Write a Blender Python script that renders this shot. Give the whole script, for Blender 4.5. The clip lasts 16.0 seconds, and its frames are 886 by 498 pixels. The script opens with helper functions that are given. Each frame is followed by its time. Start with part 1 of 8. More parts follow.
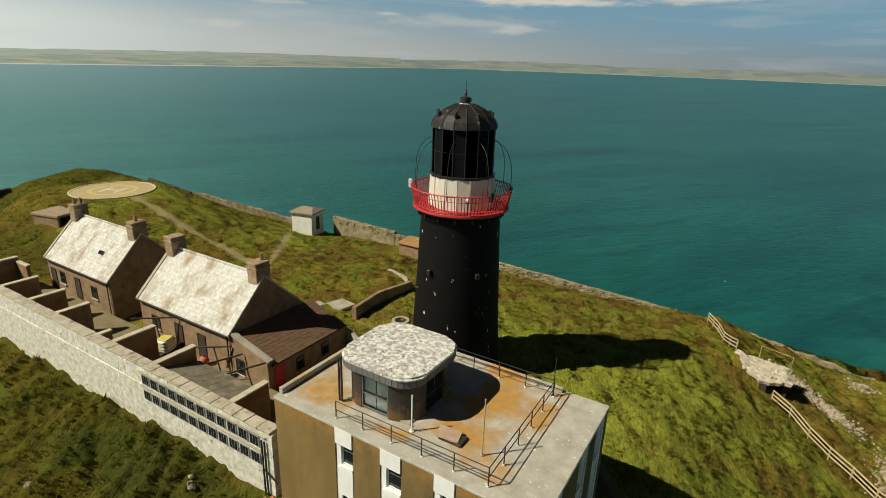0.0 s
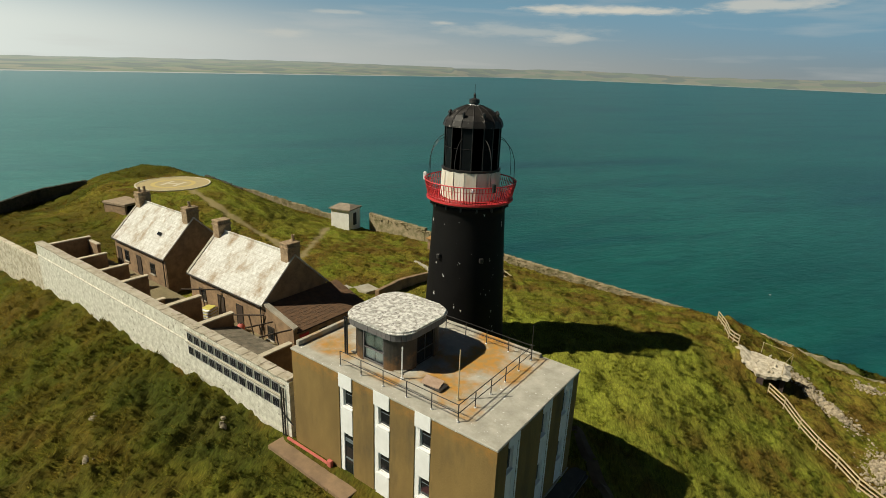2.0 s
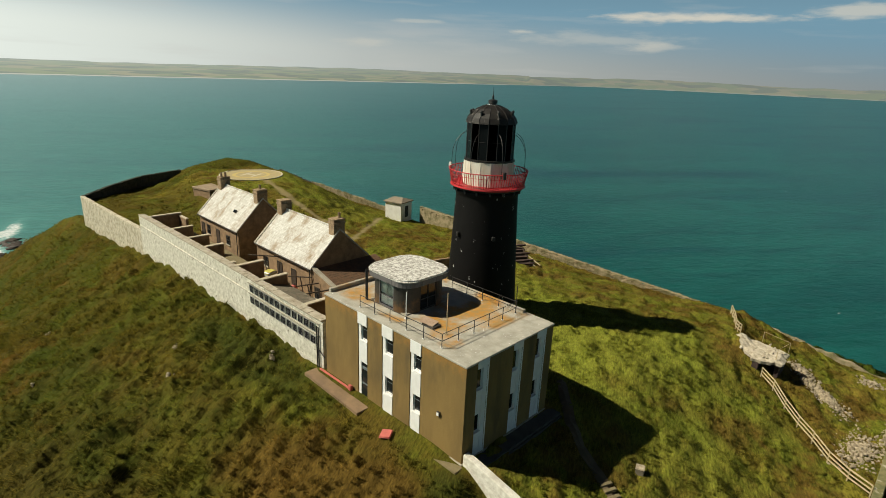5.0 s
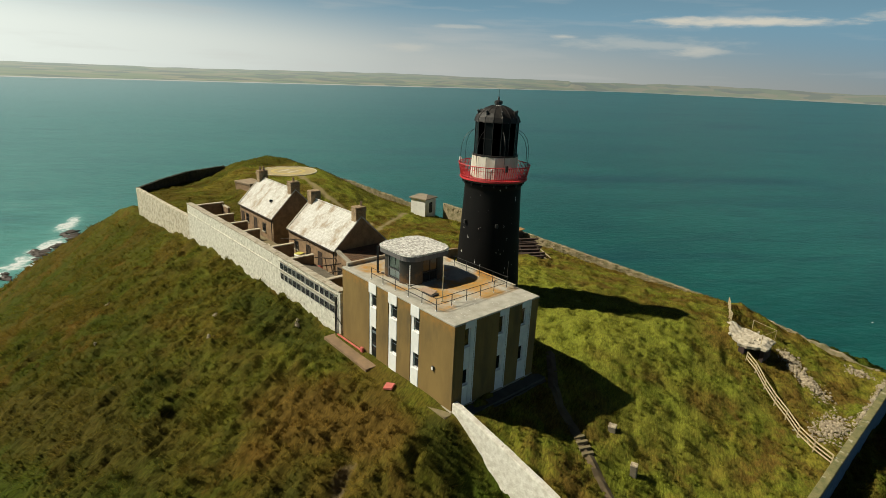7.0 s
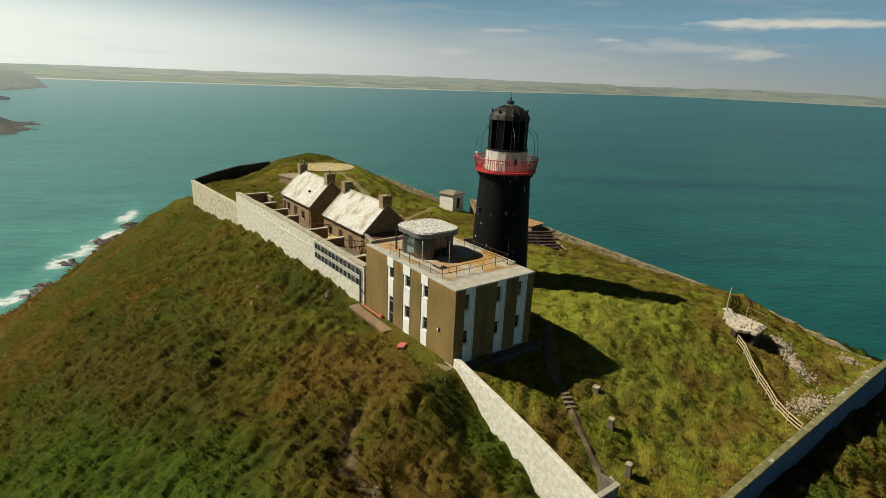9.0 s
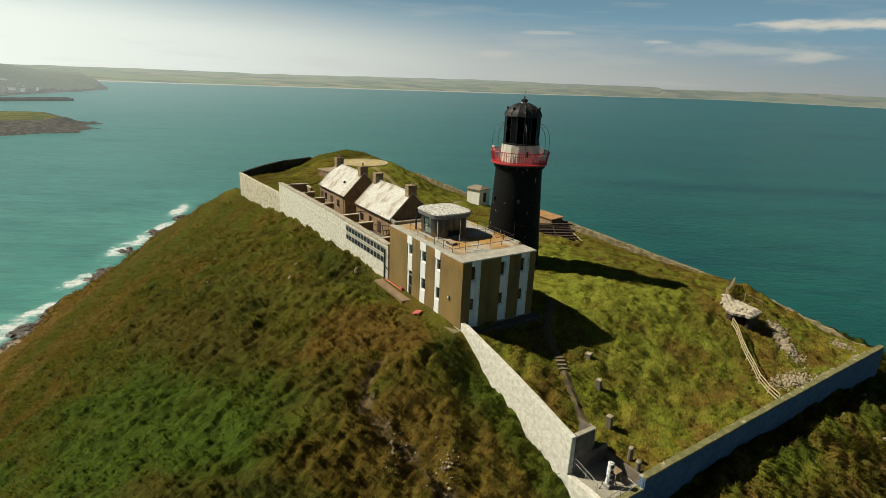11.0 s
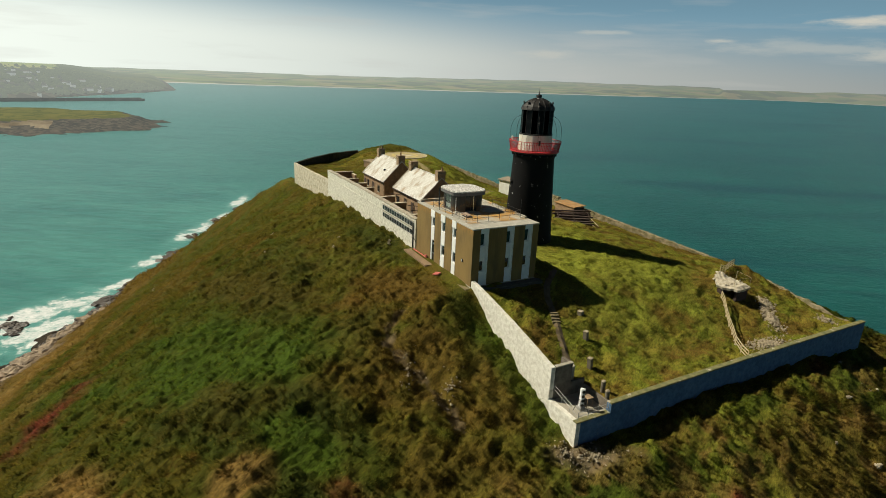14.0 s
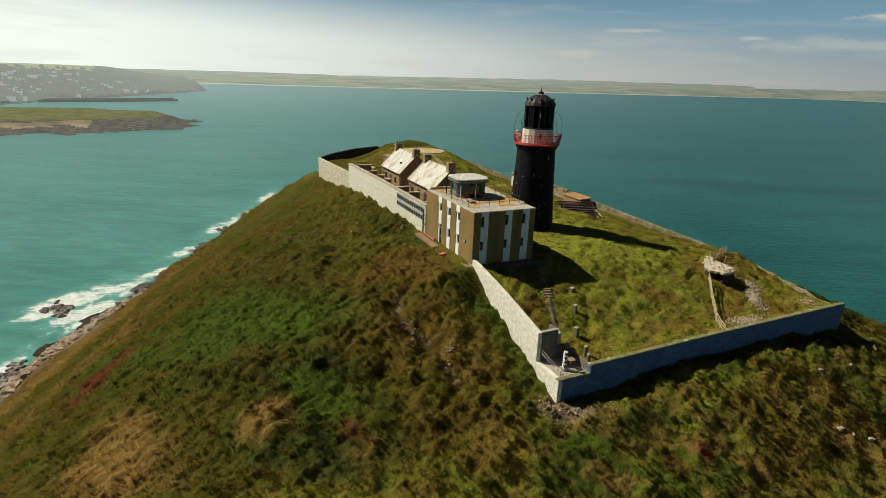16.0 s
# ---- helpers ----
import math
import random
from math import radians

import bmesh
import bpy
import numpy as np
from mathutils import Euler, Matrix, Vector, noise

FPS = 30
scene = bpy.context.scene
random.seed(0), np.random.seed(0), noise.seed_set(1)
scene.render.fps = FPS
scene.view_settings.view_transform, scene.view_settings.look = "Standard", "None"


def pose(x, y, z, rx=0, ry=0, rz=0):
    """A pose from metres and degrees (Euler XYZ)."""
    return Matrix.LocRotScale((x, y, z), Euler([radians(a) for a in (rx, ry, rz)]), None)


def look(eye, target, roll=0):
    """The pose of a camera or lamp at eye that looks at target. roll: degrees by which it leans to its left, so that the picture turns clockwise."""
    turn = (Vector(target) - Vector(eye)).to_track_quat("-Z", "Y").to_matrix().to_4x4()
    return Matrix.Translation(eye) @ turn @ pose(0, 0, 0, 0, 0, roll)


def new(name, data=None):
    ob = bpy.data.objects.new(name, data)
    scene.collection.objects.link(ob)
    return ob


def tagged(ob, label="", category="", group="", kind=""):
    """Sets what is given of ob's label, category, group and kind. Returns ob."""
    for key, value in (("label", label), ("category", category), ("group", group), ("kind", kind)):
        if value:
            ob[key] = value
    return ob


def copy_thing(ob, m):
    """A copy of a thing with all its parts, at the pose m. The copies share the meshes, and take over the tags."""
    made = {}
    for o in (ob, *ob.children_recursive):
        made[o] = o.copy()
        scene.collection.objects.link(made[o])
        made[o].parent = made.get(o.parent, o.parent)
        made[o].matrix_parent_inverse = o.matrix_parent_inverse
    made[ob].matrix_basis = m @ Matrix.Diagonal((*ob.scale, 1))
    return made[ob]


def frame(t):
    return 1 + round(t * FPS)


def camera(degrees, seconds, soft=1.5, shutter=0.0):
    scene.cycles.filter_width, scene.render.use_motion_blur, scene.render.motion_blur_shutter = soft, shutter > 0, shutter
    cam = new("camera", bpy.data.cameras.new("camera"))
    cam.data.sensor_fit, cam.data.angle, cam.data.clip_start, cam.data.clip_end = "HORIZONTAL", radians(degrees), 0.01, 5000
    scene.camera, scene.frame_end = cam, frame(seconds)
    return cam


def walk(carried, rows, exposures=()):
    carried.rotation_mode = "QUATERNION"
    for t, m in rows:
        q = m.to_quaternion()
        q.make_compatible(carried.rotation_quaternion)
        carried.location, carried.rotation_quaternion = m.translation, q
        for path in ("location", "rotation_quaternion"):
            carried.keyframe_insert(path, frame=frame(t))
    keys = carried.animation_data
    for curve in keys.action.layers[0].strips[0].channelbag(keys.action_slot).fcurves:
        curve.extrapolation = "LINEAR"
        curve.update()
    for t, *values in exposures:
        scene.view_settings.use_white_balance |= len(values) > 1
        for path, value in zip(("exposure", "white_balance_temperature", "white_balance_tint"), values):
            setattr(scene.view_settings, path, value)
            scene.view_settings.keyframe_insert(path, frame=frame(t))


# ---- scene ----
cam = camera(78.1, 16.0, 0.8)
METRES, EYE, TILT, LEAN, TURN = 50.0, 63.5, 0.0, 0.0, 31.1
ROWS = [
    (0.0, 0.0, 0.0, 0.0, 0.67, -19.1, -1.92),
    (0.5, 0.0133, -0.02, -0.0002, 1.96, -18.93, -1.95),
    (1.0, 0.0284, -0.0413, -0.0008, 3.3, -18.76, -1.99),
    (1.5, 0.0426, -0.0618, -0.0015, 4.51, -18.59, -2.0),
    (2.0, 0.0583, -0.0833, -0.002, 5.91, -18.45, -2.05),
    (2.5, 0.0735, -0.1035, -0.0021, 7.07, -18.34, -2.1),
    (3.0, 0.0892, -0.1251, -0.0025, 8.4, -18.23, -2.18),
    (3.5, 0.1058, -0.1457, -0.0027, 9.65, -18.11, -2.19),
    (4.0, 0.1235, -0.1683, -0.0025, 10.93, -18.06, -2.21),
    (6.5, 0.2157, -0.2794, -0.0047, 16.82, -17.71, -2.42),
    (7.0, 0.236, -0.3043, -0.0035, 17.55, -17.63, -2.4),
    (7.5, 0.2561, -0.3286, -0.0024, 18.32, -17.56, -2.4),
    (8.0, 0.2782, -0.3555, -0.0028, 19.43, -17.49, -2.44),
    (8.5, 0.2992, -0.3801, -0.0033, 20.6, -17.46, -2.47),
    (9.0, 0.3228, -0.4062, -0.0036, 21.91, -17.45, -2.46),
    (11.5, 0.4394, -0.5302, -0.0068, 26.9, -17.35, -2.5),
    (12.0, 0.4642, -0.5551, -0.0069, 27.62, -17.34, -2.49),
    (12.5, 0.4881, -0.5778, -0.0074, 28.41, -17.37, -2.44),
    (13.0, 0.5136, -0.6026, -0.0086, 29.48, -17.41, -2.44),
    (13.5, 0.5379, -0.6249, -0.0094, 30.52, -17.44, -2.43),
    (14.0, 0.564, -0.6485, -0.0095, 31.34, -17.5, -2.34),
    (14.5, 0.5884, -0.67, -0.0096, 31.8, -17.52, -2.24),
    (15.0, 0.6177, -0.6921, -0.01, 32.59, -17.53, -2.24),
    (15.5, 0.644, -0.7125, -0.0108, 33.21, -17.57, -2.14),
    (16.0, 0.672, -0.7352, -0.0105, 33.97, -17.63, -2.07),
]
walk(cam, [(t, pose(0, 0, EYE, TILT, LEAN, TURN) @ pose(METRES * x, METRES * y, METRES * z, 90 + pitch, roll, yaw)) for t, x, y, z, yaw, pitch, roll in ROWS])

# ---- world and sun ----
SUN_DIR = Vector((-0.49, -0.51, 0.707)).normalized()
EXPOSURE = -0.03
scene.view_settings.exposure = EXPOSURE
world = bpy.data.worlds.new("sky")
scene.world = world
world.use_nodes = True


def build_sky():
    nt = world.node_tree
    nt.nodes.clear()
    L = nt.links.new
    out = nt.nodes.new("ShaderNodeOutputWorld")
    bg = nt.nodes.new("ShaderNodeBackground")
    sky = nt.nodes.new("ShaderNodeTexSky")
    sky.sky_type = "NISHITA"
    sky.sun_disc = False
    sky.sun_elevation = math.asin(SUN_DIR.z)
    sky.sun_rotation = math.atan2(SUN_DIR.x, SUN_DIR.y)
    sky.air_density, sky.dust_density, sky.ozone_density = 1.0, 1.2, 1.5
    tc = nt.nodes.new("ShaderNodeTexCoord")
    sep = nt.nodes.new("ShaderNodeSeparateXYZ")
    L(tc.outputs["Generated"], sep.inputs[0])
    # streaky high cloud, stretched along the horizon
    mp = nt.nodes.new("ShaderNodeMapping")
    mp.inputs["Scale"].default_value = (3.0, 3.0, 30.0)
    L(tc.outputs["Generated"], mp.inputs["Vector"])
    nz = nt.nodes.new("ShaderNodeTexNoise")
    nz.inputs["Scale"].default_value = 1.6
    nz.inputs["Detail"].default_value = 6.0
    nz.inputs["Roughness"].default_value = 0.5
    L(mp.outputs[0], nz.inputs["Vector"])
    cr = nt.nodes.new("ShaderNodeValToRGB")
    cr.color_ramp.elements[0].position, cr.color_ramp.elements[1].position = 0.54, 0.74
    L(nz.outputs["Fac"], cr.inputs[0])
    # haze towards the horizon, deeper and brighter on the sun's side
    dot = nt.nodes.new("ShaderNodeVectorMath")
    dot.operation = "DOT_PRODUCT"
    dot.inputs[1].default_value = Vector((SUN_DIR.x, SUN_DIR.y, 0)).normalized()
    L(tc.outputs["Generated"], dot.inputs[0])
    low = nt.nodes.new("ShaderNodeMath")
    low.operation = "MULTIPLY_ADD"
    low.inputs[1].default_value = -0.055
    L(dot.outputs["Value"], low.inputs[0])
    L(sep.outputs["Z"], low.inputs[2])
    hz = nt.nodes.new("ShaderNodeMapRange")
    hz.interpolation_type = "SMOOTHSTEP"
    hz.inputs["From Min"].default_value, hz.inputs["From Max"].default_value = 0.01, 0.12
    hz.inputs["To Min"].default_value, hz.inputs["To Max"].default_value = 1.0, 0.0
    L(low.outputs[0], hz.inputs["Value"])
    hc = nt.nodes.new("ShaderNodeValToRGB")
    e = hc.color_ramp.elements
    e[0].position, e[0].color = 0.25, (4.6, 4.9, 4.7, 1)
    e[1].position, e[1].color = 0.90, (14.2, 15.2, 13.8, 1)
    middle = e.new(0.56)
    middle.color = (7.4, 7.9, 7.5, 1)
    away = e.new(0.0)
    away.color = (2.4, 2.8, 3.0, 1)
    dm = nt.nodes.new("ShaderNodeMapRange")
    dm.inputs["From Min"].default_value, dm.inputs["From Max"].default_value = -1, 1
    L(dot.outputs["Value"], dm.inputs["Value"])
    L(dm.outputs[0], hc.inputs[0])
    # clear blue above the haze, deepening upwards
    dim = nt.nodes.new("ShaderNodeVectorMath")
    dim.operation = "MULTIPLY"
    dim.inputs[1].default_value = (0.046, 0.082, 0.130)
    L(sky.outputs[0], dim.inputs[0])
    up = nt.nodes.new("ShaderNodeMapRange")
    up.inputs["From Min"].default_value, up.inputs["From Max"].default_value = 0.10, 0.35
    L(sep.outputs["Z"], up.inputs["Value"])
    m0 = nt.nodes.new("ShaderNodeMix")
    m0.data_type = "RGBA"
    m0.inputs["A"].default_value = (2.7, 4.9, 6.3, 1)
    L(up.outputs[0], m0.inputs["Factor"])
    L(dim.outputs[0], m0.inputs["B"])
    m1 = nt.nodes.new("ShaderNodeMix")
    m1.data_type = "RGBA"
    L(hz.outputs[0], m1.inputs["Factor"])
    L(m0.outputs["Result"], m1.inputs["A"])
    L(hc.outputs[0], m1.inputs["B"])
    cm = nt.nodes.new("ShaderNodeMath")
    cm.operation = "MULTIPLY"
    cm.inputs[1].default_value = 0.28
    L(cr.outputs[0], cm.inputs[0])
    m2 = nt.nodes.new("ShaderNodeMix")
    m2.data_type = "RGBA"
    L(cm.outputs[0], m2.inputs["Factor"])
    L(m1.outputs["Result"], m2.inputs["A"])
    m2.inputs["B"].default_value = (8.5, 8.4, 7.8, 1)
    last = m2.outputs["Result"]
    # a few bright streaks of cloud: azimuth from north, height, half length, half depth, strength
    ragged = nt.nodes.new("ShaderNodeMapping")
    ragged.inputs["Scale"].default_value = (14.0, 14.0, 70.0)
    L(tc.outputs["Generated"], ragged.inputs["Vector"])
    rn = nt.nodes.new("ShaderNodeTexNoise")
    rn.inputs["Scale"].default_value, rn.inputs["Detail"].default_value, rn.inputs["Roughness"].default_value = 1.0, 7.0, 0.6
    L(ragged.outputs[0], rn.inputs["Vector"])
    for az, high, half, deep, strong in ((-22.6, 0.096, 0.135, 0.0085, 0.85), (-37.0, 0.070, 0.032, 0.004, 0.5), (-24.3, 0.051, 0.045, 0.008, 0.4), (-8.0, 0.104, 0.09, 0.010, 0.6), (-30.0, 0.062, 0.16, 0.012, 0.3), (-47.0, 0.080, 0.05, 0.004, 0.35), (-52.0, 0.045, 0.06, 0.008, 0.3)):
        a = radians(az)
        off = nt.nodes.new("ShaderNodeVectorMath")
        off.operation = "SUBTRACT"
        off.inputs[1].default_value = (math.sin(a), math.cos(a), high)
        L(tc.outputs["Generated"], off.inputs[0])
        turn = nt.nodes.new("ShaderNodeMapping")
        turn.inputs["Rotation"].default_value = (0, 0, a)
        L(off.outputs[0], turn.inputs["Vector"])
        shrink = nt.nodes.new("ShaderNodeVectorMath")
        shrink.operation = "DIVIDE"
        shrink.inputs[1].default_value = (half, 0.5, deep)
        L(turn.outputs[0], shrink.inputs[0])
        far = nt.nodes.new("ShaderNodeVectorMath")
        far.operation = "LENGTH"
        L(shrink.outputs[0], far.inputs[0])
        rag = nt.nodes.new("ShaderNodeMath")
        rag.operation = "MULTIPLY_ADD"
        rag.inputs[1].default_value = 2.4
        L(rn.outputs["Fac"], rag.inputs[0])
        L(far.outputs["Value"], rag.inputs[2])
        body = nt.nodes.new("ShaderNodeMapRange")
        body.interpolation_type = "SMOOTHSTEP"
        body.inputs["From Min"].default_value, body.inputs["From Max"].default_value = 1.35, 2.35
        body.inputs["To Min"].default_value, body.inputs["To Max"].default_value = strong, 0.0
        L(rag.outputs[0], body.inputs["Value"])
        mc = nt.nodes.new("ShaderNodeMix")
        mc.data_type = "RGBA"
        L(body.outputs[0], mc.inputs["Factor"])
        L(last, mc.inputs["A"])
        mc.inputs["B"].default_value = (10.6, 9.9, 8.2, 1)
        last = mc.outputs["Result"]
    L(last, bg.inputs["Color"])
    bg.inputs["Strength"].default_value = 0.066
    L(bg.outputs[0], out.inputs[0])


build_sky()
sun_data = bpy.data.lights.new("sun", "SUN")
sun_data.energy, sun_data.angle, sun_data.color = 5.5, radians(0.53), (1.0, 0.94, 0.76)
sun = new("sun", sun_data)
sun.matrix_world = look(SUN_DIR * 300, (0, 0, 0))

# ---- materials ----
MATS = {}


def material(name, color, rough=0.8, color2=None, scale=3.0, amount=0.5, bump=0.3, bump_scale=25.0, metal=0.0,
             color3=None, scale3=0.6, lo3=0.5, hi3=0.62, spec=0.5, stretch=(1, 1, 1), coat=0.0):
    """A surface of two mottled colours, blotches of a third, and fine relief; sizes in 1/m."""
    m = bpy.data.materials.new(name)
    m.use_nodes = True
    nt = m.node_tree
    L = nt.links.new
    b = nt.nodes["Principled BSDF"]
    b.inputs["Roughness"].default_value = rough
    b.inputs["Metallic"].default_value = metal
    b.inputs["Specular IOR Level"].default_value = spec
    tc = nt.nodes.new("ShaderNodeTexCoord")
    geo = nt.nodes.new("ShaderNodeNewGeometry")
    mp = nt.nodes.new("ShaderNodeMapping")
    mp.inputs["Scale"].default_value = stretch
    L(geo.outputs["Position"], mp.inputs["Vector"])
    if color2 is None:
        color2 = tuple(c * 0.75 for c in color)
    n1 = nt.nodes.new("ShaderNodeTexNoise")
    n1.inputs["Scale"].default_value, n1.inputs["Detail"].default_value, n1.inputs["Roughness"].default_value = scale, 8, 0.65
    L(mp.outputs[0], n1.inputs["Vector"])
    r1 = nt.nodes.new("ShaderNodeMapRange")
    r1.inputs["From Min"].default_value, r1.inputs["From Max"].default_value = 0.5 - 0.25 / max(amount, 0.05) * 0.5, 0.5 + 0.25 / max(amount, 0.05) * 0.5
    L(n1.outputs["Fac"], r1.inputs["Value"])
    mix = nt.nodes.new("ShaderNodeMix")
    mix.data_type = "RGBA"
    mix.inputs["A"].default_value, mix.inputs["B"].default_value = (*color, 1), (*color2, 1)
    L(r1.outputs[0], mix.inputs["Factor"])
    col = mix.outputs["Result"]
    if color3:
        n3 = nt.nodes.new("ShaderNodeTexNoise")
        n3.inputs["Scale"].default_value, n3.inputs["Detail"].default_value, n3.inputs["Roughness"].default_value = scale3, 7, 0.6
        L(mp.outputs[0], n3.inputs["Vector"])
        r3 = nt.nodes.new("ShaderNodeMapRange")
        r3.inputs["From Min"].default_value, r3.inputs["From Max"].default_value = lo3, hi3
        L(n3.outputs["Fac"], r3.inputs["Value"])
        mx = nt.nodes.new("ShaderNodeMix")
        mx.data_type = "RGBA"
        mx.inputs["B"].default_value = (*color3, 1)
        L(r3.outputs[0], mx.inputs["Factor"])
        L(col, mx.inputs["A"])
        col = mx.outputs["Result"]
    L(col, b.inputs["Base Color"])
    if bump:
        nb = nt.nodes.new("ShaderNodeTexNoise")
        nb.inputs["Scale"].default_value, nb.inputs["Detail"].default_value = bump_scale, 5
        L(mp.outputs[0], nb.inputs["Vector"])
        bp = nt.nodes.new("ShaderNodeBump")
        bp.inputs["Strength"].default_value, bp.inputs["Distance"].default_value = bump, 0.05
        L(nb.outputs["Fac"], bp.inputs["Height"])
        L(bp.outputs[0], b.inputs["Normal"])
    MATS[name] = m
    return m


white_wall = material("whitewashed_stone", (0.74, 0.71, 0.61), 0.9, (0.47, 0.435, 0.345), 2.6, 1.0, 0.7, 11, color3=(0.16, 0.135, 0.09), scale3=3.6, lo3=0.62, hi3=0.70)
weathered_wall = material("weathered_limewash", (0.64, 0.58, 0.45), 0.9, (0.36, 0.305, 0.21), 1.9, 1.0, 0.7, 11, color3=(0.13, 0.105, 0.065), scale3=2.4, lo3=0.58, hi3=0.68)
clean_wall = material("fresh_limewash", (0.80, 0.77, 0.68), 0.9, (0.58, 0.54, 0.45), 2.4, 1.0, 0.6, 9, color3=(0.32, 0.28, 0.20), scale3=2.6, lo3=0.63, hi3=0.76)
# limewash darkened to blue: the east walls' sky-lit shade is in the colour
shade_blue_wash = material("limewash_in_blue_shade", (0.098, 0.180, 0.310), 0.9, (0.060, 0.115, 0.205), 1.8, 1.0, 0.5, 9, color3=(0.16, 0.20, 0.24), scale3=2.2, lo3=0.60, hi3=0.75)
render_brown = material("brown_render", (0.235, 0.152, 0.046), 0.9, (0.175, 0.112, 0.034), 0.8, 0.8, 0.3, 22, color3=(0.105, 0.075, 0.030), scale3=0.7, lo3=0.54, hi3=0.75, stretch=(1, 1, 0.3))
white_panel = material("white_panel", (0.86, 0.86, 0.84), 0.6, (0.74, 0.73, 0.70), 2, 0.5, 0.1, 15)
roof_concrete = material("roof_concrete", (0.47, 0.44, 0.37), 0.9, (0.33, 0.31, 0.25), 1.5, 0.8, 0.3, 18, color3=(0.72, 0.71, 0.67), scale3=5.0, lo3=0.64, hi3=0.70)
lichen_roof = material("lichen_roof", (0.46, 0.20, 0.035), 0.9, (0.36, 0.25, 0.11), 1.1, 0.8, 0.4, 18, color3=(0.36, 0.35, 0.31), scale3=0.55, lo3=0.52, hi3=0.64)
black_paint = material("black_paint", (0.010, 0.010, 0.010), 0.55, (0.018, 0.016, 0.015), 3, 0.6, 0.25, 12, color3=(0.55, 0.53, 0.50), scale3=2.3, lo3=0.735, hi3=0.745)
black_iron = material("black_iron", (0.012, 0.012, 0.013), 0.45, (0.03, 0.026, 0.022), 6, 0.6, 0.2, 20)
red_paint = material("red_paint", (0.60, 0.034, 0.040), 0.5, (0.44, 0.030, 0.032), 5, 0.6, 0.1, 20)
cottage_roof = material("limewashed_slate", (0.68, 0.67, 0.63), 0.85, (0.50, 0.48, 0.43), 3.2, 1.1, 0.15, 26, color3=(0.29, 0.20, 0.11), scale3=0.55, lo3=0.50, hi3=0.72, stretch=(1.2, 0.9, 0.9))
cottage_wall = material("cottage_render", (0.33, 0.215, 0.120), 0.9, (0.19, 0.125, 0.072), 1.4, 0.8, 0.3, 18)


def slate_lines(m):
    nt = m.node_tree
    L = nt.links.new
    b = nt.nodes["Principled BSDF"]
    old = b.inputs["Base Color"].links[0].from_socket
    geo = nt.nodes.new("ShaderNodeNewGeometry")
    sep = nt.nodes.new("ShaderNodeSeparateXYZ")
    L(geo.outputs["Position"], sep.inputs[0])
    flat = nt.nodes.new("ShaderNodeCombineXYZ")
    L(sep.outputs["X"], flat.inputs["X"])
    L(sep.outputs["Z"], flat.inputs["Y"])
    br = nt.nodes.new("ShaderNodeTexBrick")
    br.inputs["Scale"].default_value = 1.0
    br.inputs["Brick Width"].default_value, br.inputs["Row Height"].default_value = 0.36, 0.227
    br.inputs["Mortar Size"].default_value, br.inputs["Mortar Smooth"].default_value = 0.012, 0.3
    br.inputs["Color1"].default_value, br.inputs["Color2"].default_value = (1.0, 1.0, 1.0, 1), (0.90, 0.895, 0.88, 1)
    br.inputs["Mortar"].default_value = (0.80, 0.77, 0.71, 1)
    L(flat.outputs[0], br.inputs["Vector"])
    mul = nt.nodes.new("ShaderNodeVectorMath")
    mul.operation = "MULTIPLY"
    L(old, mul.inputs[0])
    L(br.outputs["Color"], mul.inputs[1])
    L(mul.outputs[0], b.inputs["Base Color"])


slate_lines(cottage_roof)
chimney_stone = material("chimney_stone", (0.42, 0.30, 0.175), 0.9, (0.21, 0.14, 0.08), 3, 0.8, 0.4, 14)
annex_roof = material("brown_slate", (0.16, 0.085, 0.040), 0.8, (0.095, 0.055, 0.03), 2.5, 0.8, 0.2, 16)
stone_wall = material("dry_stone", (0.34, 0.275, 0.17), 0.95, (0.15, 0.135, 0.06), 1.2, 1.0, 0.6, 7)
# stone darkened for the shaded inner faces of the western walls
shade_dark_stone = material("shaded_stone", (0.085, 0.075, 0.05), 0.95, (0.04, 0.038, 0.022), 1.8, 0.9, 0.8, 5)
pale_concrete = material("pale_concrete", (0.42, 0.38, 0.30), 0.9, (0.28, 0.25, 0.19), 1.4, 0.7, 0.4, 14)
dirt = material("trodden_path", (0.22, 0.175, 0.09), 0.95, (0.15, 0.12, 0.06), 1.4, 0.7, 0.4, 14)
timber = material("weathered_timber", (0.54, 0.43, 0.25), 0.85, (0.36, 0.28, 0.16), 4, 0.6, 0.2, 20)
dark_timber = material("dark_timber", (0.085, 0.055, 0.035), 0.85, (0.05, 0.035, 0.022), 3, 0.6, 0.2, 16)
cabin_dark = material("weathered_black", (0.022, 0.020, 0.018), 0.6, (0.042, 0.034, 0.025), 2.2, 0.7, 0.3, 14)
cabin_roof = material("cabin_roof_felt", (0.72, 0.70, 0.65), 0.9, (0.36, 0.34, 0.30), 4.2, 1.6, 0.4, 12, color3=(0.20, 0.18, 0.16), scale3=6.0, lo3=0.57, hi3=0.63)
helipad_mat = material("helipad_paint", (0.46, 0.36, 0.17), 0.9, (0.36, 0.29, 0.15), 0.8, 0.6, 0.2, 10)


# ---- mesh helpers ----
def link(name, bm, mat, parent=None, label="", smooth=False):
    me = bpy.data.meshes.new(name)
    bm.normal_update()
    bm.to_mesh(me)
    bm.free()
    if smooth:
        me.shade_smooth()
    for mm in (mat if isinstance(mat, (list, tuple)) else [mat]):
        me.materials.append(mm)
    ob = new(name, me)
    if parent:
        ob.parent = parent
    if label:
        ob["label"] = label
    return ob


def part(name, bm, mat, parent, label="", smooth=False):
    return link(name, bm, mat, parent, label, smooth)


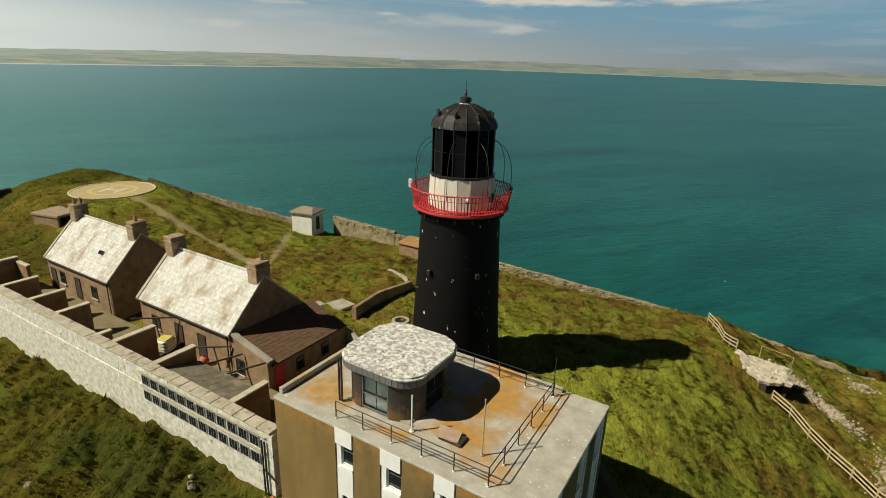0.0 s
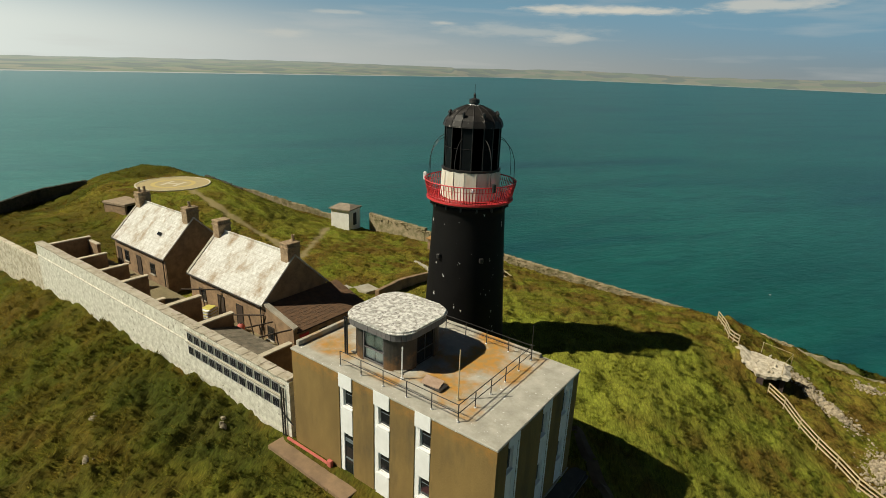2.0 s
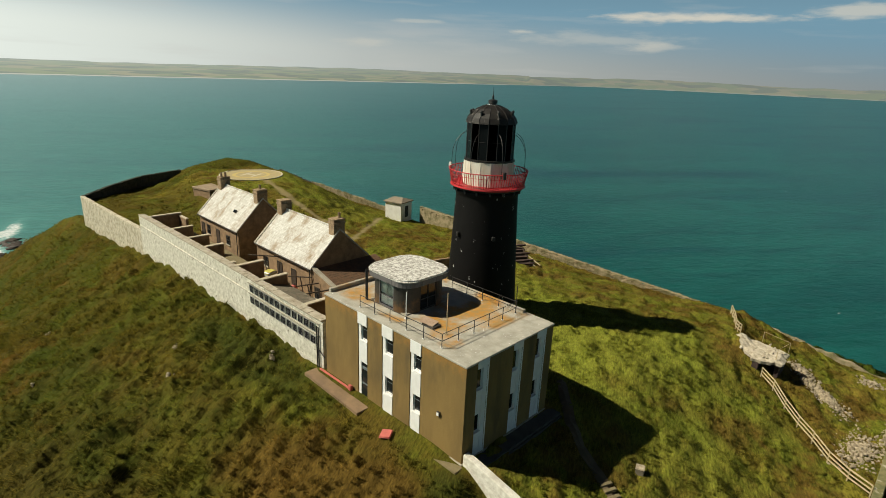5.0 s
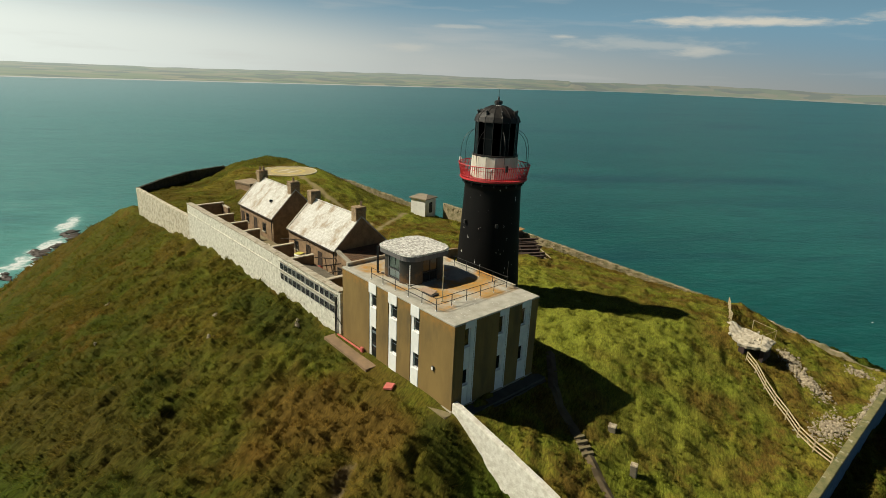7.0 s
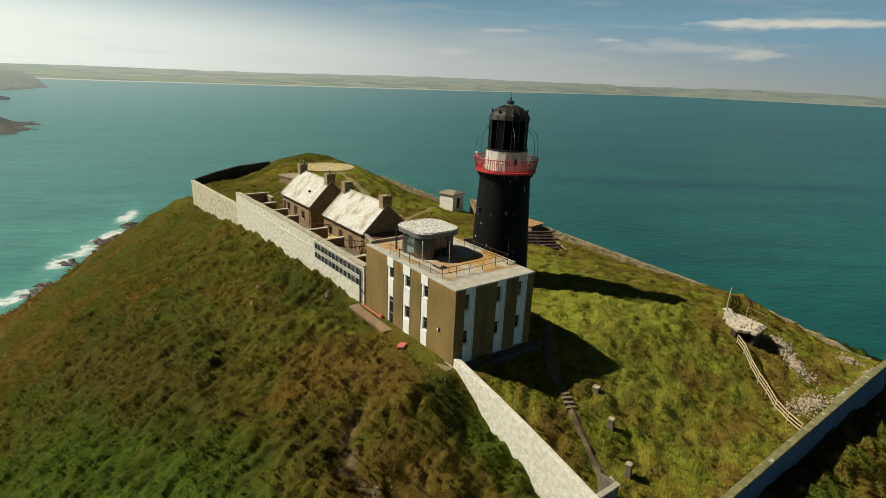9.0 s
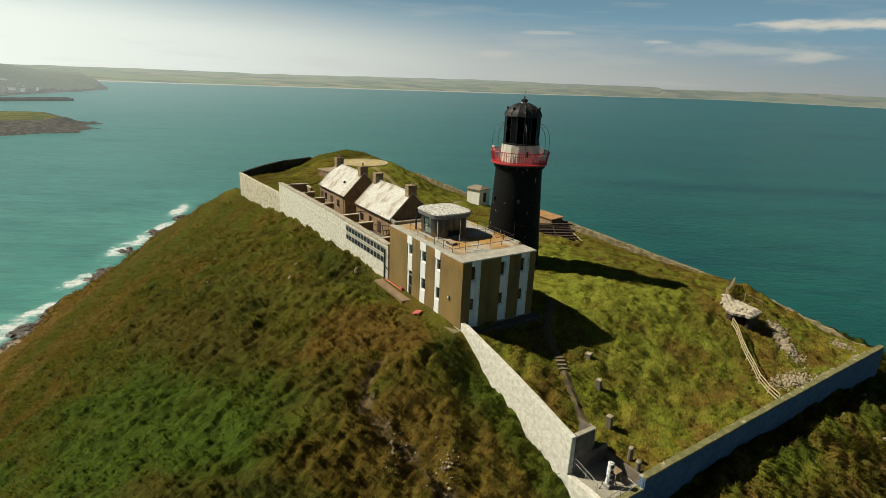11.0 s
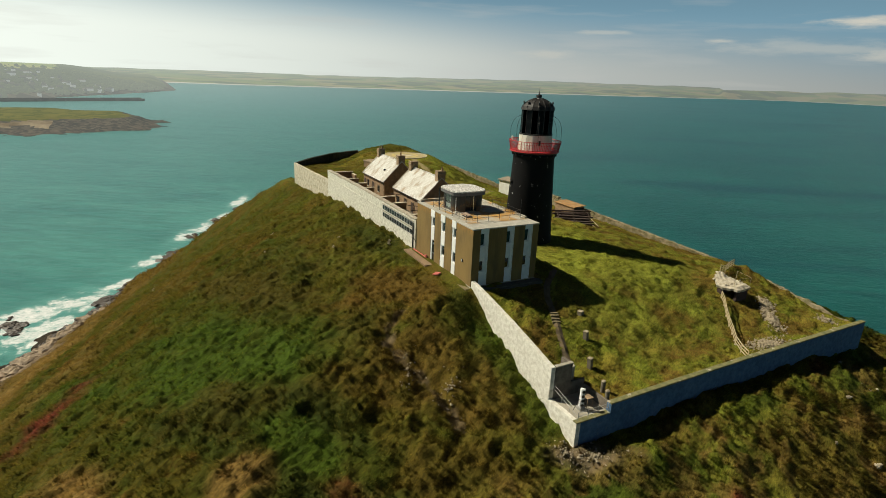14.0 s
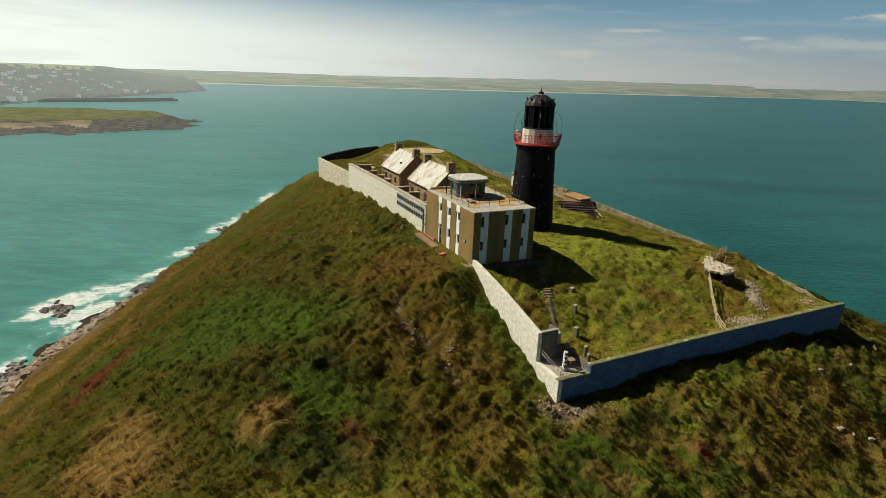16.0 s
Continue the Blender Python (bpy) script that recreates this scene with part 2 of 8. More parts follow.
def thing(name, label, category, group="", kind="", at=(0, 0, 0)):
    ob = new(name)
    ob.location = at
    ob.empty_display_size = 0.3
    return tagged(ob, label, category, group, kind)


def add_box(bm, x0, x1, y0, y1, z0, z1, bevel=0.0, m=None):
    r = bmesh.ops.create_cube(bm, size=1)
    vs = r["verts"]
    bmesh.ops.scale(bm, vec=(x1 - x0, y1 - y0, z1 - z0), verts=vs)
    bmesh.ops.translate(bm, vec=((x0 + x1) / 2, (y0 + y1) / 2, (z0 + z1) / 2), verts=vs)
    if bevel:
        es = list({e for v in vs for e in v.link_edges})
        rr = bmesh.ops.bevel(bm, geom=es, offset=bevel, segments=1, affect="EDGES")
        vs = list({v for f in rr["faces"] for v in f.verts} | {v for v in vs if v.is_valid})
    if m is not None:
        bmesh.ops.transform(bm, matrix=m, verts=vs)
    return vs


def box(x0, x1, y0, y1, z0, z1, bevel=0.0, m=None):
    bm = bmesh.new()
    add_box(bm, x0, x1, y0, y1, z0, z1, bevel, m)
    return bm


def add_lathe(bm, prof, n=48, cx=0, cy=0, closed=False, a0=0.0):
    rings = []
    for r, z in prof:
        if r < 1e-5:
            rings.append([bm.verts.new((cx, cy, z))])
        else:
            rings.append([bm.verts.new((cx + r * math.cos(a0 + 2 * math.pi * i / n), cy + r * math.sin(a0 + 2 * math.pi * i / n), z)) for i in range(n)])
    pairs = list(zip(rings, rings[1:]))
    if closed:
        pairs.append((rings[-1], rings[0]))
    for a, b in pairs:
        for i in range(n):
            j = (i + 1) % n
            f = [a[i % len(a)], a[j % len(a)], b[j % len(b)], b[i % len(b)]]
            f = list(dict.fromkeys(f))
            if len(f) > 2:
                bm.faces.new(f)
    return bm


def lathe(prof, n=48, cx=0, cy=0, closed=False, a0=0.0):
    return add_lathe(bmesh.new(), prof, n, cx, cy, closed, a0)


def add_rod(bm, p, q, r, n=6):
    p, q = Vector(p), Vector(q)
    d = q - p
    m = Matrix.Translation((p + q) / 2) @ d.to_track_quat("Z", "Y").to_matrix().to_4x4()
    return bmesh.ops.create_cone(bm, segments=n, radius1=r, radius2=r, depth=d.length, cap_ends=True, matrix=m)["verts"]


def rod(p, q, r, n=6):
    bm = bmesh.new()
    add_rod(bm, p, q, r, n)
    return bm


def add_beam(bm, p, q, w, h):
    """A squared length of timber from p to q."""
    p, q = Vector(p), Vector(q)
    d = q - p
    m = Matrix.Translation((p + q) / 2) @ d.to_track_quat("Z", "Y").to_matrix().to_4x4()
    vs = bmesh.ops.create_cube(bm, size=1)["verts"]
    bmesh.ops.scale(bm, vec=(w, h, d.length), verts=vs)
    bmesh.ops.transform(bm, matrix=m, verts=vs)


def beam(p, q, w, h):
    bm = bmesh.new()
    add_beam(bm, p, q, w, h)
    return bm


def prism(poly, z0, z1):
    """An upright prism over a ground polygon."""
    bm = bmesh.new()
    lo = [bm.verts.new((x, y, z0)) for x, y in poly]
    hi = [bm.verts.new((x, y, z1)) for x, y in poly]
    bm.faces.new(lo[::-1])
    bm.faces.new(hi)
    for i in range(len(poly)):
        j = (i + 1) % len(poly)
        bm.faces.new((lo[i], lo[j], hi[j], hi[i]))
    return bm


# ---- the island's ground ----
def hash2(ix, iy, seed):
    v = np.sin(ix * 127.1 + iy * 311.7 + seed * 74.7) * 43758.5453
    return v - np.floor(v)


def vnoise(x, y, seed=0):
    ix, iy = np.floor(x), np.floor(y)
    fx, fy = x - ix, y - iy
    fx, fy = fx * fx * (3 - 2 * fx), fy * fy * (3 - 2 * fy)
    a, b = hash2(ix, iy, seed), hash2(ix + 1, iy, seed)
    c, d = hash2(ix, iy + 1, seed), hash2(ix + 1, iy + 1, seed)
    return (a * (1 - fx) + b * fx) * (1 - fy) + (c * (1 - fx) + d * fx) * fy - 0.5


def fbm(x, y, seed=0, octaves=4):
    s, a = 0, 1.0
    for k in range(octaves):
        s = s + a * vnoise(x, y, seed + k * 7)
        x, y, a = x * 2.03 + 3.1, y * 2.03 + 1.7, a * 0.5
    return s


def smin(a, b, k):
    h = np.clip(0.5 + 0.5 * (b - a) / k, 0, 1)
    return b * (1 - h) + a * h - k * h * (1 - h)


def sstep(v, lo, hi):
    t = np.clip((v - lo) / (hi - lo), 0, 1)
    return t * t * (3 - 2 * t)


def soft(v, k=2.0):
    return 0.5 * (v + np.sqrt(v * v + k * k))


def segment_distance(px, py, a, b):
    ax, ay, bx, by = *a, *b
    t = np.clip(((px - ax) * (bx - ax) + (py - ay) * (by - ay)) / ((bx - ax) ** 2 + (by - ay) ** 2), 0, 1)
    return np.hypot(px - ax - t * (bx - ax), py - ay - t * (by - ay))


def along(px, py, pts):
    d = np.full(px.shape, 1e9)
    for a, b in zip(pts, pts[1:]):
        d = np.minimum(d, segment_distance(px, py, a, b))
    return d


WALL_Y, WALL_X, BACK_Y, WEST_X = 14.65, 12.85, 57.1, -83.0


def slope_ground(x, y):
    """The open slopes from the walls down to the shore."""
    v = np.clip(14.6 - y, 0, 75)
    q = np.minimum(x, 16)
    e, w = np.maximum(q + 4, 0), np.minimum(q + 40, 0)
    z = 42.2 - 0.155 * v - 0.00323 * v * v + 0.00435 * q * v - 0.49 * e + 0.011 * e * v + 0.085 * w + 0.0048 * w * v - 0.00012 * w * v * v
    fade = np.exp(-v / 12) * (1 - 0.7 * sstep(y, 42, 60))
    z = z + fade * (-0.06 * np.minimum(e, 6.5) + 0.145 * np.maximum(e - 6.5, 0) + 0.30 * np.clip(x - 13, 0, 3) - 0.08 * np.clip(x - 16, 0, 15))
    z = z - 0.33 * np.maximum(x - 16, 0) - 0.9 * np.maximum(-60.4 - y, 0)
    z = smin(z, 38.6 - 0.5 * (y - 57), 2.0)
    z = smin(z, 42 - 0.75 * (-x - 90), 3.0)
    # a level shelf of turf at the station's foot
    z = z + 0.20 * np.exp(-np.clip(12.9 - y, 0, 9) / 2.0) * sstep(x, -20, -18) * (1 - sstep(x, -7, -4)) * (y < 14.7)
    # turf banked against the foot of the retaining wall
    z = z + 0.78 * sstep(y, 19, 31) * (1 - sstep(y, 51, 58)) * np.exp(-np.clip(x - 13.1, 0, 30) / 3.0) * (x > 12.9)
    # the worn scar below the wall, with a lip on its upper side
    g = np.exp(-(along(x, y, SCAR) / 1.1) ** 2)
    return z - 0.75 * g - 0.35 * np.exp(-((x + 7) ** 2 + (y - 3.2) ** 2) / 9)


def yard_ground(x, y):
    """The ground inside the walls."""
    z = smin(42.3 + 0 * x, 41.05 - 0.42 * x, 1.2)
    z = -smin(-z, -37.45 + 0 * x, 1.2)
    z = z - soft(y - 39, 4.0) * 0.165 * (1 - sstep(x, -10, 12)) + 0.05
    r = np.hypot((x + 77) / 26, (y - 38) / np.where(y < 38, 14, 19))
    z = z + 3.0 * sstep(1 - r, 0, 0.6)
    z = z + 1.4 * np.exp(-(((x + 87) / 6.5) ** 2 + ((y - 41.5) / 6) ** 2))
    z = smin(z, 43.6 - 0.75 * (-x - 91) + 0.12 * np.clip(y - 14, 0, 20), 1.5)
    z = z + 0.9 * np.exp(-((x - 0.6) / 2.4) ** 2 - ((y - 47.6) / 2.2) ** 2)
    z = z - 0.7 * np.exp(-((x + 56) / 6) ** 2 - ((y - 55) / 5) ** 2)
    pad = 1 - sstep(np.hypot(x + 76, y - 38.6), 5.6, 10)
    z = z * (1 - pad) + 45.24 * pad
    yard = sstep(-x, 19, 20) * (1 - sstep(-x, 56, 58)) * (1 - sstep(y, 27, 29))
    z = z * (1 - yard) + 42.5 * yard
    return np.where((x > 9.3) & (y < 18.4), 35.5, z)


def away_from_things(x, y):
    apron = np.hypot(np.maximum(np.abs(x + 11.5) - 8.0, 0), np.maximum(np.abs(y - 13.9) - 0.9, 0)) - 0.2
    near = np.minimum(apron, np.minimum(np.hypot(x + 76, y - 38.5) - 5.5, np.hypot(x + 17.6, y - 31.3) - 3.5))
    return sstep(near, -0.5, 2.5)


SCAR = ((-6.4, 7.6), (-4.6, 5.6), (-2.4, 4.6), (1.5, 5.6), (5.4, 6.8), (8.2, 7.0))


def cushions(x, y):
    u, w = -0.45 * x + 0.89 * y, 0.89 * x + 0.45 * y
    u, w = u + 0.8 * vnoise(x / 2.1, y / 2.1, 201), w + 0.8 * vnoise(x / 2.1, y / 2.1, 203)
    big = np.abs(vnoise(u / 2.3, w / 1.35, 205)) * (0.5 + vnoise(x / 9, y / 9, 211) + 0.5)
    mid = np.abs(vnoise(u / 1.05, w / 0.62, 207))
    small = np.abs(vnoise(u / 0.55, w / 0.36, 209))
    return 0.85 * big + 0.66 * mid + 0.36 * small - 0.33


def ground_z(x, y):
    x, y = np.asarray(x, float), np.asarray(y, float)
    inside = (y > WALL_Y) & (y < BACK_Y) & (x < WALL_X) & (x > WEST_X - 0.9 * np.clip(y - 14.9, 0, 30))
    z = np.where(inside, yard_ground(x, y), slope_ground(x, y))
    z = z + np.where(inside, 0.36, 1.0) * (0.8 * fbm(x / 14, y / 14, 3, 3) + 0.55 * fbm(x / 2.6, y / 2.6, 11, 3)) * away_from_things(x, y)
    # tussocks: rounded cushions with creases between them, drawn out down the slope
    lump = cushions(x, y)
    z = z + np.where(inside, 0.58, 1.12 - 0.35 * sstep(x, 12, 15)) * lump * away_from_things(x, y) * sstep(z, 5, 9)
    shore = 1 - sstep(z, 0, 9)
    z = z + shore * 3.0 * fbm(x / 7, y / 7, 23, 4)
    return np.maximum(z, -6)


def gz(x, y):
    return float(ground_z(np.array([x]), np.array([y]))[0])


def spaced(stops):
    """Grid lines: (from, to, step) stretches joined end to end."""
    out = []
    for a, b, s in stops:
        out += list(np.linspace(a, b, max(1, int(round((b - a) / s))), endpoint=False))
    return np.array(out + [stops[-1][1]])


def sheet(name, xs, ys, zf):
    X, Y = np.meshgrid(xs, ys)
    Z = zf(X, Y)
    co = np.stack([X, Y, Z], -1).reshape(-1, 3)
    nx, ny = len(xs), len(ys)
    i = np.arange(nx * ny).reshape(ny, nx)
    quads = np.stack([i[:-1, :-1], i[:-1, 1:], i[1:, 1:], i[1:, :-1]], -1).reshape(-1, 4)
    me = bpy.data.meshes.new(name)
    me.vertices.add(len(co))
    me.vertices.foreach_set("co", co.ravel())
    me.loops.add(quads.size)
    me.loops.foreach_set("vertex_index", quads.ravel().astype(np.int32))
    me.polygons.add(len(quads))
    me.polygons.foreach_set("loop_start", np.arange(0, quads.size, 4, dtype=np.int32))
    me.update(calc_edges=True)
    me.validate()
    me.shade_smooth()
    return new(name, me), co


def attribute(ob, name, values):
    a = ob.data.attributes.new(name, "FLOAT", "POINT")
    a.data.foreach_set("value", np.asarray(values, dtype=np.float32))


def ground_material(name, varied=False):
    m = bpy.data.materials.new(name)
    m.use_nodes = True
    nt = m.node_tree
    L = nt.links.new
    b = nt.nodes["Principled BSDF"]
    b.inputs["Roughness"].default_value = 0.95
    b.inputs["Specular IOR Level"].default_value = 0.06
    geo = nt.nodes.new("ShaderNodeNewGeometry")

    def noise_node(scale, detail=6, rough=0.6, vec=None, stretch=None):
        n = nt.nodes.new("ShaderNodeTexNoise")
        n.inputs["Scale"].default_value, n.inputs["Detail"].default_value, n.inputs["Roughness"].default_value = scale, detail, rough
        if stretch:
            turn = nt.nodes.new("ShaderNodeMapping")
            turn.inputs["Rotation"].default_value = (0, 0, radians(-27))
            L(geo.outputs["Position"], turn.inputs["Vector"])
            mp = nt.nodes.new("ShaderNodeMapping")
            mp.inputs["Scale"].default_value = stretch
            L(turn.outputs[0], mp.inputs["Vector"])
            L(mp.outputs[0], n.inputs["Vector"])
        else:
            L(geo.outputs["Position"], n.inputs["Vector"])
        return n.outputs["Fac"]

    def ramp(fac, lo, hi):
        r = nt.nodes.new("ShaderNodeMapRange")
        r.inputs["From Min"].default_value, r.inputs["From Max"].default_value = lo, hi
        L(fac, r.inputs["Value"])
        return r.outputs[0]

    def mixc(fac, a, bcol):
        x = nt.nodes.new("ShaderNodeMix")
        x.data_type = "RGBA"
        L(fac, x.inputs["Factor"])
        for k, v in (("A", a), ("B", bcol)):
            if isinstance(v, tuple):
                x.inputs[k].default_value = (*v, 1)
            else:
                L(v, x.inputs[k])
        return x.outputs["Result"]

    def attr(name):
        a = nt.nodes.new("ShaderNodeAttribute")
        a.attribute_name = name
        return a.outputs["Fac"]

    green = mixc(ramp(noise_node(1.3, 6, 0.7), 0.35, 0.65), (0.208, 0.222, 0.025), (0.124, 0.143, 0.017))
    green = mixc(ramp(noise_node(0.22, 5), 0.45, 0.62), green, (0.235, 0.196, 0.028))
    green = mixc(ramp(noise_node(0.30, 8, 0.72), 0.43, 0.57), green, (0.155, 0.100, 0.020))
    green = mixc(ramp(noise_node(1.5, 6, 0.68, stretch=(1.6, 0.8, 1)), 0.52, 0.70), green, (0.072, 0.072, 0.012))
    green = mixc(attr("short"), green, mixc(ramp(noise_node(1.6, 6, 0.7), 0.35, 0.65), (0.280, 0.302, 0.039), (0.186, 0.213, 0.027)))
    wild = mixc(ramp(noise_node(0.8, 7, 0.7, stretch=(1.7, 0.7, 1)), 0.35, 0.65), (0.098, 0.078, 0.010), (0.050, 0.052, 0.007))
    wild = mixc(ramp(noise_node(0.14, 7, 0.7), 0.45, 0.60), wild, (0.056, 0.070, 0.008))
    wild = mixc(ramp(noise_node(0.21, 7, 0.72), 0.54, 0.68), wild, (0.118, 0.064, 0.011))
    wild = mixc(ramp(noise_node(0.45, 6, 0.7, stretch=(1.4, 0.7, 1)), 0.57, 0.72), wild, (0.030, 0.037, 0.006))
    col = mixc(attr("lawn"), wild, green)
    col = mixc(attr("rust"), col, mixc(ramp(noise_node(0.9, 7, 0.72, stretch=(1.8, 0.6, 1)), 0.36, 0.64), (0.152, 0.094, 0.019), (0.090, 0.057, 0.012)))
    col = mixc(attr("dark"), col, mixc(ramp(noise_node(1.1, 6, 0.7), 0.38, 0.64), (0.026, 0.042, 0.008), (0.052, 0.060, 0.010)))
    col = mixc(attr("lush"), col, mixc(ramp(noise_node(0.9, 7, 0.7, stretch=(1.7, 0.7, 1)), 0.36, 0.64), (0.066, 0.108, 0.010), (0.032, 0.054, 0.007)))
    col = mixc(attr("tan"), col, mixc(ramp(noise_node(1.0, 7, 0.75, stretch=(1.9, 0.5, 1)), 0.38, 0.62), (0.270, 0.165, 0.048), (0.120, 0.078, 0.018)))
    col = mixc(attr("red"), col, mixc(ramp(noise_node(1.5, 6, 0.7), 0.4, 0.6), (0.180, 0.040, 0.024), (0.088, 0.030, 0.016)))
    # fine strands lying down the slope; ground darkened for shade between the blades
    comb = nt.nodes.new("ShaderNodeMapRange")
    comb.inputs["From Min"].default_value, comb.inputs["From Max"].default_value = 0.30, 0.70
    comb.inputs["To Min"].default_value, comb.inputs["To Max"].default_value = (0.66, 1.50) if varied else (0.45, 1.26)
    L(noise_node(4.5, 4, 0.6, stretch=(2.0, 0.5, 1)), comb.inputs["Value"])
    streak = nt.nodes.new("ShaderNodeVectorMath")
    streak.operation = "SCALE"
    L(col, streak.inputs[0])
    L(comb.outputs[0], streak.inputs["Scale"])
    col = streak.outputs[0]
    rock = mixc(ramp(noise_node(0.8, 8, 0.7), 0.35, 0.65), (0.27, 0.20, 0.13), (0.05, 0.038, 0.028))
    # wet and weed-dark up to the tide line
    tide = nt.nodes.new("ShaderNodeSeparateXYZ")
    L(geo.outputs["Position"], tide.inputs[0])
    reach = nt.nodes.new("ShaderNodeMath")
    reach.operation = "MULTIPLY_ADD"
    reach.inputs[1].default_value = 5.0
    L(noise_node(0.25, 6, 0.7), reach.inputs[0])
    L(tide.outputs["Z"], reach.inputs[2])
    rock = mixc(ramp(reach.outputs[0], 5.0, 4.0), rock, mixc(ramp(noise_node(1.1, 6, 0.7), 0.4, 0.6), (0.020, 0.016, 0.013), (0.055, 0.042, 0.030)))
    col = mixc(attr("rock"), col, rock)
    col = mixc(attr("path"), col, (0.25, 0.20, 0.095))
    if varied:
        # blades vary in tone and are brightened as the sunlit tips
        isl = nt.nodes.new("ShaderNodeMapRange")
        isl.inputs["To Min"].default_value, isl.inputs["To Max"].default_value = 0.95, 1.85
        L(geo.outputs["Random Per Island"], isl.inputs["Value"])
        sc = nt.nodes.new("ShaderNodeVectorMath")
        sc.operation = "SCALE"
        L(col, sc.inputs[0])
        L(isl.outputs[0], sc.inputs["Scale"])
        straw = nt.nodes.new("ShaderNodeMapRange")
        straw.inputs["From Min"].default_value, straw.inputs["From Max"].default_value = 0.72, 1.0
        straw.inputs["To Max"].default_value = 0.55
        L(geo.outputs["Random Per Island"], straw.inputs["Value"])
        col = mixc(straw.outputs[0], sc.outputs[0], (0.23, 0.165, 0.030))
    L(col, b.inputs["Base Color"])
    if varied:
        # thin blades let light through
        tr = nt.nodes.new("ShaderNodeBsdfTranslucent")
        L(col, tr.inputs["Color"])
        half = nt.nodes.new("ShaderNodeMixShader")
        half.inputs[0].default_value = 0.58
        L(b.outputs[0], half.inputs[1])
        L(tr.outputs[0], half.inputs[2])
        L(half.outputs[0], nt.nodes["Material Output"].inputs["Surface"])
    if not varied:
        bp = nt.nodes.new("ShaderNodeBump")
        bp.inputs["Strength"].default_value, bp.inputs["Distance"].default_value = 0.8, 0.16
        L(noise_node(3.4, 7, 0.68, stretch=(1.9, 0.7, 1)), bp.inputs["Height"])
        L(bp.outputs[0], b.inputs["Normal"])
    return m


grass_mat = ground_material("rough_grass")
tuft_mat = ground_material("grass_blades", True)
GX = spaced([(-300, -110, 2.5), (-110, -60, 1.0), (-60, -36, 0.36), (-36, 12.7, 0.21), (12.7, 13.0, 0.15), (13.0, 30, 0.2), (30, 60, 0.8), (60, 130, 3)])
GY = spaced([(-110, -60, 2.0), (-60, -32, 0.42), (-32, 14.5, 0.2), (14.5, 14.8, 0.15), (14.8, 57, 0.27), (57, 57.3, 0.15), (57.3, 80, 0.9), (80, 180, 3)])
ground, gco = sheet("ground", GX, GY, ground_z)
tagged(ground, "tussocky green and rust-brown island grass sloping to rocky shore", "ground", kind="structure")
ground.data.materials.append(grass_mat)


HELI_PATH = ((-71, 38.4), (-62.5, 37.0), (-57, 37.6), (-52, 37.8), (-46, 36.4), (-41, 33.8))
HUT_PATH = ((-54.5, 49.7), (-48.4, 42.5), (-43.3, 36))


def blob(x, y, cx, cy, rx, ry, turn, seed, edge=0.5):
    """A ragged patch of one plant cover."""
    c, s_ = math.cos(radians(turn)), math.sin(radians(turn))
    u, v = ((x - cx) * c + (y - cy) * s_) / rx, (-(x - cx) * s_ + (y - cy) * c) / ry
    r = np.hypot(u, v)
    near = r < 2.4
    out = np.zeros(r.shape)
    out[near] = 1 - sstep(r[near] + 0.9 * fbm(x[near] / 3.5, y[near] / 3.5, seed, 4), 1 - edge, 1 + edge)
    return out


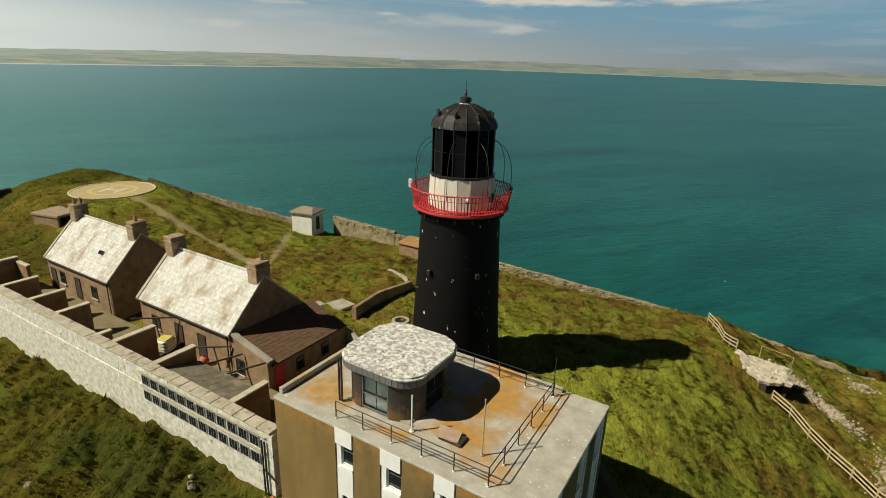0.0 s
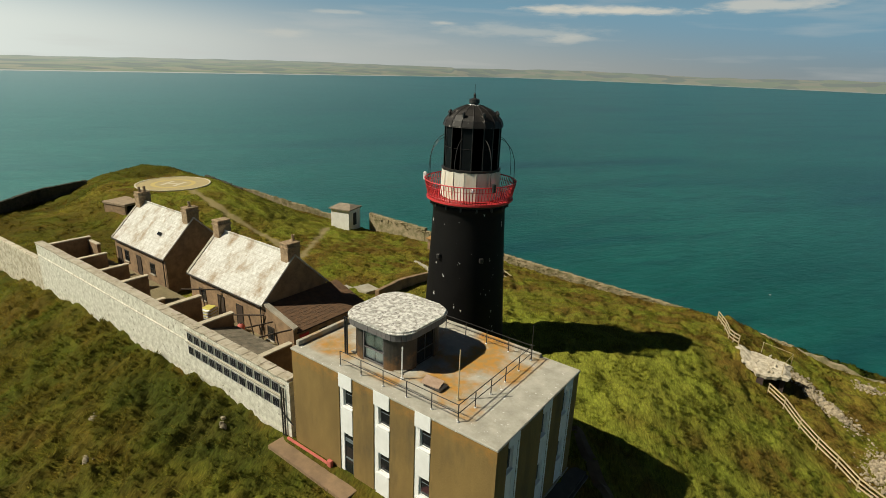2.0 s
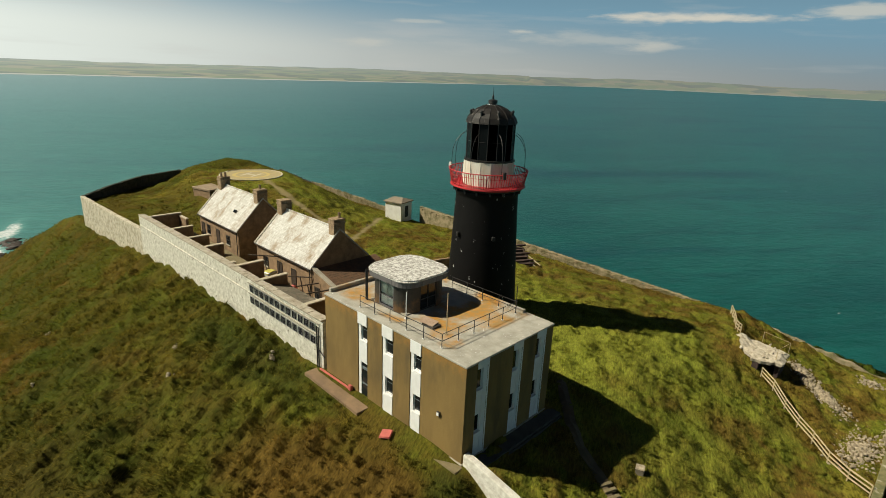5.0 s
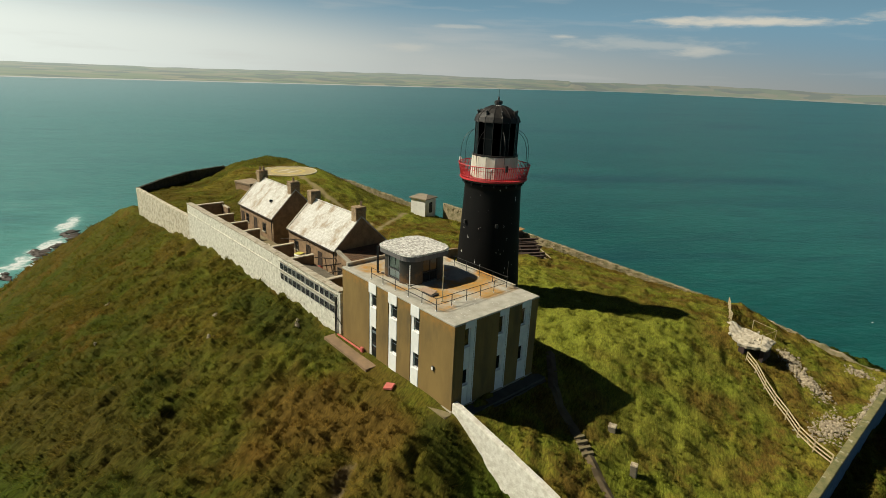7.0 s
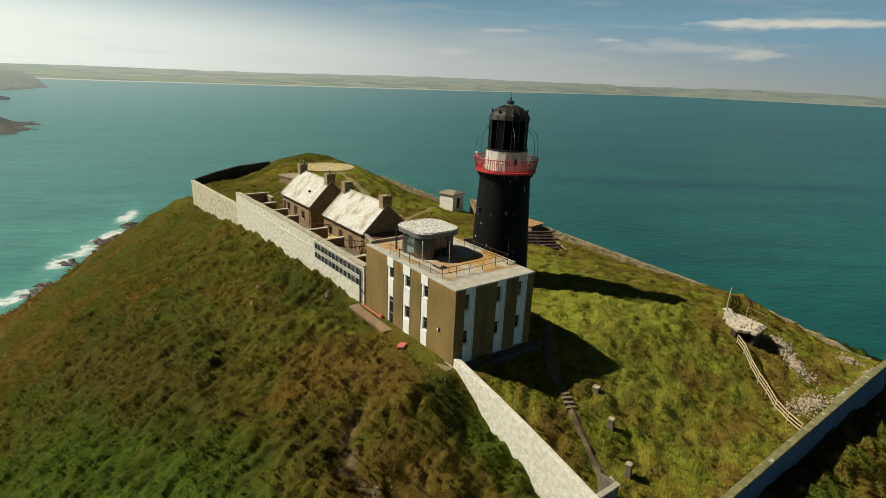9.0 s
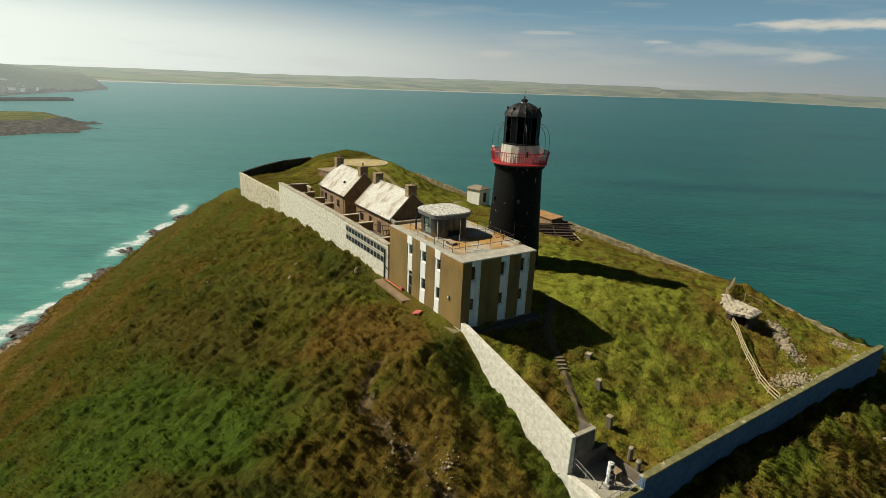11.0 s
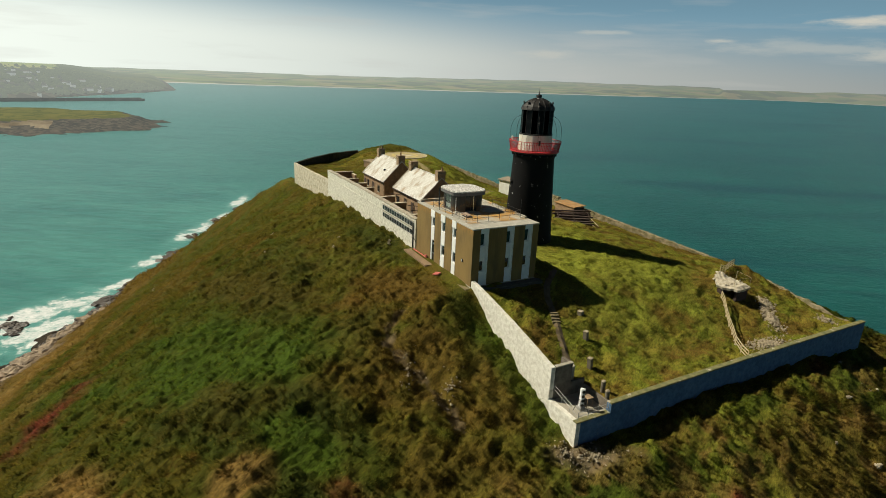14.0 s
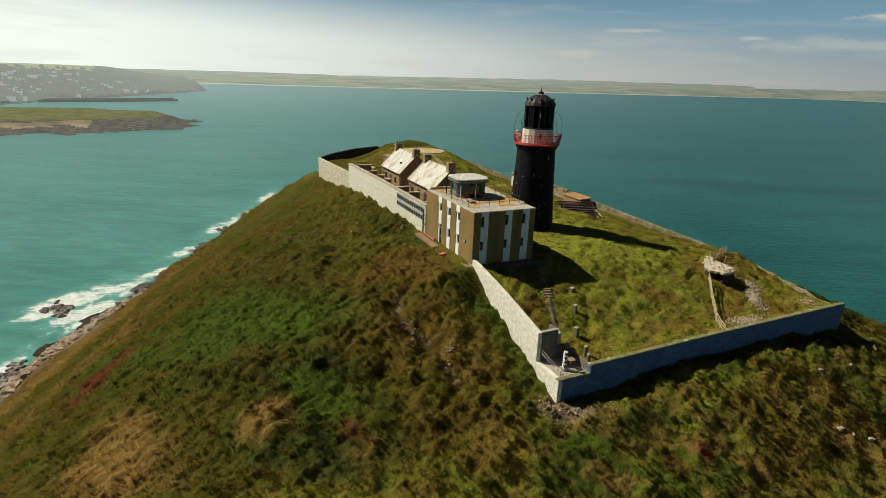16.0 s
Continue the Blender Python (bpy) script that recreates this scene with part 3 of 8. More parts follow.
def cover(x, y, z):
    """What grows or lies at each place, as weights."""
    inside = ((y > WALL_Y) & (y < BACK_Y) & (x < WALL_X) & (x > WEST_X)).astype(float)
    out = 1 - inside
    m = {"lawn": np.clip(inside * (1 - 0.7 * blob(x, y, -72, 22, 15, 8, 20, 171)) + 0.85 * out * sstep(x, 13, 15) + 0.25 * out * sstep(x, 2, 6) * sstep(y, 5, 9) + 0.3 * out * blob(x, y, -24, 7, 13, 6, 0, 173) + 0.35 * out * blob(x, y, 2.5, 6.5, 6, 5, 0, 177) + 0.45 * out * sstep(y, 0, 14) * np.clip(0.4 + fbm(x / 9, y / 9, 41, 3), 0, 1), 0, 1)}
    m["short"] = 0.75 * inside * np.maximum(blob(x, y, -9, 35, 15, 9, -20, 151), 0.7 * blob(x, y, -62, 46, 14, 7, 10, 153))
    east = out * sstep(x, 13, 15) * sstep(y, 4, 10)
    grow = fbm(x / 7, y / 7, 165, 3)
    m["lush"] = out * np.clip(np.maximum.reduce([
        0.95 * blob(x, y, -14, -11, 12.5, 7.0, 40, 101), 0.5 * blob(x, y, -26, -11, 8, 3.5, 20, 102), 0.85 * blob(x, y, 4.6, -5.6, 3.6, 1.8, 25, 103), 0.7 * blob(x, y, 18, 14, 6, 4, 60, 105),
        0.7 * sstep(x, -3, 0) * (1 - sstep(x, 11, 13)) * sstep(y, 11.6, 13.0), east * (0.18 + 0.5 * sstep(grow, -0.1, 0.25)), 0.6 * blob(x, y, -27, -25, 9, 2.0, 40, 109), 0.9 * blob(x, y, 14.5, 53, 2.5, 6, 0, 110)]), 0, 1)
    m["dark"] = out * np.clip(np.maximum.reduce([
        0.9 * blob(x, y, 12, -6, 6, 3.2, 45, 111), 0.8 * blob(x, y, 2, -3.6, 5, 2.4, 20, 113), 0.6 * blob(x, y, -7.2, 3.6, 3.0, 1.8, 120, 115), 0.65 * blob(x, y, -24, 12, 8, 1.8, 0, 117),
        0.7 * blob(x, y, -1.6, 12.4, 3.4, 1.2, -10, 118), 0.6 * blob(x, y, 19, 11, 4, 4, 20, 119), 0.40 * blob(x, y, -30, -2, 14, 7, 20, 155), 0.25 * blob(x, y, -22, 3, 7, 4, 30, 157), 0.45 * blob(x, y, -22, -3, 9, 5, 20, 175),
        0.22 * east * sstep(fbm(x / 3, y / 3, 167, 3), 0.05, 0.3), 0.55 * blob(x, y, -2, -11, 7, 5, 30, 159)]), 0, 1)
    m["tan"] = out * np.clip(np.maximum.reduce([
        blob(x, y, 2.4, -21.5, 7, 3.0, 25, 121), 0.9 * blob(x, y, 6.6, -10.6, 1.7, 2.2, 30, 123), 0.55 * blob(x, y, 11.8, -3.2, 1.0, 1.6, 30, 124), 0.8 * blob(x, y, -55, -39, 25, 5, 160, 125),
        0.5 * blob(x, y, -40, -28, 20, 3, 155, 131), 0.6 * east * sstep(fbm(x / 1.8, y / 1.8, 161, 4), 0.06, 0.26), 0.5 * blob(x, y, 16, 17.5, 1.6, 1.6, 0, 132)]), 0, 1)
    m["rust"] = out * np.clip(np.maximum.reduce([
        0.95 * blob(x, y, -10, 9.5, 6.5, 3.2, 15, 127), 0.7 * blob(x, y, 1.0, 6.6, 5.0, 4.5, -15, 129), 0.65 * blob(x, y, 8, 10.5, 6, 3.0, -30, 130), 0.5 * blob(x, y, 12.5, 4, 4, 4, 0, 134),
        0.55 * blob(x, y, -30, -5, 16, 3, 20, 136), 0.6 * blob(x, y, -62, -12, 14, 5, 150, 138), 0.7 * east * blob(x, y, 22, 38, 5, 9, 10, 140), 0.5 * sstep(fbm(x / 6, y / 6, 142, 4), 0.1, 0.4) * (1 - east), 0.9 * (1 - sstep(z + 4 * fbm(x / 8, y / 8, 144, 3), 9, 18))]), 0, 1)
    m["red"] = out * np.clip(np.maximum.reduce([
        blob(x, y, -22.4, -25.6, 5.4, 1.9, 145, 133), 0.9 * blob(x, y, 21.7, 24.2, 1.2, 0.8, 0, 135), 0.5 * blob(x, y, 21.8, 21, 0.8, 0.8, 0, 137), 0.4 * blob(x, y, 9.8, -3.8, 1.2, 0.7, 40, 139),
        0.5 * blob(x, y, 14.5, 47, 0.8, 1.6, 20, 147)]), 0, 1)
    worn = along(x, y, SCAR)
    near = sstep(x, -112, -92)
    m["rock"] = np.clip(1 - sstep(z + 5 * fbm(x / 10, y / 10, 5, 3), 0.8 + 2.2 * near, 3.5 + 4.5 * near) + 0.7 * out * blob(x, y, 14.6, 15.5, 1.2, 3.0, -20, 143)
                        + 0.5 * out * (1 - sstep(worn + 0.9 * fbm(x / 0.9, y / 0.9, 145, 3), 0.1, 0.5)), 0, 1)
    trod = np.minimum(along(x, y, HELI_PATH), along(x, y, HUT_PATH))
    m["path"] = np.clip((1 - sstep(trod + 0.5 * fbm(x / 1.5, y / 1.5, 8, 2), 0.32, 0.66)) * inside, 0, 1)
    return m


for key, values in cover(*gco.T).items():
    attribute(ground, key, values)


# ---- the sea ----
def sea_material():
    m = bpy.data.materials.new("sea_water")
    m.use_nodes = True
    nt = m.node_tree
    L = nt.links.new
    b = nt.nodes["Principled BSDF"]
    b.inputs["Roughness"].default_value = 0.3
    b.inputs["IOR"].default_value = 1.333
    b.inputs["Specular IOR Level"].default_value = 0.32
    geo = nt.nodes.new("ShaderNodeNewGeometry")

    def noise_node(scale, detail, rough, stretch):
        n = nt.nodes.new("ShaderNodeTexNoise")
        n.inputs["Scale"].default_value, n.inputs["Detail"].default_value, n.inputs["Roughness"].default_value = scale, detail, rough
        turn = nt.nodes.new("ShaderNodeMapping")
        turn.inputs["Rotation"].default_value = (0, 0, radians(-60))
        L(geo.outputs["Position"], turn.inputs["Vector"])
        mp = nt.nodes.new("ShaderNodeMapping")
        mp.inputs["Scale"].default_value = stretch
        L(turn.outputs[0], mp.inputs["Vector"])
        L(mp.outputs[0], n.inputs["Vector"])
        return n.outputs["Fac"]

    def mixc(fac, a, bcol):
        x = nt.nodes.new("ShaderNodeMix")
        x.data_type = "RGBA"
        L(fac, x.inputs["Factor"])
        for k, v in (("A", a), ("B", bcol)):
            if isinstance(v, tuple):
                x.inputs[k].default_value = (*v, 1)
            else:
                L(v, x.inputs[k])
        return x.outputs["Result"]

    def ramp(fac, lo, hi):
        r = nt.nodes.new("ShaderNodeMapRange")
        r.inputs["From Min"].default_value, r.inputs["From Max"].default_value = lo, hi
        L(fac, r.inputs["Value"])
        return r.outputs[0]

    col = mixc(ramp(noise_node(0.006, 5, 0.55, (1, 2.5, 1)), 0.35, 0.65), (0.006, 0.080, 0.071), (0.013, 0.120, 0.101))
    col = mixc(ramp(noise_node(0.02, 7, 0.62, (1, 3.5, 1)), 0.48, 0.68), col, (0.006, 0.068, 0.065))
    # bluer with distance: the sky's reflection put into the water colour
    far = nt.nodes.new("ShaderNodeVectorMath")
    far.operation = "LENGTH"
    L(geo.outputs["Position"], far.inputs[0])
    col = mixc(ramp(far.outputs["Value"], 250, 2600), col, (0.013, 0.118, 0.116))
    col = mixc(ramp(noise_node(0.0035, 6, 0.6, (1, 5, 1)), 0.50, 0.64), col, (0.005, 0.062, 0.068))
    sh = nt.nodes.new("ShaderNodeAttribute")
    sh.attribute_name = "shallow"
    col = mixc(sh.outputs["Fac"], col, (0.045, 0.20, 0.175))
    # lighter turquoise water sunward; its paling with distance is painted sky reflection
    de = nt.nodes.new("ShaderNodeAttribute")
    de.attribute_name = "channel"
    sunward_sheen = mixc(ramp(noise_node(0.012, 5, 0.6, (1, 3, 1)), 0.35, 0.65), (0.105, 0.325, 0.280), (0.062, 0.235, 0.210))
    sunward_sheen = mixc(ramp(far.outputs["Value"], 120, 1300), sunward_sheen, (0.215, 0.440, 0.455))
    sunward_sheen = mixc(ramp(far.outputs["Value"], 700, 2600), sunward_sheen, (0.40, 0.56, 0.57))
    sunward_sheen = mixc(ramp(noise_node(0.009, 7, 0.65, (1, 6, 1)), 0.60, 0.72), sunward_sheen, (0.060, 0.180, 0.190))
    col = mixc(de.outputs["Fac"], col, sunward_sheen)
    # wind ripples shaded in the colour, and a few small breaking crests
    dark = nt.nodes.new("ShaderNodeVectorMath")
    dark.operation = "SCALE"
    dark.inputs["Scale"].default_value = 0.74
    L(col, dark.inputs[0])
    col = mixc(ramp(noise_node(0.07, 8, 0.70, (1, 3.4, 1)), 0.40, 0.62), col, dark.outputs[0])
    col = mixc(ramp(noise_node(0.13, 3, 0.5, (1, 3.0, 1)), 0.765, 0.785), col, (0.55, 0.60, 0.58))
    fo = nt.nodes.new("ShaderNodeAttribute")
    fo.attribute_name = "foam"
    # surf: solid where it breaks, torn to lace round the edges
    br = nt.nodes.new("ShaderNodeMath")
    br.operation = "MULTIPLY_ADD"
    br.inputs[1].default_value = 1.9
    L(noise_node(0.36, 9, 0.72, (1, 1, 1)), br.inputs[0])
    L(fo.outputs["Fac"], br.inputs[2])
    col = mixc(ramp(fo.outputs["Fac"], 0.05, 0.8), col, (0.15, 0.38, 0.34))
    col = mixc(ramp(br.outputs[0], 1.36, 1.66), col, mixc(ramp(noise_node(0.7, 6, 0.7, (1, 1, 1)), 0.38, 0.62), (0.58, 0.63, 0.61), (0.84, 0.85, 0.83)))
    L(col, b.inputs["Base Color"])
    bp = nt.nodes.new("ShaderNodeBump")
    bp.inputs["Strength"].default_value, bp.inputs["Distance"].default_value = 0.4, 0.7
    L(noise_node(0.16, 8, 0.65, (1, 2.2, 1)), bp.inputs["Height"])
    L(bp.outputs[0], b.inputs["Normal"])
    return m


SX = spaced([(-6500, -1000, 500), (-1000, -260, 60), (-260, -60, 1.3), (-60, 100, 12), (100, 1000, 100), (1000, 6500, 500)])
SY = spaced([(-6500, -1000, 500), (-1000, -90, 60), (-90, 45, 1.3), (45, 200, 12), (200, 1000, 100), (1000, 6500, 500)])
water, wco = sheet("water", SX, SY, lambda x, y: 0 * x)
tagged(water, "teal choppy sea with white surf along the rocks", "sea", kind="structure")
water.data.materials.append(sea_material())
wx, wy = wco[:, 0], wco[:, 1]
wd = 0.413 * wx + 0.911 * wy + 78.5
SKERRIES = ((-117, -49, 3.6), (-113, -47.5, 2.2), (-124, -29.5, 3.6), (-83, -51.5, 3.2), (-76, -51.5, 4.5), (-157, -12.5, 4.0), (-162, -10.5, 3.0), (-197, 9, 6), (-206, 13, 6), (-220, 21, 6), (-182, -2, 3))
# breaking water: centre, half length, half width, heading
SURF = ((-112, -40.5, 9, 4.2, 130), (-190, -1, 13, 4.5, 145), (-207, 9, 14, 4, 148), (-158, -16.5, 7, 3.6, 140), (-121, -46, 10, 5.0, 128), (-129, -36, 9, 5.5, 128), (-137, -26.5, 8, 2.2, 140), (-119, -34.5, 7, 2.6, 145), (-112, -53.5, 5, 2.2, 100), (-84, -53, 8, 2.4, 160), (-75, -54, 6, 2.0, 160), (-97, -50, 5, 1.2, 150), (-104, -42.5, 7, 1.3, 155), (-171, -9, 6, 1.4, 150), (-240, 22, 10, 3.0, 160))
edge = 0.40 * np.exp(-((wd + 1 + 5 * fbm(wx / 12, wy / 12, 61, 3)) / 2.2) ** 2) * (wx < -55) * (wx > -260)
for cx_, cy_, la_, lb_, turn_ in SURF:
    ca_, sa_ = math.cos(radians(turn_)), math.sin(radians(turn_))
    pu_, pv_ = ((wx - cx_) * ca_ + (wy - cy_) * sa_) / la_, (-(wx - cx_) * sa_ + (wy - cy_) * ca_) / lb_
    edge = np.maximum(edge, np.exp(-(np.hypot(pu_, pv_) ** 2.6) * 0.75) + 0.30 * np.exp(-np.hypot(pu_ / 1.8, pv_ / 1.9) ** 2))
attribute(water, "foam", np.clip(0.68 * edge * (0.9 + 1.1 * fbm(wx / 7, wy / 7, 71, 3)), 0, 0.72))
attribute(water, "shallow", np.clip(np.exp(-((wd + 8) / 22.0) ** 2) * (wx < -40) * (wx > -300) * 0.6, 0, 1))
# rises towards the sun's bearing, where the sky's reflection is painted in
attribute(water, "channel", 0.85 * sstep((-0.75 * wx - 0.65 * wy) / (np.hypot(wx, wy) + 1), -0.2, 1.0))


# ---- far coast ----
def haze_material(name, cols, haze, amount, scale, stretch=(1, 1, 1)):
    """Far surfaces with haze painted in: cell-patched colours under a veil that glows faintly."""
    m = bpy.data.materials.new(name)
    m.use_nodes = True
    nt = m.node_tree
    L = nt.links.new
    b = nt.nodes["Principled BSDF"]
    b.inputs["Roughness"].default_value = 1.0
    b.inputs["Specular IOR Level"].default_value = 0.0
    geo = nt.nodes.new("ShaderNodeNewGeometry")
    mp = nt.nodes.new("ShaderNodeMapping")
    mp.inputs["Scale"].default_value = stretch
    L(geo.outputs["Position"], mp.inputs["Vector"])
    vo = nt.nodes.new("ShaderNodeTexVoronoi")
    vo.inputs["Scale"].default_value = scale
    L(mp.outputs[0], vo.inputs["Vector"])
    cr = nt.nodes.new("ShaderNodeValToRGB")
    cr.color_ramp.interpolation = "CONSTANT"
    while len(cr.color_ramp.elements) < len(cols):
        cr.color_ramp.elements.new(0.5)
    for i, (el, c) in enumerate(zip(cr.color_ramp.elements, cols)):
        el.position, el.color = i / len(cols), (*c, 1)
    L(vo.outputs["Color"], cr.inputs[0])
    L(cr.outputs[0], b.inputs["Base Color"])
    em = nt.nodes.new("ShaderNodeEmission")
    # the painted haze is brighter towards the sun
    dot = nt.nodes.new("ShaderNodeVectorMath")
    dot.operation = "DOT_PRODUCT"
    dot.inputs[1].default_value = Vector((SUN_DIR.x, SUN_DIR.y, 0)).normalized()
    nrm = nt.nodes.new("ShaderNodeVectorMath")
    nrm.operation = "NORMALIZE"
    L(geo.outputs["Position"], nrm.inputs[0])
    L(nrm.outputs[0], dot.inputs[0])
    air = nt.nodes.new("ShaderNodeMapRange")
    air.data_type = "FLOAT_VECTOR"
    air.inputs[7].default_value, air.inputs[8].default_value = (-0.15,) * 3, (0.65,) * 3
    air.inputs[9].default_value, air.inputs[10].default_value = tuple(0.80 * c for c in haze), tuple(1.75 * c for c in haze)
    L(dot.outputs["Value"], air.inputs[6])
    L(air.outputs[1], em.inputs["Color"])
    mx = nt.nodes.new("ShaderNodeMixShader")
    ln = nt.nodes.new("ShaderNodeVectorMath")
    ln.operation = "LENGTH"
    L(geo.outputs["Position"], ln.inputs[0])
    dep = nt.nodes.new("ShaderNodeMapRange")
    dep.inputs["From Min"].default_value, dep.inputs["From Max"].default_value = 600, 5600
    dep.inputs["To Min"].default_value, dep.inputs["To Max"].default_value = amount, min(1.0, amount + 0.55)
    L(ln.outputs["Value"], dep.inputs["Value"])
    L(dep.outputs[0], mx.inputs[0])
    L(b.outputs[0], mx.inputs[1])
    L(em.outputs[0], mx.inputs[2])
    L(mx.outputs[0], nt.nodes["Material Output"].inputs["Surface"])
    return m


FIELDS = ((0.10, 0.16, 0.05), (0.16, 0.20, 0.06), (0.06, 0.10, 0.04), (0.24, 0.22, 0.10), (0.12, 0.18, 0.05), (0.05, 0.07, 0.035))
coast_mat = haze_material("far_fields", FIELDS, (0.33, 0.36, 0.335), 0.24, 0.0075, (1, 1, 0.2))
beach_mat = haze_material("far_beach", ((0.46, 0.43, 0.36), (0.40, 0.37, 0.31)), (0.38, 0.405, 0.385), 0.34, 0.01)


def far_coast():
    bm = bmesh.new()
    rows = []
    for i in range(0, 361):
        az = radians(60 + 150 * i / 360)
        c, s = math.cos(az), math.sin(az)
        r0 = min(2350 / max(0.05, -c), 4620) if c < -0.05 else 4620
        r0 *= 1 + 0.02 * noise.noise((i * 0.08, 3, 0))
        r1 = min(r0 * 1.75, 5600) if r0 < 4000 else r0 + 500
        low = 1 - 0.35 * min(1, max(0, (60 + 150 * i / 360 - 140) / 30))
        row = []
        for f in (-0.12 if r0 > 4000 else -0.03, 0.004, 0.03, 0.10, 0.25, 0.45, 0.7, 1.0):
            r = r0 + (r1 - r0) * f
            h = 0.8 if f < 0 else 2.5 if f < 0.01 else 2.5 + low * (r / 3400) * (34 * f ** 0.6 + 8 * f * (1 + 1.0 * noise.noise((i * 0.035, f * 2, 5))) + 5 * noise.noise((i * 0.2, f * 3, 9)) * f)
            row.append(bm.verts.new((r * c, r * s, h - 0.5)))
        rows.append(row)
    for a, b in zip(rows, rows[1:]):
        for k in range(len(a) - 1):
            f = bm.faces.new((a[k], a[k + 1], b[k + 1], b[k]))
            f.material_index = 1 if k == 0 else 0
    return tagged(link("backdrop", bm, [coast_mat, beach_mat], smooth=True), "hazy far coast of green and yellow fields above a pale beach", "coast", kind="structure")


far_coast()
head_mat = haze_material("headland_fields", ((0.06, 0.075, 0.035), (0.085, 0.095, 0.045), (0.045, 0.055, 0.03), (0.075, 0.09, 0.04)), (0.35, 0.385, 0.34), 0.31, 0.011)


def headland(x, y):
    """The town's hillside beyond the channel."""
    d = (-205 + 0.466 * (-x - 1040) - y) / 1.103 + 16 * fbm(x / 90, y / 90, 91, 3)
    top = 50 + 4 * fbm(x / 200, y / 200, 93, 2)
    top = top - 24 * sstep(y, -290, -60)
    z = smin(smin(0.6 * d, 3 + 0.20 * d, 3), top, 16)
    z = smin(z, 0.5 * (60 - y), 8)
    return np.maximum(z, -4)


hx = spaced([(-2600, -980, 14)])
hy = spaced([(-1300, 110, 12)])
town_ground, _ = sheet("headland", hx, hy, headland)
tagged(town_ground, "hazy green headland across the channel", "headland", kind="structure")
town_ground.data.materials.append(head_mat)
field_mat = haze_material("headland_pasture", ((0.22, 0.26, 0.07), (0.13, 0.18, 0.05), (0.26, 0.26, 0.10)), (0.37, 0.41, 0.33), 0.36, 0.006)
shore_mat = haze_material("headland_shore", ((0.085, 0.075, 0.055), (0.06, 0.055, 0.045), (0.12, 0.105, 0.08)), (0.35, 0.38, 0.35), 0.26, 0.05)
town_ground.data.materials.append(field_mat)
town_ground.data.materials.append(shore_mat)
for p in town_ground.data.polygons:
    if p.center.z < 8:
        p.material_index = 2
    elif p.center.z > 43 and p.center.y < 0.12 * p.center.x and fbm(p.center.x / 170, p.center.y / 170, 97, 2) > -0.12:
        p.material_index = 1
islet_mat = haze_material("islet_ground", ((0.13, 0.135, 0.045), (0.155, 0.15, 0.05), (0.10, 0.112, 0.04), (0.145, 0.145, 0.05)), (0.30, 0.35, 0.33), 0.06, 0.12)
islet_rock = haze_material("islet_rock", ((0.055, 0.042, 0.032), (0.085, 0.065, 0.05), (0.035, 0.03, 0.025), (0.11, 0.09, 0.065)), (0.36, 0.40, 0.36), 0.12, 0.28)
islet_beach = material("islet_shingle", (0.30, 0.25, 0.17), 0.95, (0.17, 0.135, 0.09), 0.05, 0.9, 0.5, 0.4)


def islet(x, y):
    e = 1 - np.sqrt(((x + 690) / 115) ** 2 + ((y + 190) / 165) ** 2) + 0.25 * fbm(x / 45, y / 45, 51, 4)
    z = smin(30 * (e + 0.12), 8.5 + 2.5 * fbm(x / 60, y / 60, 53, 3), 3)
    low = 14 * (1 - np.sqrt(((x + 650) / 98) ** 2 + ((y + 118) / 108) ** 2) + 0.45 * fbm(x / 22, y / 22, 57, 4))
    return np.maximum(np.maximum(z, np.minimum(low, 2.5 + 3 * fbm(x / 9, y / 9, 58, 3))), -3)


small_isle, ico = sheet("islet", spaced([(-880, -500, 4)]), spaced([(-420, 60, 4)]), islet)
tagged(small_isle, "low grassy islet with brown rocky shore", "islet", kind="structure")
small_isle.data.materials.append(islet_mat)
small_isle.data.materials.append(islet_rock)
small_isle.data.materials.append(islet_beach)
for p in small_isle.data.polygons:
    if p.center.z < 7.2:
        n = float(fbm(p.center.x / 40, p.center.y / 40, 59, 3))
        p.material_index = 2 if 3.2 + 3 * n < p.center.z < 6.2 + 2 * n and p.center.y < -95 else 1

# ---- the town on the headland ----
def house(w, d, h, mat_wall, label):
    t = thing("house", label, "house", "houses of the far town")
    part("wall", box(-w / 2, w / 2, -d / 2, d / 2, -2, h), mat_wall, t)
    bm = bmesh.new()
    v = [bm.verts.new(p) for p in ((-w / 2 - 0.3, -d / 2 - 0.3, h), (w / 2 + 0.3, -d / 2 - 0.3, h), (w / 2 + 0.3, d / 2 + 0.3, h), (-w / 2 - 0.3, d / 2 + 0.3, h), (-w / 2 - 0.3, 0, h + d * 0.42), (w / 2 + 0.3, 0, h + d * 0.42))]
    for f in ((3, 2, 1, 0), (0, 1, 5, 4), (2, 3, 4, 5), (0, 4, 3), (1, 2, 5)):
        bm.faces.new([v[i] for i in f])
    part("roof", bm, far_roof, t)
    part("chimney", box(w / 2 - 1.2, w / 2 - 0.3, -0.4, 0.4, h + d * 0.3, h + d * 0.42 + 1.0), far_roof, t)
    return t


# the town carries the emitted haze too, stronger on white walls to brighten them
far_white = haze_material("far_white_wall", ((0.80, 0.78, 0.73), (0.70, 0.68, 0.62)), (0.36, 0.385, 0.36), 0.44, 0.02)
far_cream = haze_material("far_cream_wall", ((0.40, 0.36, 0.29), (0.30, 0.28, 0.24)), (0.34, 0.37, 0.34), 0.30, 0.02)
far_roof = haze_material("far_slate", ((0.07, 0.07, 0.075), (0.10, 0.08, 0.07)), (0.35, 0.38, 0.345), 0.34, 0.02)
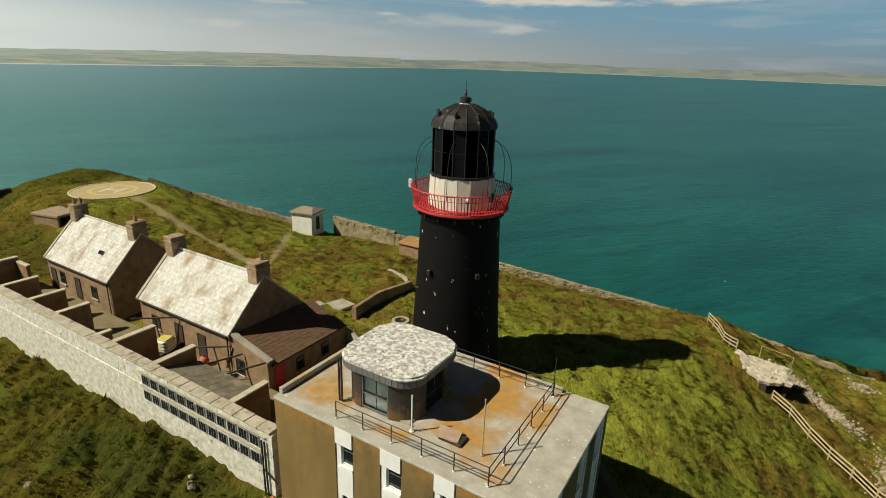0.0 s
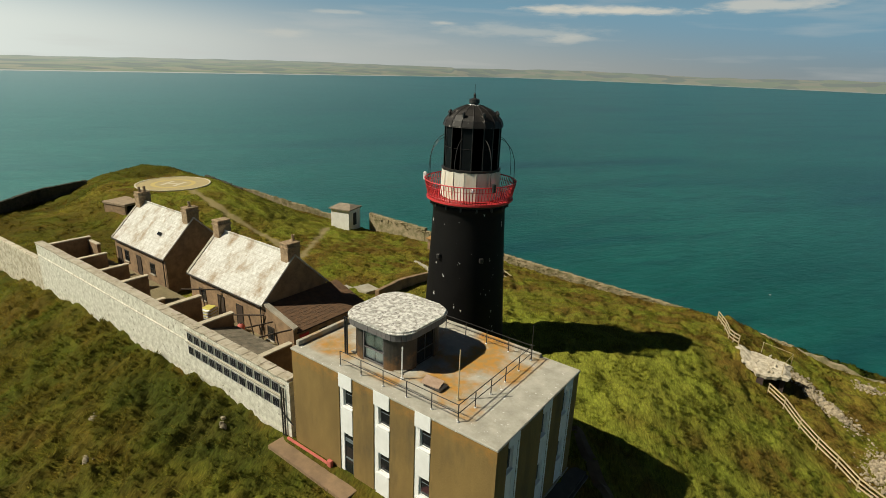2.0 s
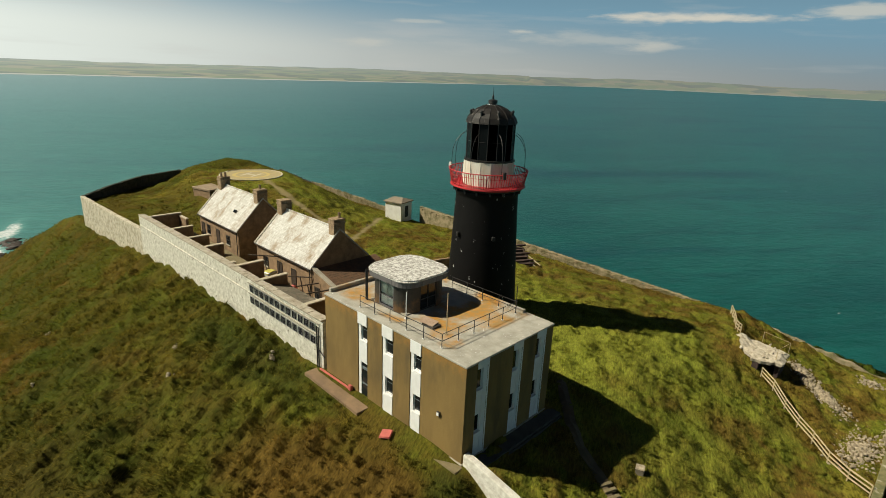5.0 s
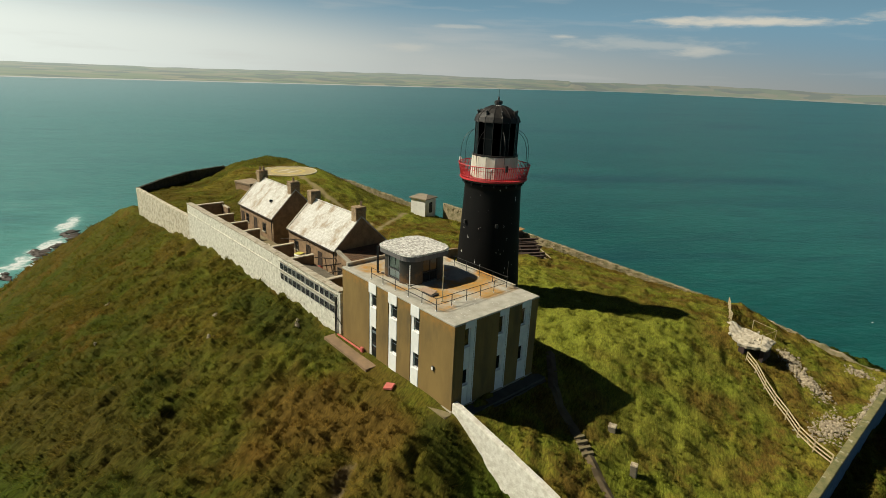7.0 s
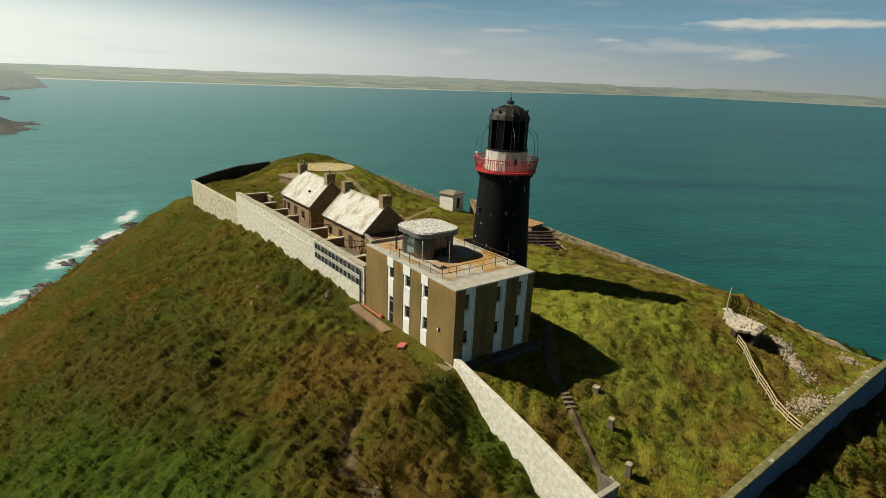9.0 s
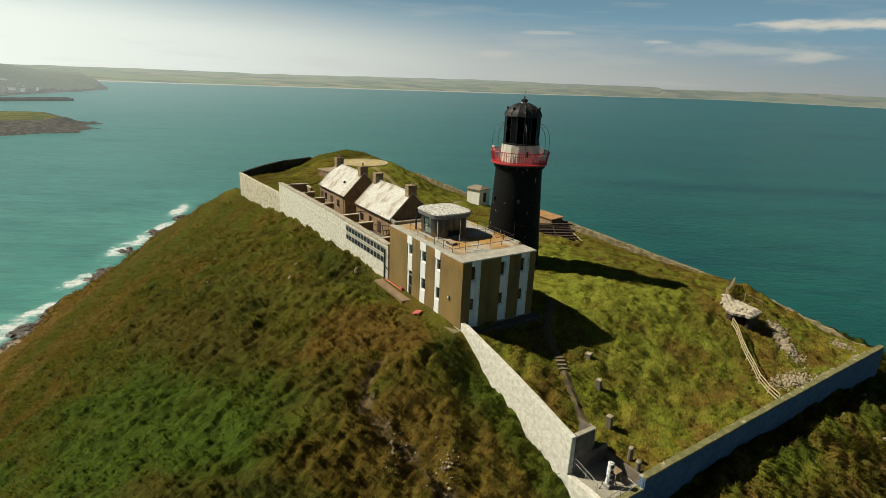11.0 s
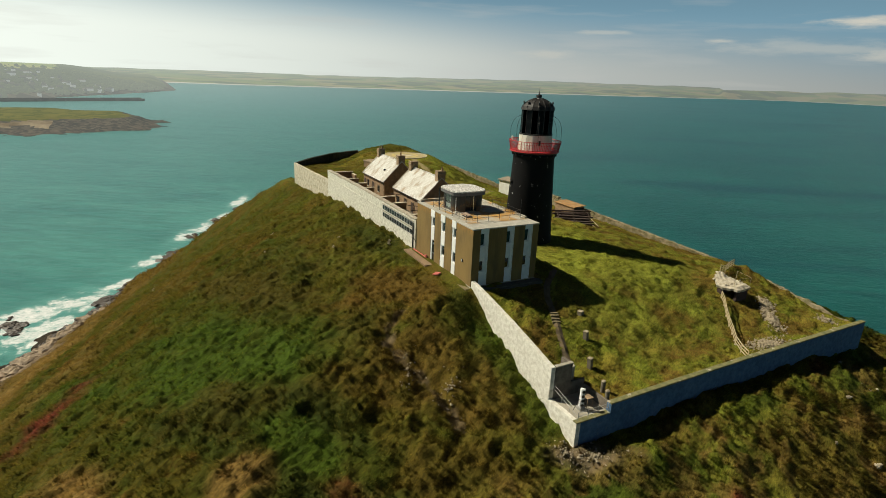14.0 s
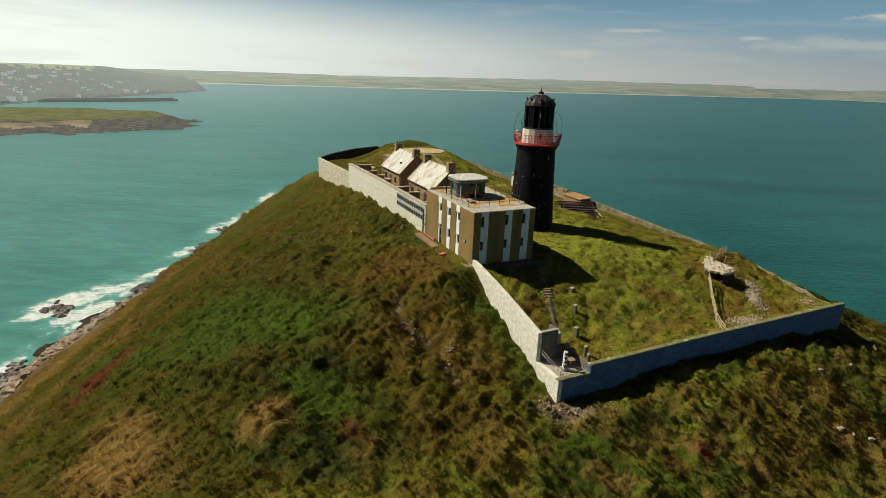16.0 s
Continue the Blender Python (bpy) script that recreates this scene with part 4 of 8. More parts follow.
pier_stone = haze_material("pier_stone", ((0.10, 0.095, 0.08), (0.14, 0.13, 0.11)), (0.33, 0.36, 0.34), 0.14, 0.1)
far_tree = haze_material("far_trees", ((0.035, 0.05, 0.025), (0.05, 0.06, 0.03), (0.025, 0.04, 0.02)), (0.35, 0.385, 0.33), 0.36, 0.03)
kinds = [house(8, 6, 4, far_white, "white far-off house with slate roof"), house(10, 6, 4.5, far_cream, "cream far-off house with slate roof"), house(14, 7, 5, far_white, "long white far-off house with slate roof")]
rs = np.random.RandomState(31)
placed = 0
while placed < 120:
    d_, s_ = 12 + 190 * rs.rand() ** 1.3, -160 + 520 * rs.rand()
    hx_, hy_ = -1040 - 0.906 * s_ - 0.422 * d_, -205 + 0.422 * s_ - 0.906 * d_
    hz_ = float(headland(np.array([hx_]), np.array([hy_]))[0])
    if hz_ < 4 or hz_ > 42:
        continue
    k = kinds[int(rs.randint(0, 3))]
    m = Matrix.Translation((hx_, hy_, hz_)) @ Matrix.Rotation(float(rs.uniform(-0.4, 0.4)) + (1.57 if rs.rand() < 0.3 else 0), 4, "Z")
    if placed < 3:
        kinds[placed].matrix_basis = m
    else:
        copy_thing(k, m)
    placed += 1


def far_woods():
    """Dark hedges and trees between the houses and along the headland's edge."""
    base = bmesh.new()
    bmesh.ops.create_icosphere(base, subdivisions=1, radius=1)
    bv = np.array([v.co[:] for v in base.verts])
    bf = np.array([[v.index for v in f.verts] for f in base.faces])
    base.free()
    V, F, n = [], [], 0
    for k in range(4200):
        d_, s_ = 4 + 270 * rs.rand(), -250 + 830 * rs.rand()
        x, y = -1040 - 0.906 * s_ - 0.422 * d_, -205 + 0.422 * s_ - 0.906 * d_
        z = float(headland(np.array([x]), np.array([y]))[0])
        if z < 3 or (z > 44 and y < 0.12 * x and rs.rand() > 0.12) or float(fbm(np.array([x / 60]), np.array([y / 60]), 77, 2)[0]) < (-0.08 if s_ < 250 else -0.4):
            continue
        s = 1.4 + 3.4 * rs.rand() ** 2
        V.append(bv * s * (0.7 + 0.6 * rs.rand(len(bv), 1)) * np.array([1.3, 1.3, 0.8]) + np.array([x, y, z + s * 0.4]))
        F.append(bf + n)
        n += len(bv)
    me = bpy.data.meshes.new("far_woods")
    me.from_pydata(np.concatenate(V).tolist(), [], np.concatenate(F).tolist())
    me.materials.append(far_tree)
    return tagged(new("far_woods", me), "hazy dark trees and hedges round the far town", "trees", kind="stuff")


far_woods()
pier = thing("harbour_pier", "long dark stone harbour pier below the far town", "pier")
part("pier_wall", prism([(-1022, -215), (-1034, -215), (-1118, -20), (-1106, -16)], -3, 3.6), pier_stone, pier)
part("parapet", prism([(-1029, -210), (-1032, -210), (-1114, -24), (-1111, -22)], 3.6, 5.2), pier_stone, pier)

# ---- boundary walls ----
top_strip_mix = material("worn_top_strip", (0.23, 0.20, 0.085), 0.95, (0.12, 0.125, 0.045), 1.4, 1.2, 0.8, 8, color3=(0.50, 0.45, 0.35), scale3=1.3, lo3=0.60, hi3=0.70)
def wall_run(name, pts, thick, mat, label, rough=0.04, step=0.8, cap=0.0):
    """A wall along ground points (x, y, foot, top) with an uneven top."""
    bm = bmesh.new()
    rings = []
    for (x0, y0, b0, t0), (x1, y1, b1, t1) in zip(pts, pts[1:]):
        n = max(1, int(math.hypot(x1 - x0, y1 - y0) / step))
        d = Vector((x1 - x0, y1 - y0, 0)).normalized()
        s = Vector((-d.y, d.x, 0)) * thick / 2
        for i in range(n + 1):
            f = i / n
            c = Vector((x0 + (x1 - x0) * f, y0 + (y1 - y0) * f, 0))
            b, t = b0 + (b1 - b0) * f, t0 + (t1 - t0) * f + rough * noise.noise((c.x * 1.3, c.y * 1.3, 2)) * 2
            w = 1 + rough * 1.5 * noise.noise((c.x * 0.9, c.y * 0.9, 7))
            prof = [c - s * w + Vector((0, 0, b)), c - s * w + Vector((0, 0, (b + t) / 2)), c - s * w + Vector((0, 0, t - 0.05)), c - s * 0.85 * w + Vector((0, 0, t)),
                    c + s * 0.85 * w + Vector((0, 0, t)), c + s * w + Vector((0, 0, t - 0.05)), c + s * w + Vector((0, 0, b))]
            rings.append([bm.verts.new(p) for p in prof])
    for a, b in zip(rings, rings[1:]):
        for k in range(6):
            bm.faces.new((a[k], b[k], b[k + 1], a[k + 1]))
    bm.faces.new(rings[0])
    bm.faces.new(rings[-1][::-1])
    bmesh.ops.recalc_face_normals(bm, faces=bm.faces)
    return tagged(link(name, bm, mat), label, "wall", kind="structure")


wall_run("wall_south", [(-56.2, 14.9, 38.5, 45.9), (-40, 14.9, 39.5, 46.1), (-18.1, 14.9, 40.5, 46.05)], 0.6, white_wall, "long weathered white-washed stone yard wall")
wall_run("wall_south_west", [(-83, 14.9, 37, 43.3), (-70, 14.9, 37.5, 43.7), (-56.2, 14.9, 38.5, 44.2)], 0.55, weathered_wall, "lower weathered pale stone wall on the slope")
wall_run("wall_west", [(-83, 14.9, 38, 43.3), (-85.8, 19.3, 39, 43.9), (-89.3, 25, 39, 44.3), (-88.5, 31.5, 40, 45.0)], 0.5, shade_dark_stone, "stone wall bending round the end of the island, darkened as in shade", 0.06)
wall_run("wall_ramp", [(-4.3, 14.85, 40.5, 43.0), (3.0, 14.85, 37.0, 41.6), (9.4, 14.85, 34.0, 40.0)], 0.45, clean_wall, "sloping white-washed boundary wall below the station")
wall_run("wall_corner", [(9.4, 14.85, 34, 37.0), (13.05, 14.85, 32.5, 36.95)], 0.45, clean_wall, "low white-washed wall round the corner platform")
# both east runs are white wash drawn in the painted shade blue
wall_run("wall_east", [(12.85, 15.08, 32, 36.95), (12.85, 18.2, 32, 36.98)], 0.46, shade_blue_wash, "low white-washed wall round the corner platform")
wall_run("wall_east_long", [(12.85, 18.2, 32, 37.8), (12.85, 36, 32, 38.1), (12.85, 57.1, 32, 38.2)], 0.5, shade_blue_wash, "long white-washed retaining wall with its blue shade in the colour")
# top strips added: the walls' shade blue must not show on sunlit tops
wall_run("wall_east_top", [(12.85, 18.2, 37.78, 37.9), (12.85, 36, 38.08, 38.2), (12.85, 57.1, 38.18, 38.3)], 0.56, top_strip_mix, "worn tan-green strip added along the retaining wall's top", 0.02)
wall_run("wall_corner_top", [(12.85, 14.6, 36.93, 37.02), (12.85, 18.15, 36.96, 37.04)], 0.52, top_strip_mix, "worn tan-green strip added along the corner wall's top", 0.01)
wall_run("wall_north", [(12.9, 57.1, 35.6, 37.3), (4, 57.1, 36.6, 38.7), (-3, 57.1, 37.4, 39.5), (-20, 57.1, 38, 40.08), (-42, 57.1, 39, 40.9)], 0.42, stone_wall, "low rough dry-stone wall along the cliff edge", 0.2, 0.5)
wall_run("wall_north_high", [(-42, 57.1, 39, 41.3), (-53, 57.1, 38.6, 41.6)], 0.6, stone_wall, "taller rough stone wall by the white hut", 0.1, 0.5)
wall_run("wall_north_west", [(-79, 52.0, 39.5, 42.1), (-85, 52.1, 39.5, 42.5), (-90.5, 52.2, 39, 42.8)], 0.5, shade_dark_stone, "low stone wall beyond the helipad, darkened as in shade", 0.12, 0.6)
wall_run("wall_north_low", [(-57.5, 57.0, 38.0, 39.6), (-62, 56.2, 38.2, 40.1), (-70, 54, 39.2, 41.3), (-78.6, 52.1, 40.2, 42.25)], 0.4, stone_wall, "low tumbled stone wall along the cliff edge", 0.2, 0.5)



def wall_stones(owner, pts, n, seed, thick, mat=None):
    """Rough stones bedded in the faces and along the top of a dry-stone wall."""
    r = np.random.RandomState(seed)
    base = bmesh.new()
    bmesh.ops.create_icosphere(base, subdivisions=1, radius=1)
    bv = np.array([v.co[:] for v in base.verts])
    bf = np.array([[v.index for v in f.verts] for f in base.faces])
    base.free()
    V, F, off = [], [], 0
    lens = [math.hypot(b[0] - a[0], b[1] - a[1]) for a, b in zip(pts, pts[1:])]
    for k in range(n):
        i = int(r.choice(len(lens), p=np.array(lens) / sum(lens)))
        a, b, f = np.array(pts[i]), np.array(pts[i + 1]), r.rand()
        c = a + (b - a) * f
        d = (b - a)[:2] / lens[i]
        side = r.choice([-1, 0, 1])
        h = c[3] - (0.03 if side == 0 else 0.85 * r.rand())
        o = np.array([-d[1], d[0]]) * (side * thick * 0.5 + (0 if side else thick * 0.35 * r.uniform(-1, 1)))
        s = 0.05 + 0.10 * r.rand() ** 1.6
        p = bv * s * (0.75 + 0.5 * r.rand(len(bv), 1)) * np.array([1.3, 1.0, 0.75])
        t = math.atan2(d[1], d[0]) + r.uniform(-0.5, 0.5)
        p = p @ np.array([[math.cos(t), math.sin(t), 0], [-math.sin(t), math.cos(t), 0], [0, 0, 1]])
        V.append(p + np.array([c[0] + o[0], c[1] + o[1], h]))
        F.append(bf + off)
        off += len(bv)
    me = bpy.data.meshes.new("wall_stones")
    me.from_pydata(np.concatenate(V).tolist(), [], np.concatenate(F).tolist())
    me.materials.append(mat or stone_wall)
    ob = new("wall_stones", me)
    ob.parent = bpy.data.objects[owner]
    ob["kind"] = "stuff"


wall_stones("wall_north", [(4, 57.1, 36.6, 38.75), (-3, 57.1, 37.4, 39.55), (-20, 57.1, 38, 40.15), (-42, 57.1, 39, 41.0)], 3600, 3, 0.42)
wall_stones("wall_north_high", [(-42, 57.1, 39, 41.3), (-53, 57.1, 38.6, 41.6)], 350, 4, 0.6)
wall_stones("wall_north_west", [(-79, 52.0, 39.5, 42.1), (-85, 52.1, 39.5, 42.5), (-90.5, 52.2, 39, 42.8)], 200, 5, 0.5, shade_dark_stone)
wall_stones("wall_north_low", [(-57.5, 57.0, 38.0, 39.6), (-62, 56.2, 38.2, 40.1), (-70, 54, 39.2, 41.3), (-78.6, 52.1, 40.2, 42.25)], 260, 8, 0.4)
wall_stones("wall_west", [(-83, 14.9, 38, 43.3), (-85.8, 19.3, 39, 43.9), (-89.3, 25, 39, 44.3), (-88.5, 31.5, 40, 45.0)], 400, 6, 0.5, shade_dark_stone)
# ---- the station building ----
BX0, BX1, BY0, BY1, BZ0, BZ1 = -17.7, -4.4, 14.6, 22.8, 41.0, 48.5
RECESS = 0.22


def roof_material():
    """Flat concrete roof, grey at the rim, with orange lichen spreading over the middle."""
    m = roof_concrete.copy()
    m.name = "lichened_roof"
    nt = m.node_tree
    L = nt.links.new
    b = nt.nodes["Principled BSDF"]
    old = b.inputs["Base Color"].links[0].from_socket
    geo = nt.nodes.new("ShaderNodeNewGeometry")
    sep = nt.nodes.new("ShaderNodeSeparateXYZ")
    L(geo.outputs["Position"], sep.inputs[0])

    def rng(src, lo, hi):
        r = nt.nodes.new("ShaderNodeMapRange")
        r.interpolation_type = "SMOOTHSTEP"
        r.inputs["From Min"].default_value, r.inputs["From Max"].default_value = lo, hi
        L(src, r.inputs["Value"])
        return r.outputs[0]

    def mul(a, c):
        n = nt.nodes.new("ShaderNodeMath")
        n.operation = "MULTIPLY"
        L(a, n.inputs[0])
        L(c, n.inputs[1])
        return n.outputs[0]

    nz = nt.nodes.new("ShaderNodeTexNoise")
    nz.inputs["Scale"].default_value, nz.inputs["Detail"].default_value, nz.inputs["Roughness"].default_value = 0.34, 6, 0.55
    L(geo.outputs["Position"], nz.inputs["Vector"])
    area = mul(mul(rng(sep.outputs["X"], -5.9, -6.6), rng(sep.outputs["Y"], 15.0, 15.6)), rng(nz.outputs["Fac"], 0.585, 0.41))
    n2 = nt.nodes.new("ShaderNodeTexNoise")
    n2.inputs["Scale"].default_value, n2.inputs["Detail"].default_value = 2.6, 8
    L(geo.outputs["Position"], n2.inputs["Vector"])
    oc = nt.nodes.new("ShaderNodeMix")
    oc.data_type = "RGBA"
    oc.inputs["A"].default_value, oc.inputs["B"].default_value = (0.46, 0.225, 0.040, 1), (0.35, 0.22, 0.075, 1)
    L(rng(n2.outputs["Fac"], 0.4, 0.62), oc.inputs["Factor"])
    mx = nt.nodes.new("ShaderNodeMix")
    mx.data_type = "RGBA"
    L(area, mx.inputs["Factor"])
    L(old, mx.inputs["A"])
    L(oc.outputs["Result"], mx.inputs["B"])
    L(mx.outputs["Result"], b.inputs["Base Color"])
    return m


def rusty_top(mat, name, lo, hi, stain):
    """The same surface with a ragged stain that spreads between two heights."""
    m = mat.copy()
    m.name = name
    nt = m.node_tree
    L = nt.links.new
    b = nt.nodes["Principled BSDF"]
    old = b.inputs["Base Color"].links[0].from_socket
    geo = nt.nodes.new("ShaderNodeNewGeometry")
    sep = nt.nodes.new("ShaderNodeSeparateXYZ")
    L(geo.outputs["Position"], sep.inputs[0])
    nz = nt.nodes.new("ShaderNodeTexNoise")
    nz.inputs["Scale"].default_value, nz.inputs["Detail"].default_value, nz.inputs["Roughness"].default_value = 2.0, 9, 0.7
    L(geo.outputs["Position"], nz.inputs["Vector"])
    add = nt.nodes.new("ShaderNodeMath")
    add.operation = "MULTIPLY_ADD"
    add.inputs[1].default_value = 3.2
    L(nz.outputs["Fac"], add.inputs[0])
    L(sep.outputs["Z"], add.inputs[2])
    r = nt.nodes.new("ShaderNodeMapRange")
    r.inputs["From Min"].default_value, r.inputs["From Max"].default_value = lo, hi
    r.inputs["To Max"].default_value = 0.8
    L(add.outputs[0], r.inputs["Value"])
    mx = nt.nodes.new("ShaderNodeMix")
    mx.data_type = "RGBA"
    mx.inputs["B"].default_value = (*stain, 1)
    L(r.outputs[0], mx.inputs["Factor"])
    L(old, mx.inputs["A"])
    L(mx.outputs["Result"], b.inputs["Base Color"])
    return m


station_roof_mat = roof_material()
render_stained = rusty_top(render_brown, "lichen_stained_render", 49.3, 50.4, (0.36, 0.17, 0.03))
door_metal = material("blue_grey_metal", (0.16, 0.19, 0.20), 0.5, (0.10, 0.12, 0.13), 4, 0.5, 0.1, 20)
red_kerb = material("red_kerb", (0.55, 0.13, 0.10), 0.7, (0.40, 0.10, 0.08), 3, 0.6, 0.2, 20)
pane_mat = bpy.data.materials.new("window_glass")
pane_mat.use_nodes = True
pb = pane_mat.node_tree.nodes["Principled BSDF"]
pb.inputs["Base Color"].default_value = (0.012, 0.015, 0.018, 1)
pb.inputs["Roughness"].default_value = 0.06
pb.inputs["Specular IOR Level"].default_value = 0.5
sky_glass = bpy.data.materials.new("lookout_glass")
sky_glass.use_nodes = True
sb = sky_glass.node_tree.nodes["Principled BSDF"]
sb.inputs["Base Color"].default_value = (0.86, 0.92, 0.90, 1)
sb.inputs["Roughness"].default_value = 0.02
sb.inputs["Transmission Weight"].default_value = 1.0
sb.inputs["IOR"].default_value = 1.05


def frame_bm(x0, x1, z0, z1, w, d, y0=0.0):
    """A rectangular frame in the xz plane, w wide and d deep."""
    bm = bmesh.new()
    add_box(bm, x0, x0 + w, y0, y0 + d, z0, z1)
    add_box(bm, x1 - w, x1, y0, y0 + d, z0, z1)
    add_box(bm, x0 + w, x1 - w, y0, y0 + d, z0, z0 + w)
    add_box(bm, x0 + w, x1 - w, y0, y0 + d, z1 - w, z1)
    return bm


def to_face(ob, origin, turn):
    """Place a part that was built in a wall's own axes (x along, y into the wall)."""
    ob.matrix_basis = Matrix.Translation(origin) @ Matrix.Rotation(radians(turn), 4, "Z")
    return ob


def strip_window(st, origin, turn, x0, x1, z0, z1):
    fr = to_face(part("window", frame_bm(x0, x1, z0, z1, 0.045, 0.07, RECESS - 0.09), white_panel, st, "white-framed dark window"), origin, turn)
    part("pane", box(x0 + 0.06, x1 - 0.06, RECESS - 0.06, RECESS - 0.045, z0 + 0.06, z1 - 0.06), pane_mat, fr)
    part("mullion", box(x0 + 0.06, x1 - 0.06, RECESS - 0.075, RECESS - 0.05, z0 + (z1 - z0) * 0.66, z0 + (z1 - z0) * 0.66 + 0.025), door_metal, fr)
    part("sill", box(x0 - 0.02, x1 + 0.01, -0.05, RECESS - 0.07, z0 - 0.13, z0 - 0.02, 0.015), white_panel, fr)


def station():
    st = thing("station_building", "two-storey brown-rendered flat-roofed station with white window strips", "building")
    part("core", box(BX0 + RECESS, BX1 - RECESS, BY0 + RECESS, BY1 - 0.02, BZ0, BZ1 - 0.3), render_brown, st)
    part("plinth", box(BX0 - 0.05, BX1 + 0.08, BY0 - 0.08, BY1 + 0.05, BZ0 - 0.4, 42.28, 0.03), pale_concrete, st, "pale concrete plinth")
    z0, z1 = 42.28, 48.36
    # south piers and strips
    south = [(-13.95, -12.97), (-11.48, -10.42), (-8.85, -7.9)]
    edges = [BX0] + [v for s in south for v in s] + [BX1]
    for a, b in zip(edges[::2], edges[1::2]):
        part("pier", box(a, b, BY0, BY0 + RECESS, z0, z1, 0.012), render_stained, st, "brown rendered pier")
    for k, (a, b) in enumerate(south):
        part("top_panel", box(a + 0.02, b, BY0 - 0.056, BY0 + RECESS, 47.62, 48.46, 0.008), white_panel, st, "white panel")
        part("jamb", box(a, a + 0.28, BY0 + 0.05, BY0 + RECESS, z0, 47.6), white_panel, st, "white jamb")
        strip_window(st, (0, BY0, 0), 0, a + 0.29, b, 46.55, 47.6)
        part("spandrel", box(a + 0.14, b + 0.01, BY0 - 0.03, BY0 + RECESS, 44.92, 46.4, 0.012), white_panel, st, "white spandrel panel")
        if k:
            strip_window(st, (0, BY0, 0), 0, a + 0.29, b, 43.75, 44.88)
            part("spandrel", box(a + 0.14, b + 0.01, BY0 - 0.03, BY0 + RECESS, z0, 43.6, 0.012), white_panel, st, "white spandrel panel")
        else:
            d = part("door", frame_bm(a + 0.14, b, z0, 44.45, 0.09, 0.08, BY0 + 0.08), door_metal, st, "blue-grey glazed metal door")
            part("door_glass", box(a + 0.22, b - 0.08, BY0 + 0.11, BY0 + 0.125, z0 + 0.08, 44.38), pane_mat, d)
            part("door_rail", box(a + 0.22, b - 0.08, BY0 + 0.085, BY0 + 0.13, 43.25, 43.35), door_metal, d)
            part("fanlight", frame_bm(a + 0.14, b, 44.5, 44.9, 0.06, 0.08, BY0 + 0.08), door_metal, d)
            part("fanlight_glass", box(a + 0.19, b - 0.05, BY0 + 0.11, BY0 + 0.12, 44.55, 44.85), pane_mat, d)
    # east piers and strips
    east = [(15.52, 16.45), (18.72, 19.6), (21.02, 21.96)]
    edges = [BY0 + RECESS] + [v for s in east for v in s] + [BY1]
    for a, b in zip(edges[::2], edges[1::2]):
        part("pier", box(BX1 - RECESS, BX1, a, b, z0, z1, 0.012), render_brown, st, "brown rendered pier")
    for a, b in east:
        o = (BX1, 0, 0)
        part("top_panel", box(BX1 - RECESS, BX1 + 0.056, a, b - 0.04, 48.0, 48.46, 0.008), white_panel, st, "white panel")
        part("jamb", box(BX1 - RECESS, BX1 - 0.01, a + 0.52, b - 0.04, z0, 47.98, 0.008), white_panel, st, "white side panel")
        part("downpipe", rod((BX1 + 0.03, b - 0.02, z0), (BX1 + 0.03, b - 0.02, z1 + 0.1), 0.035, 8), white_panel, st, "white downpipe")
        for w0, w1 in ((46.65, 47.96), (43.85, 45.0)):
            fr = part("window", bmesh.new(), white_panel, st, "white-framed dark window")
            bm = frame_bm(a, a + 0.5, w0, w1, 0.06, 0.07, 0.1)
            bmesh.ops.transform(bm, matrix=Matrix.Translation((BX1, 0, 0)) @ Matrix.Rotation(radians(90), 4, "Z"), verts=bm.verts)
            bm.to_mesh(fr.data)
            bm.free()
            part("pane", box(BX1 - 0.15, BX1 - 0.135, a + 0.05, a + 0.45, w0 + 0.05, w1 - 0.05), pane_mat, fr)
            part("sill", box(BX1 - 0.16, BX1 + 0.05, a - 0.03, a + 0.54, w0 - 0.1, w0 - 0.01, 0.012), white_panel, fr)
        part("spandrel", box(BX1 - RECESS, BX1 - 0.02, a, a + 0.5, 45.02, 46.53, 0.008), white_panel, st, "white spandrel panel")
        part("spandrel", box(BX1 - RECESS, BX1 - 0.02, a, a + 0.5, z0, 43.73, 0.008), white_panel, st, "white spandrel panel")
    part("pier", box(BX0, BX0 + RECESS, BY0 + RECESS, BY1, z0, z1, 0.012), render_brown, st, "brown rendered side wall")
    part("roof_slab", box(BX0 - 0.04, BX1 + 0.05, BY0 - 0.05, BY1 + 0.04, z1, BZ1, 0.03), station_roof_mat, st, "flat concrete roof patched with orange lichen")
    part("upstand", box(BX0 - 0.02, BX0 + 0.22, BY0 + 0.35, BY1 - 0.3, BZ1, BZ1 + 0.28, 0.02), station_roof_mat, st, "low concrete upstand")
    part("upstand", box(BX0 + 0.25, BX1 - 2.2, BY1 - 0.3, BY1 - 0.04, BZ1, BZ1 + 0.2, 0.02), station_roof_mat, st, "low concrete upstand")
    lamp = part("wall_lamp", box(-6.42, -6.18, BY0 - 0.12, BY0, 44.5, 44.8, 0.02), cabin_dark, st, "square wall lamp with pale lens")
    part("lens", box(-6.38, -6.22, BY0 - 0.14, BY0 - 0.12, 44.55, 44.75), white_panel, lamp)
    return st


station()


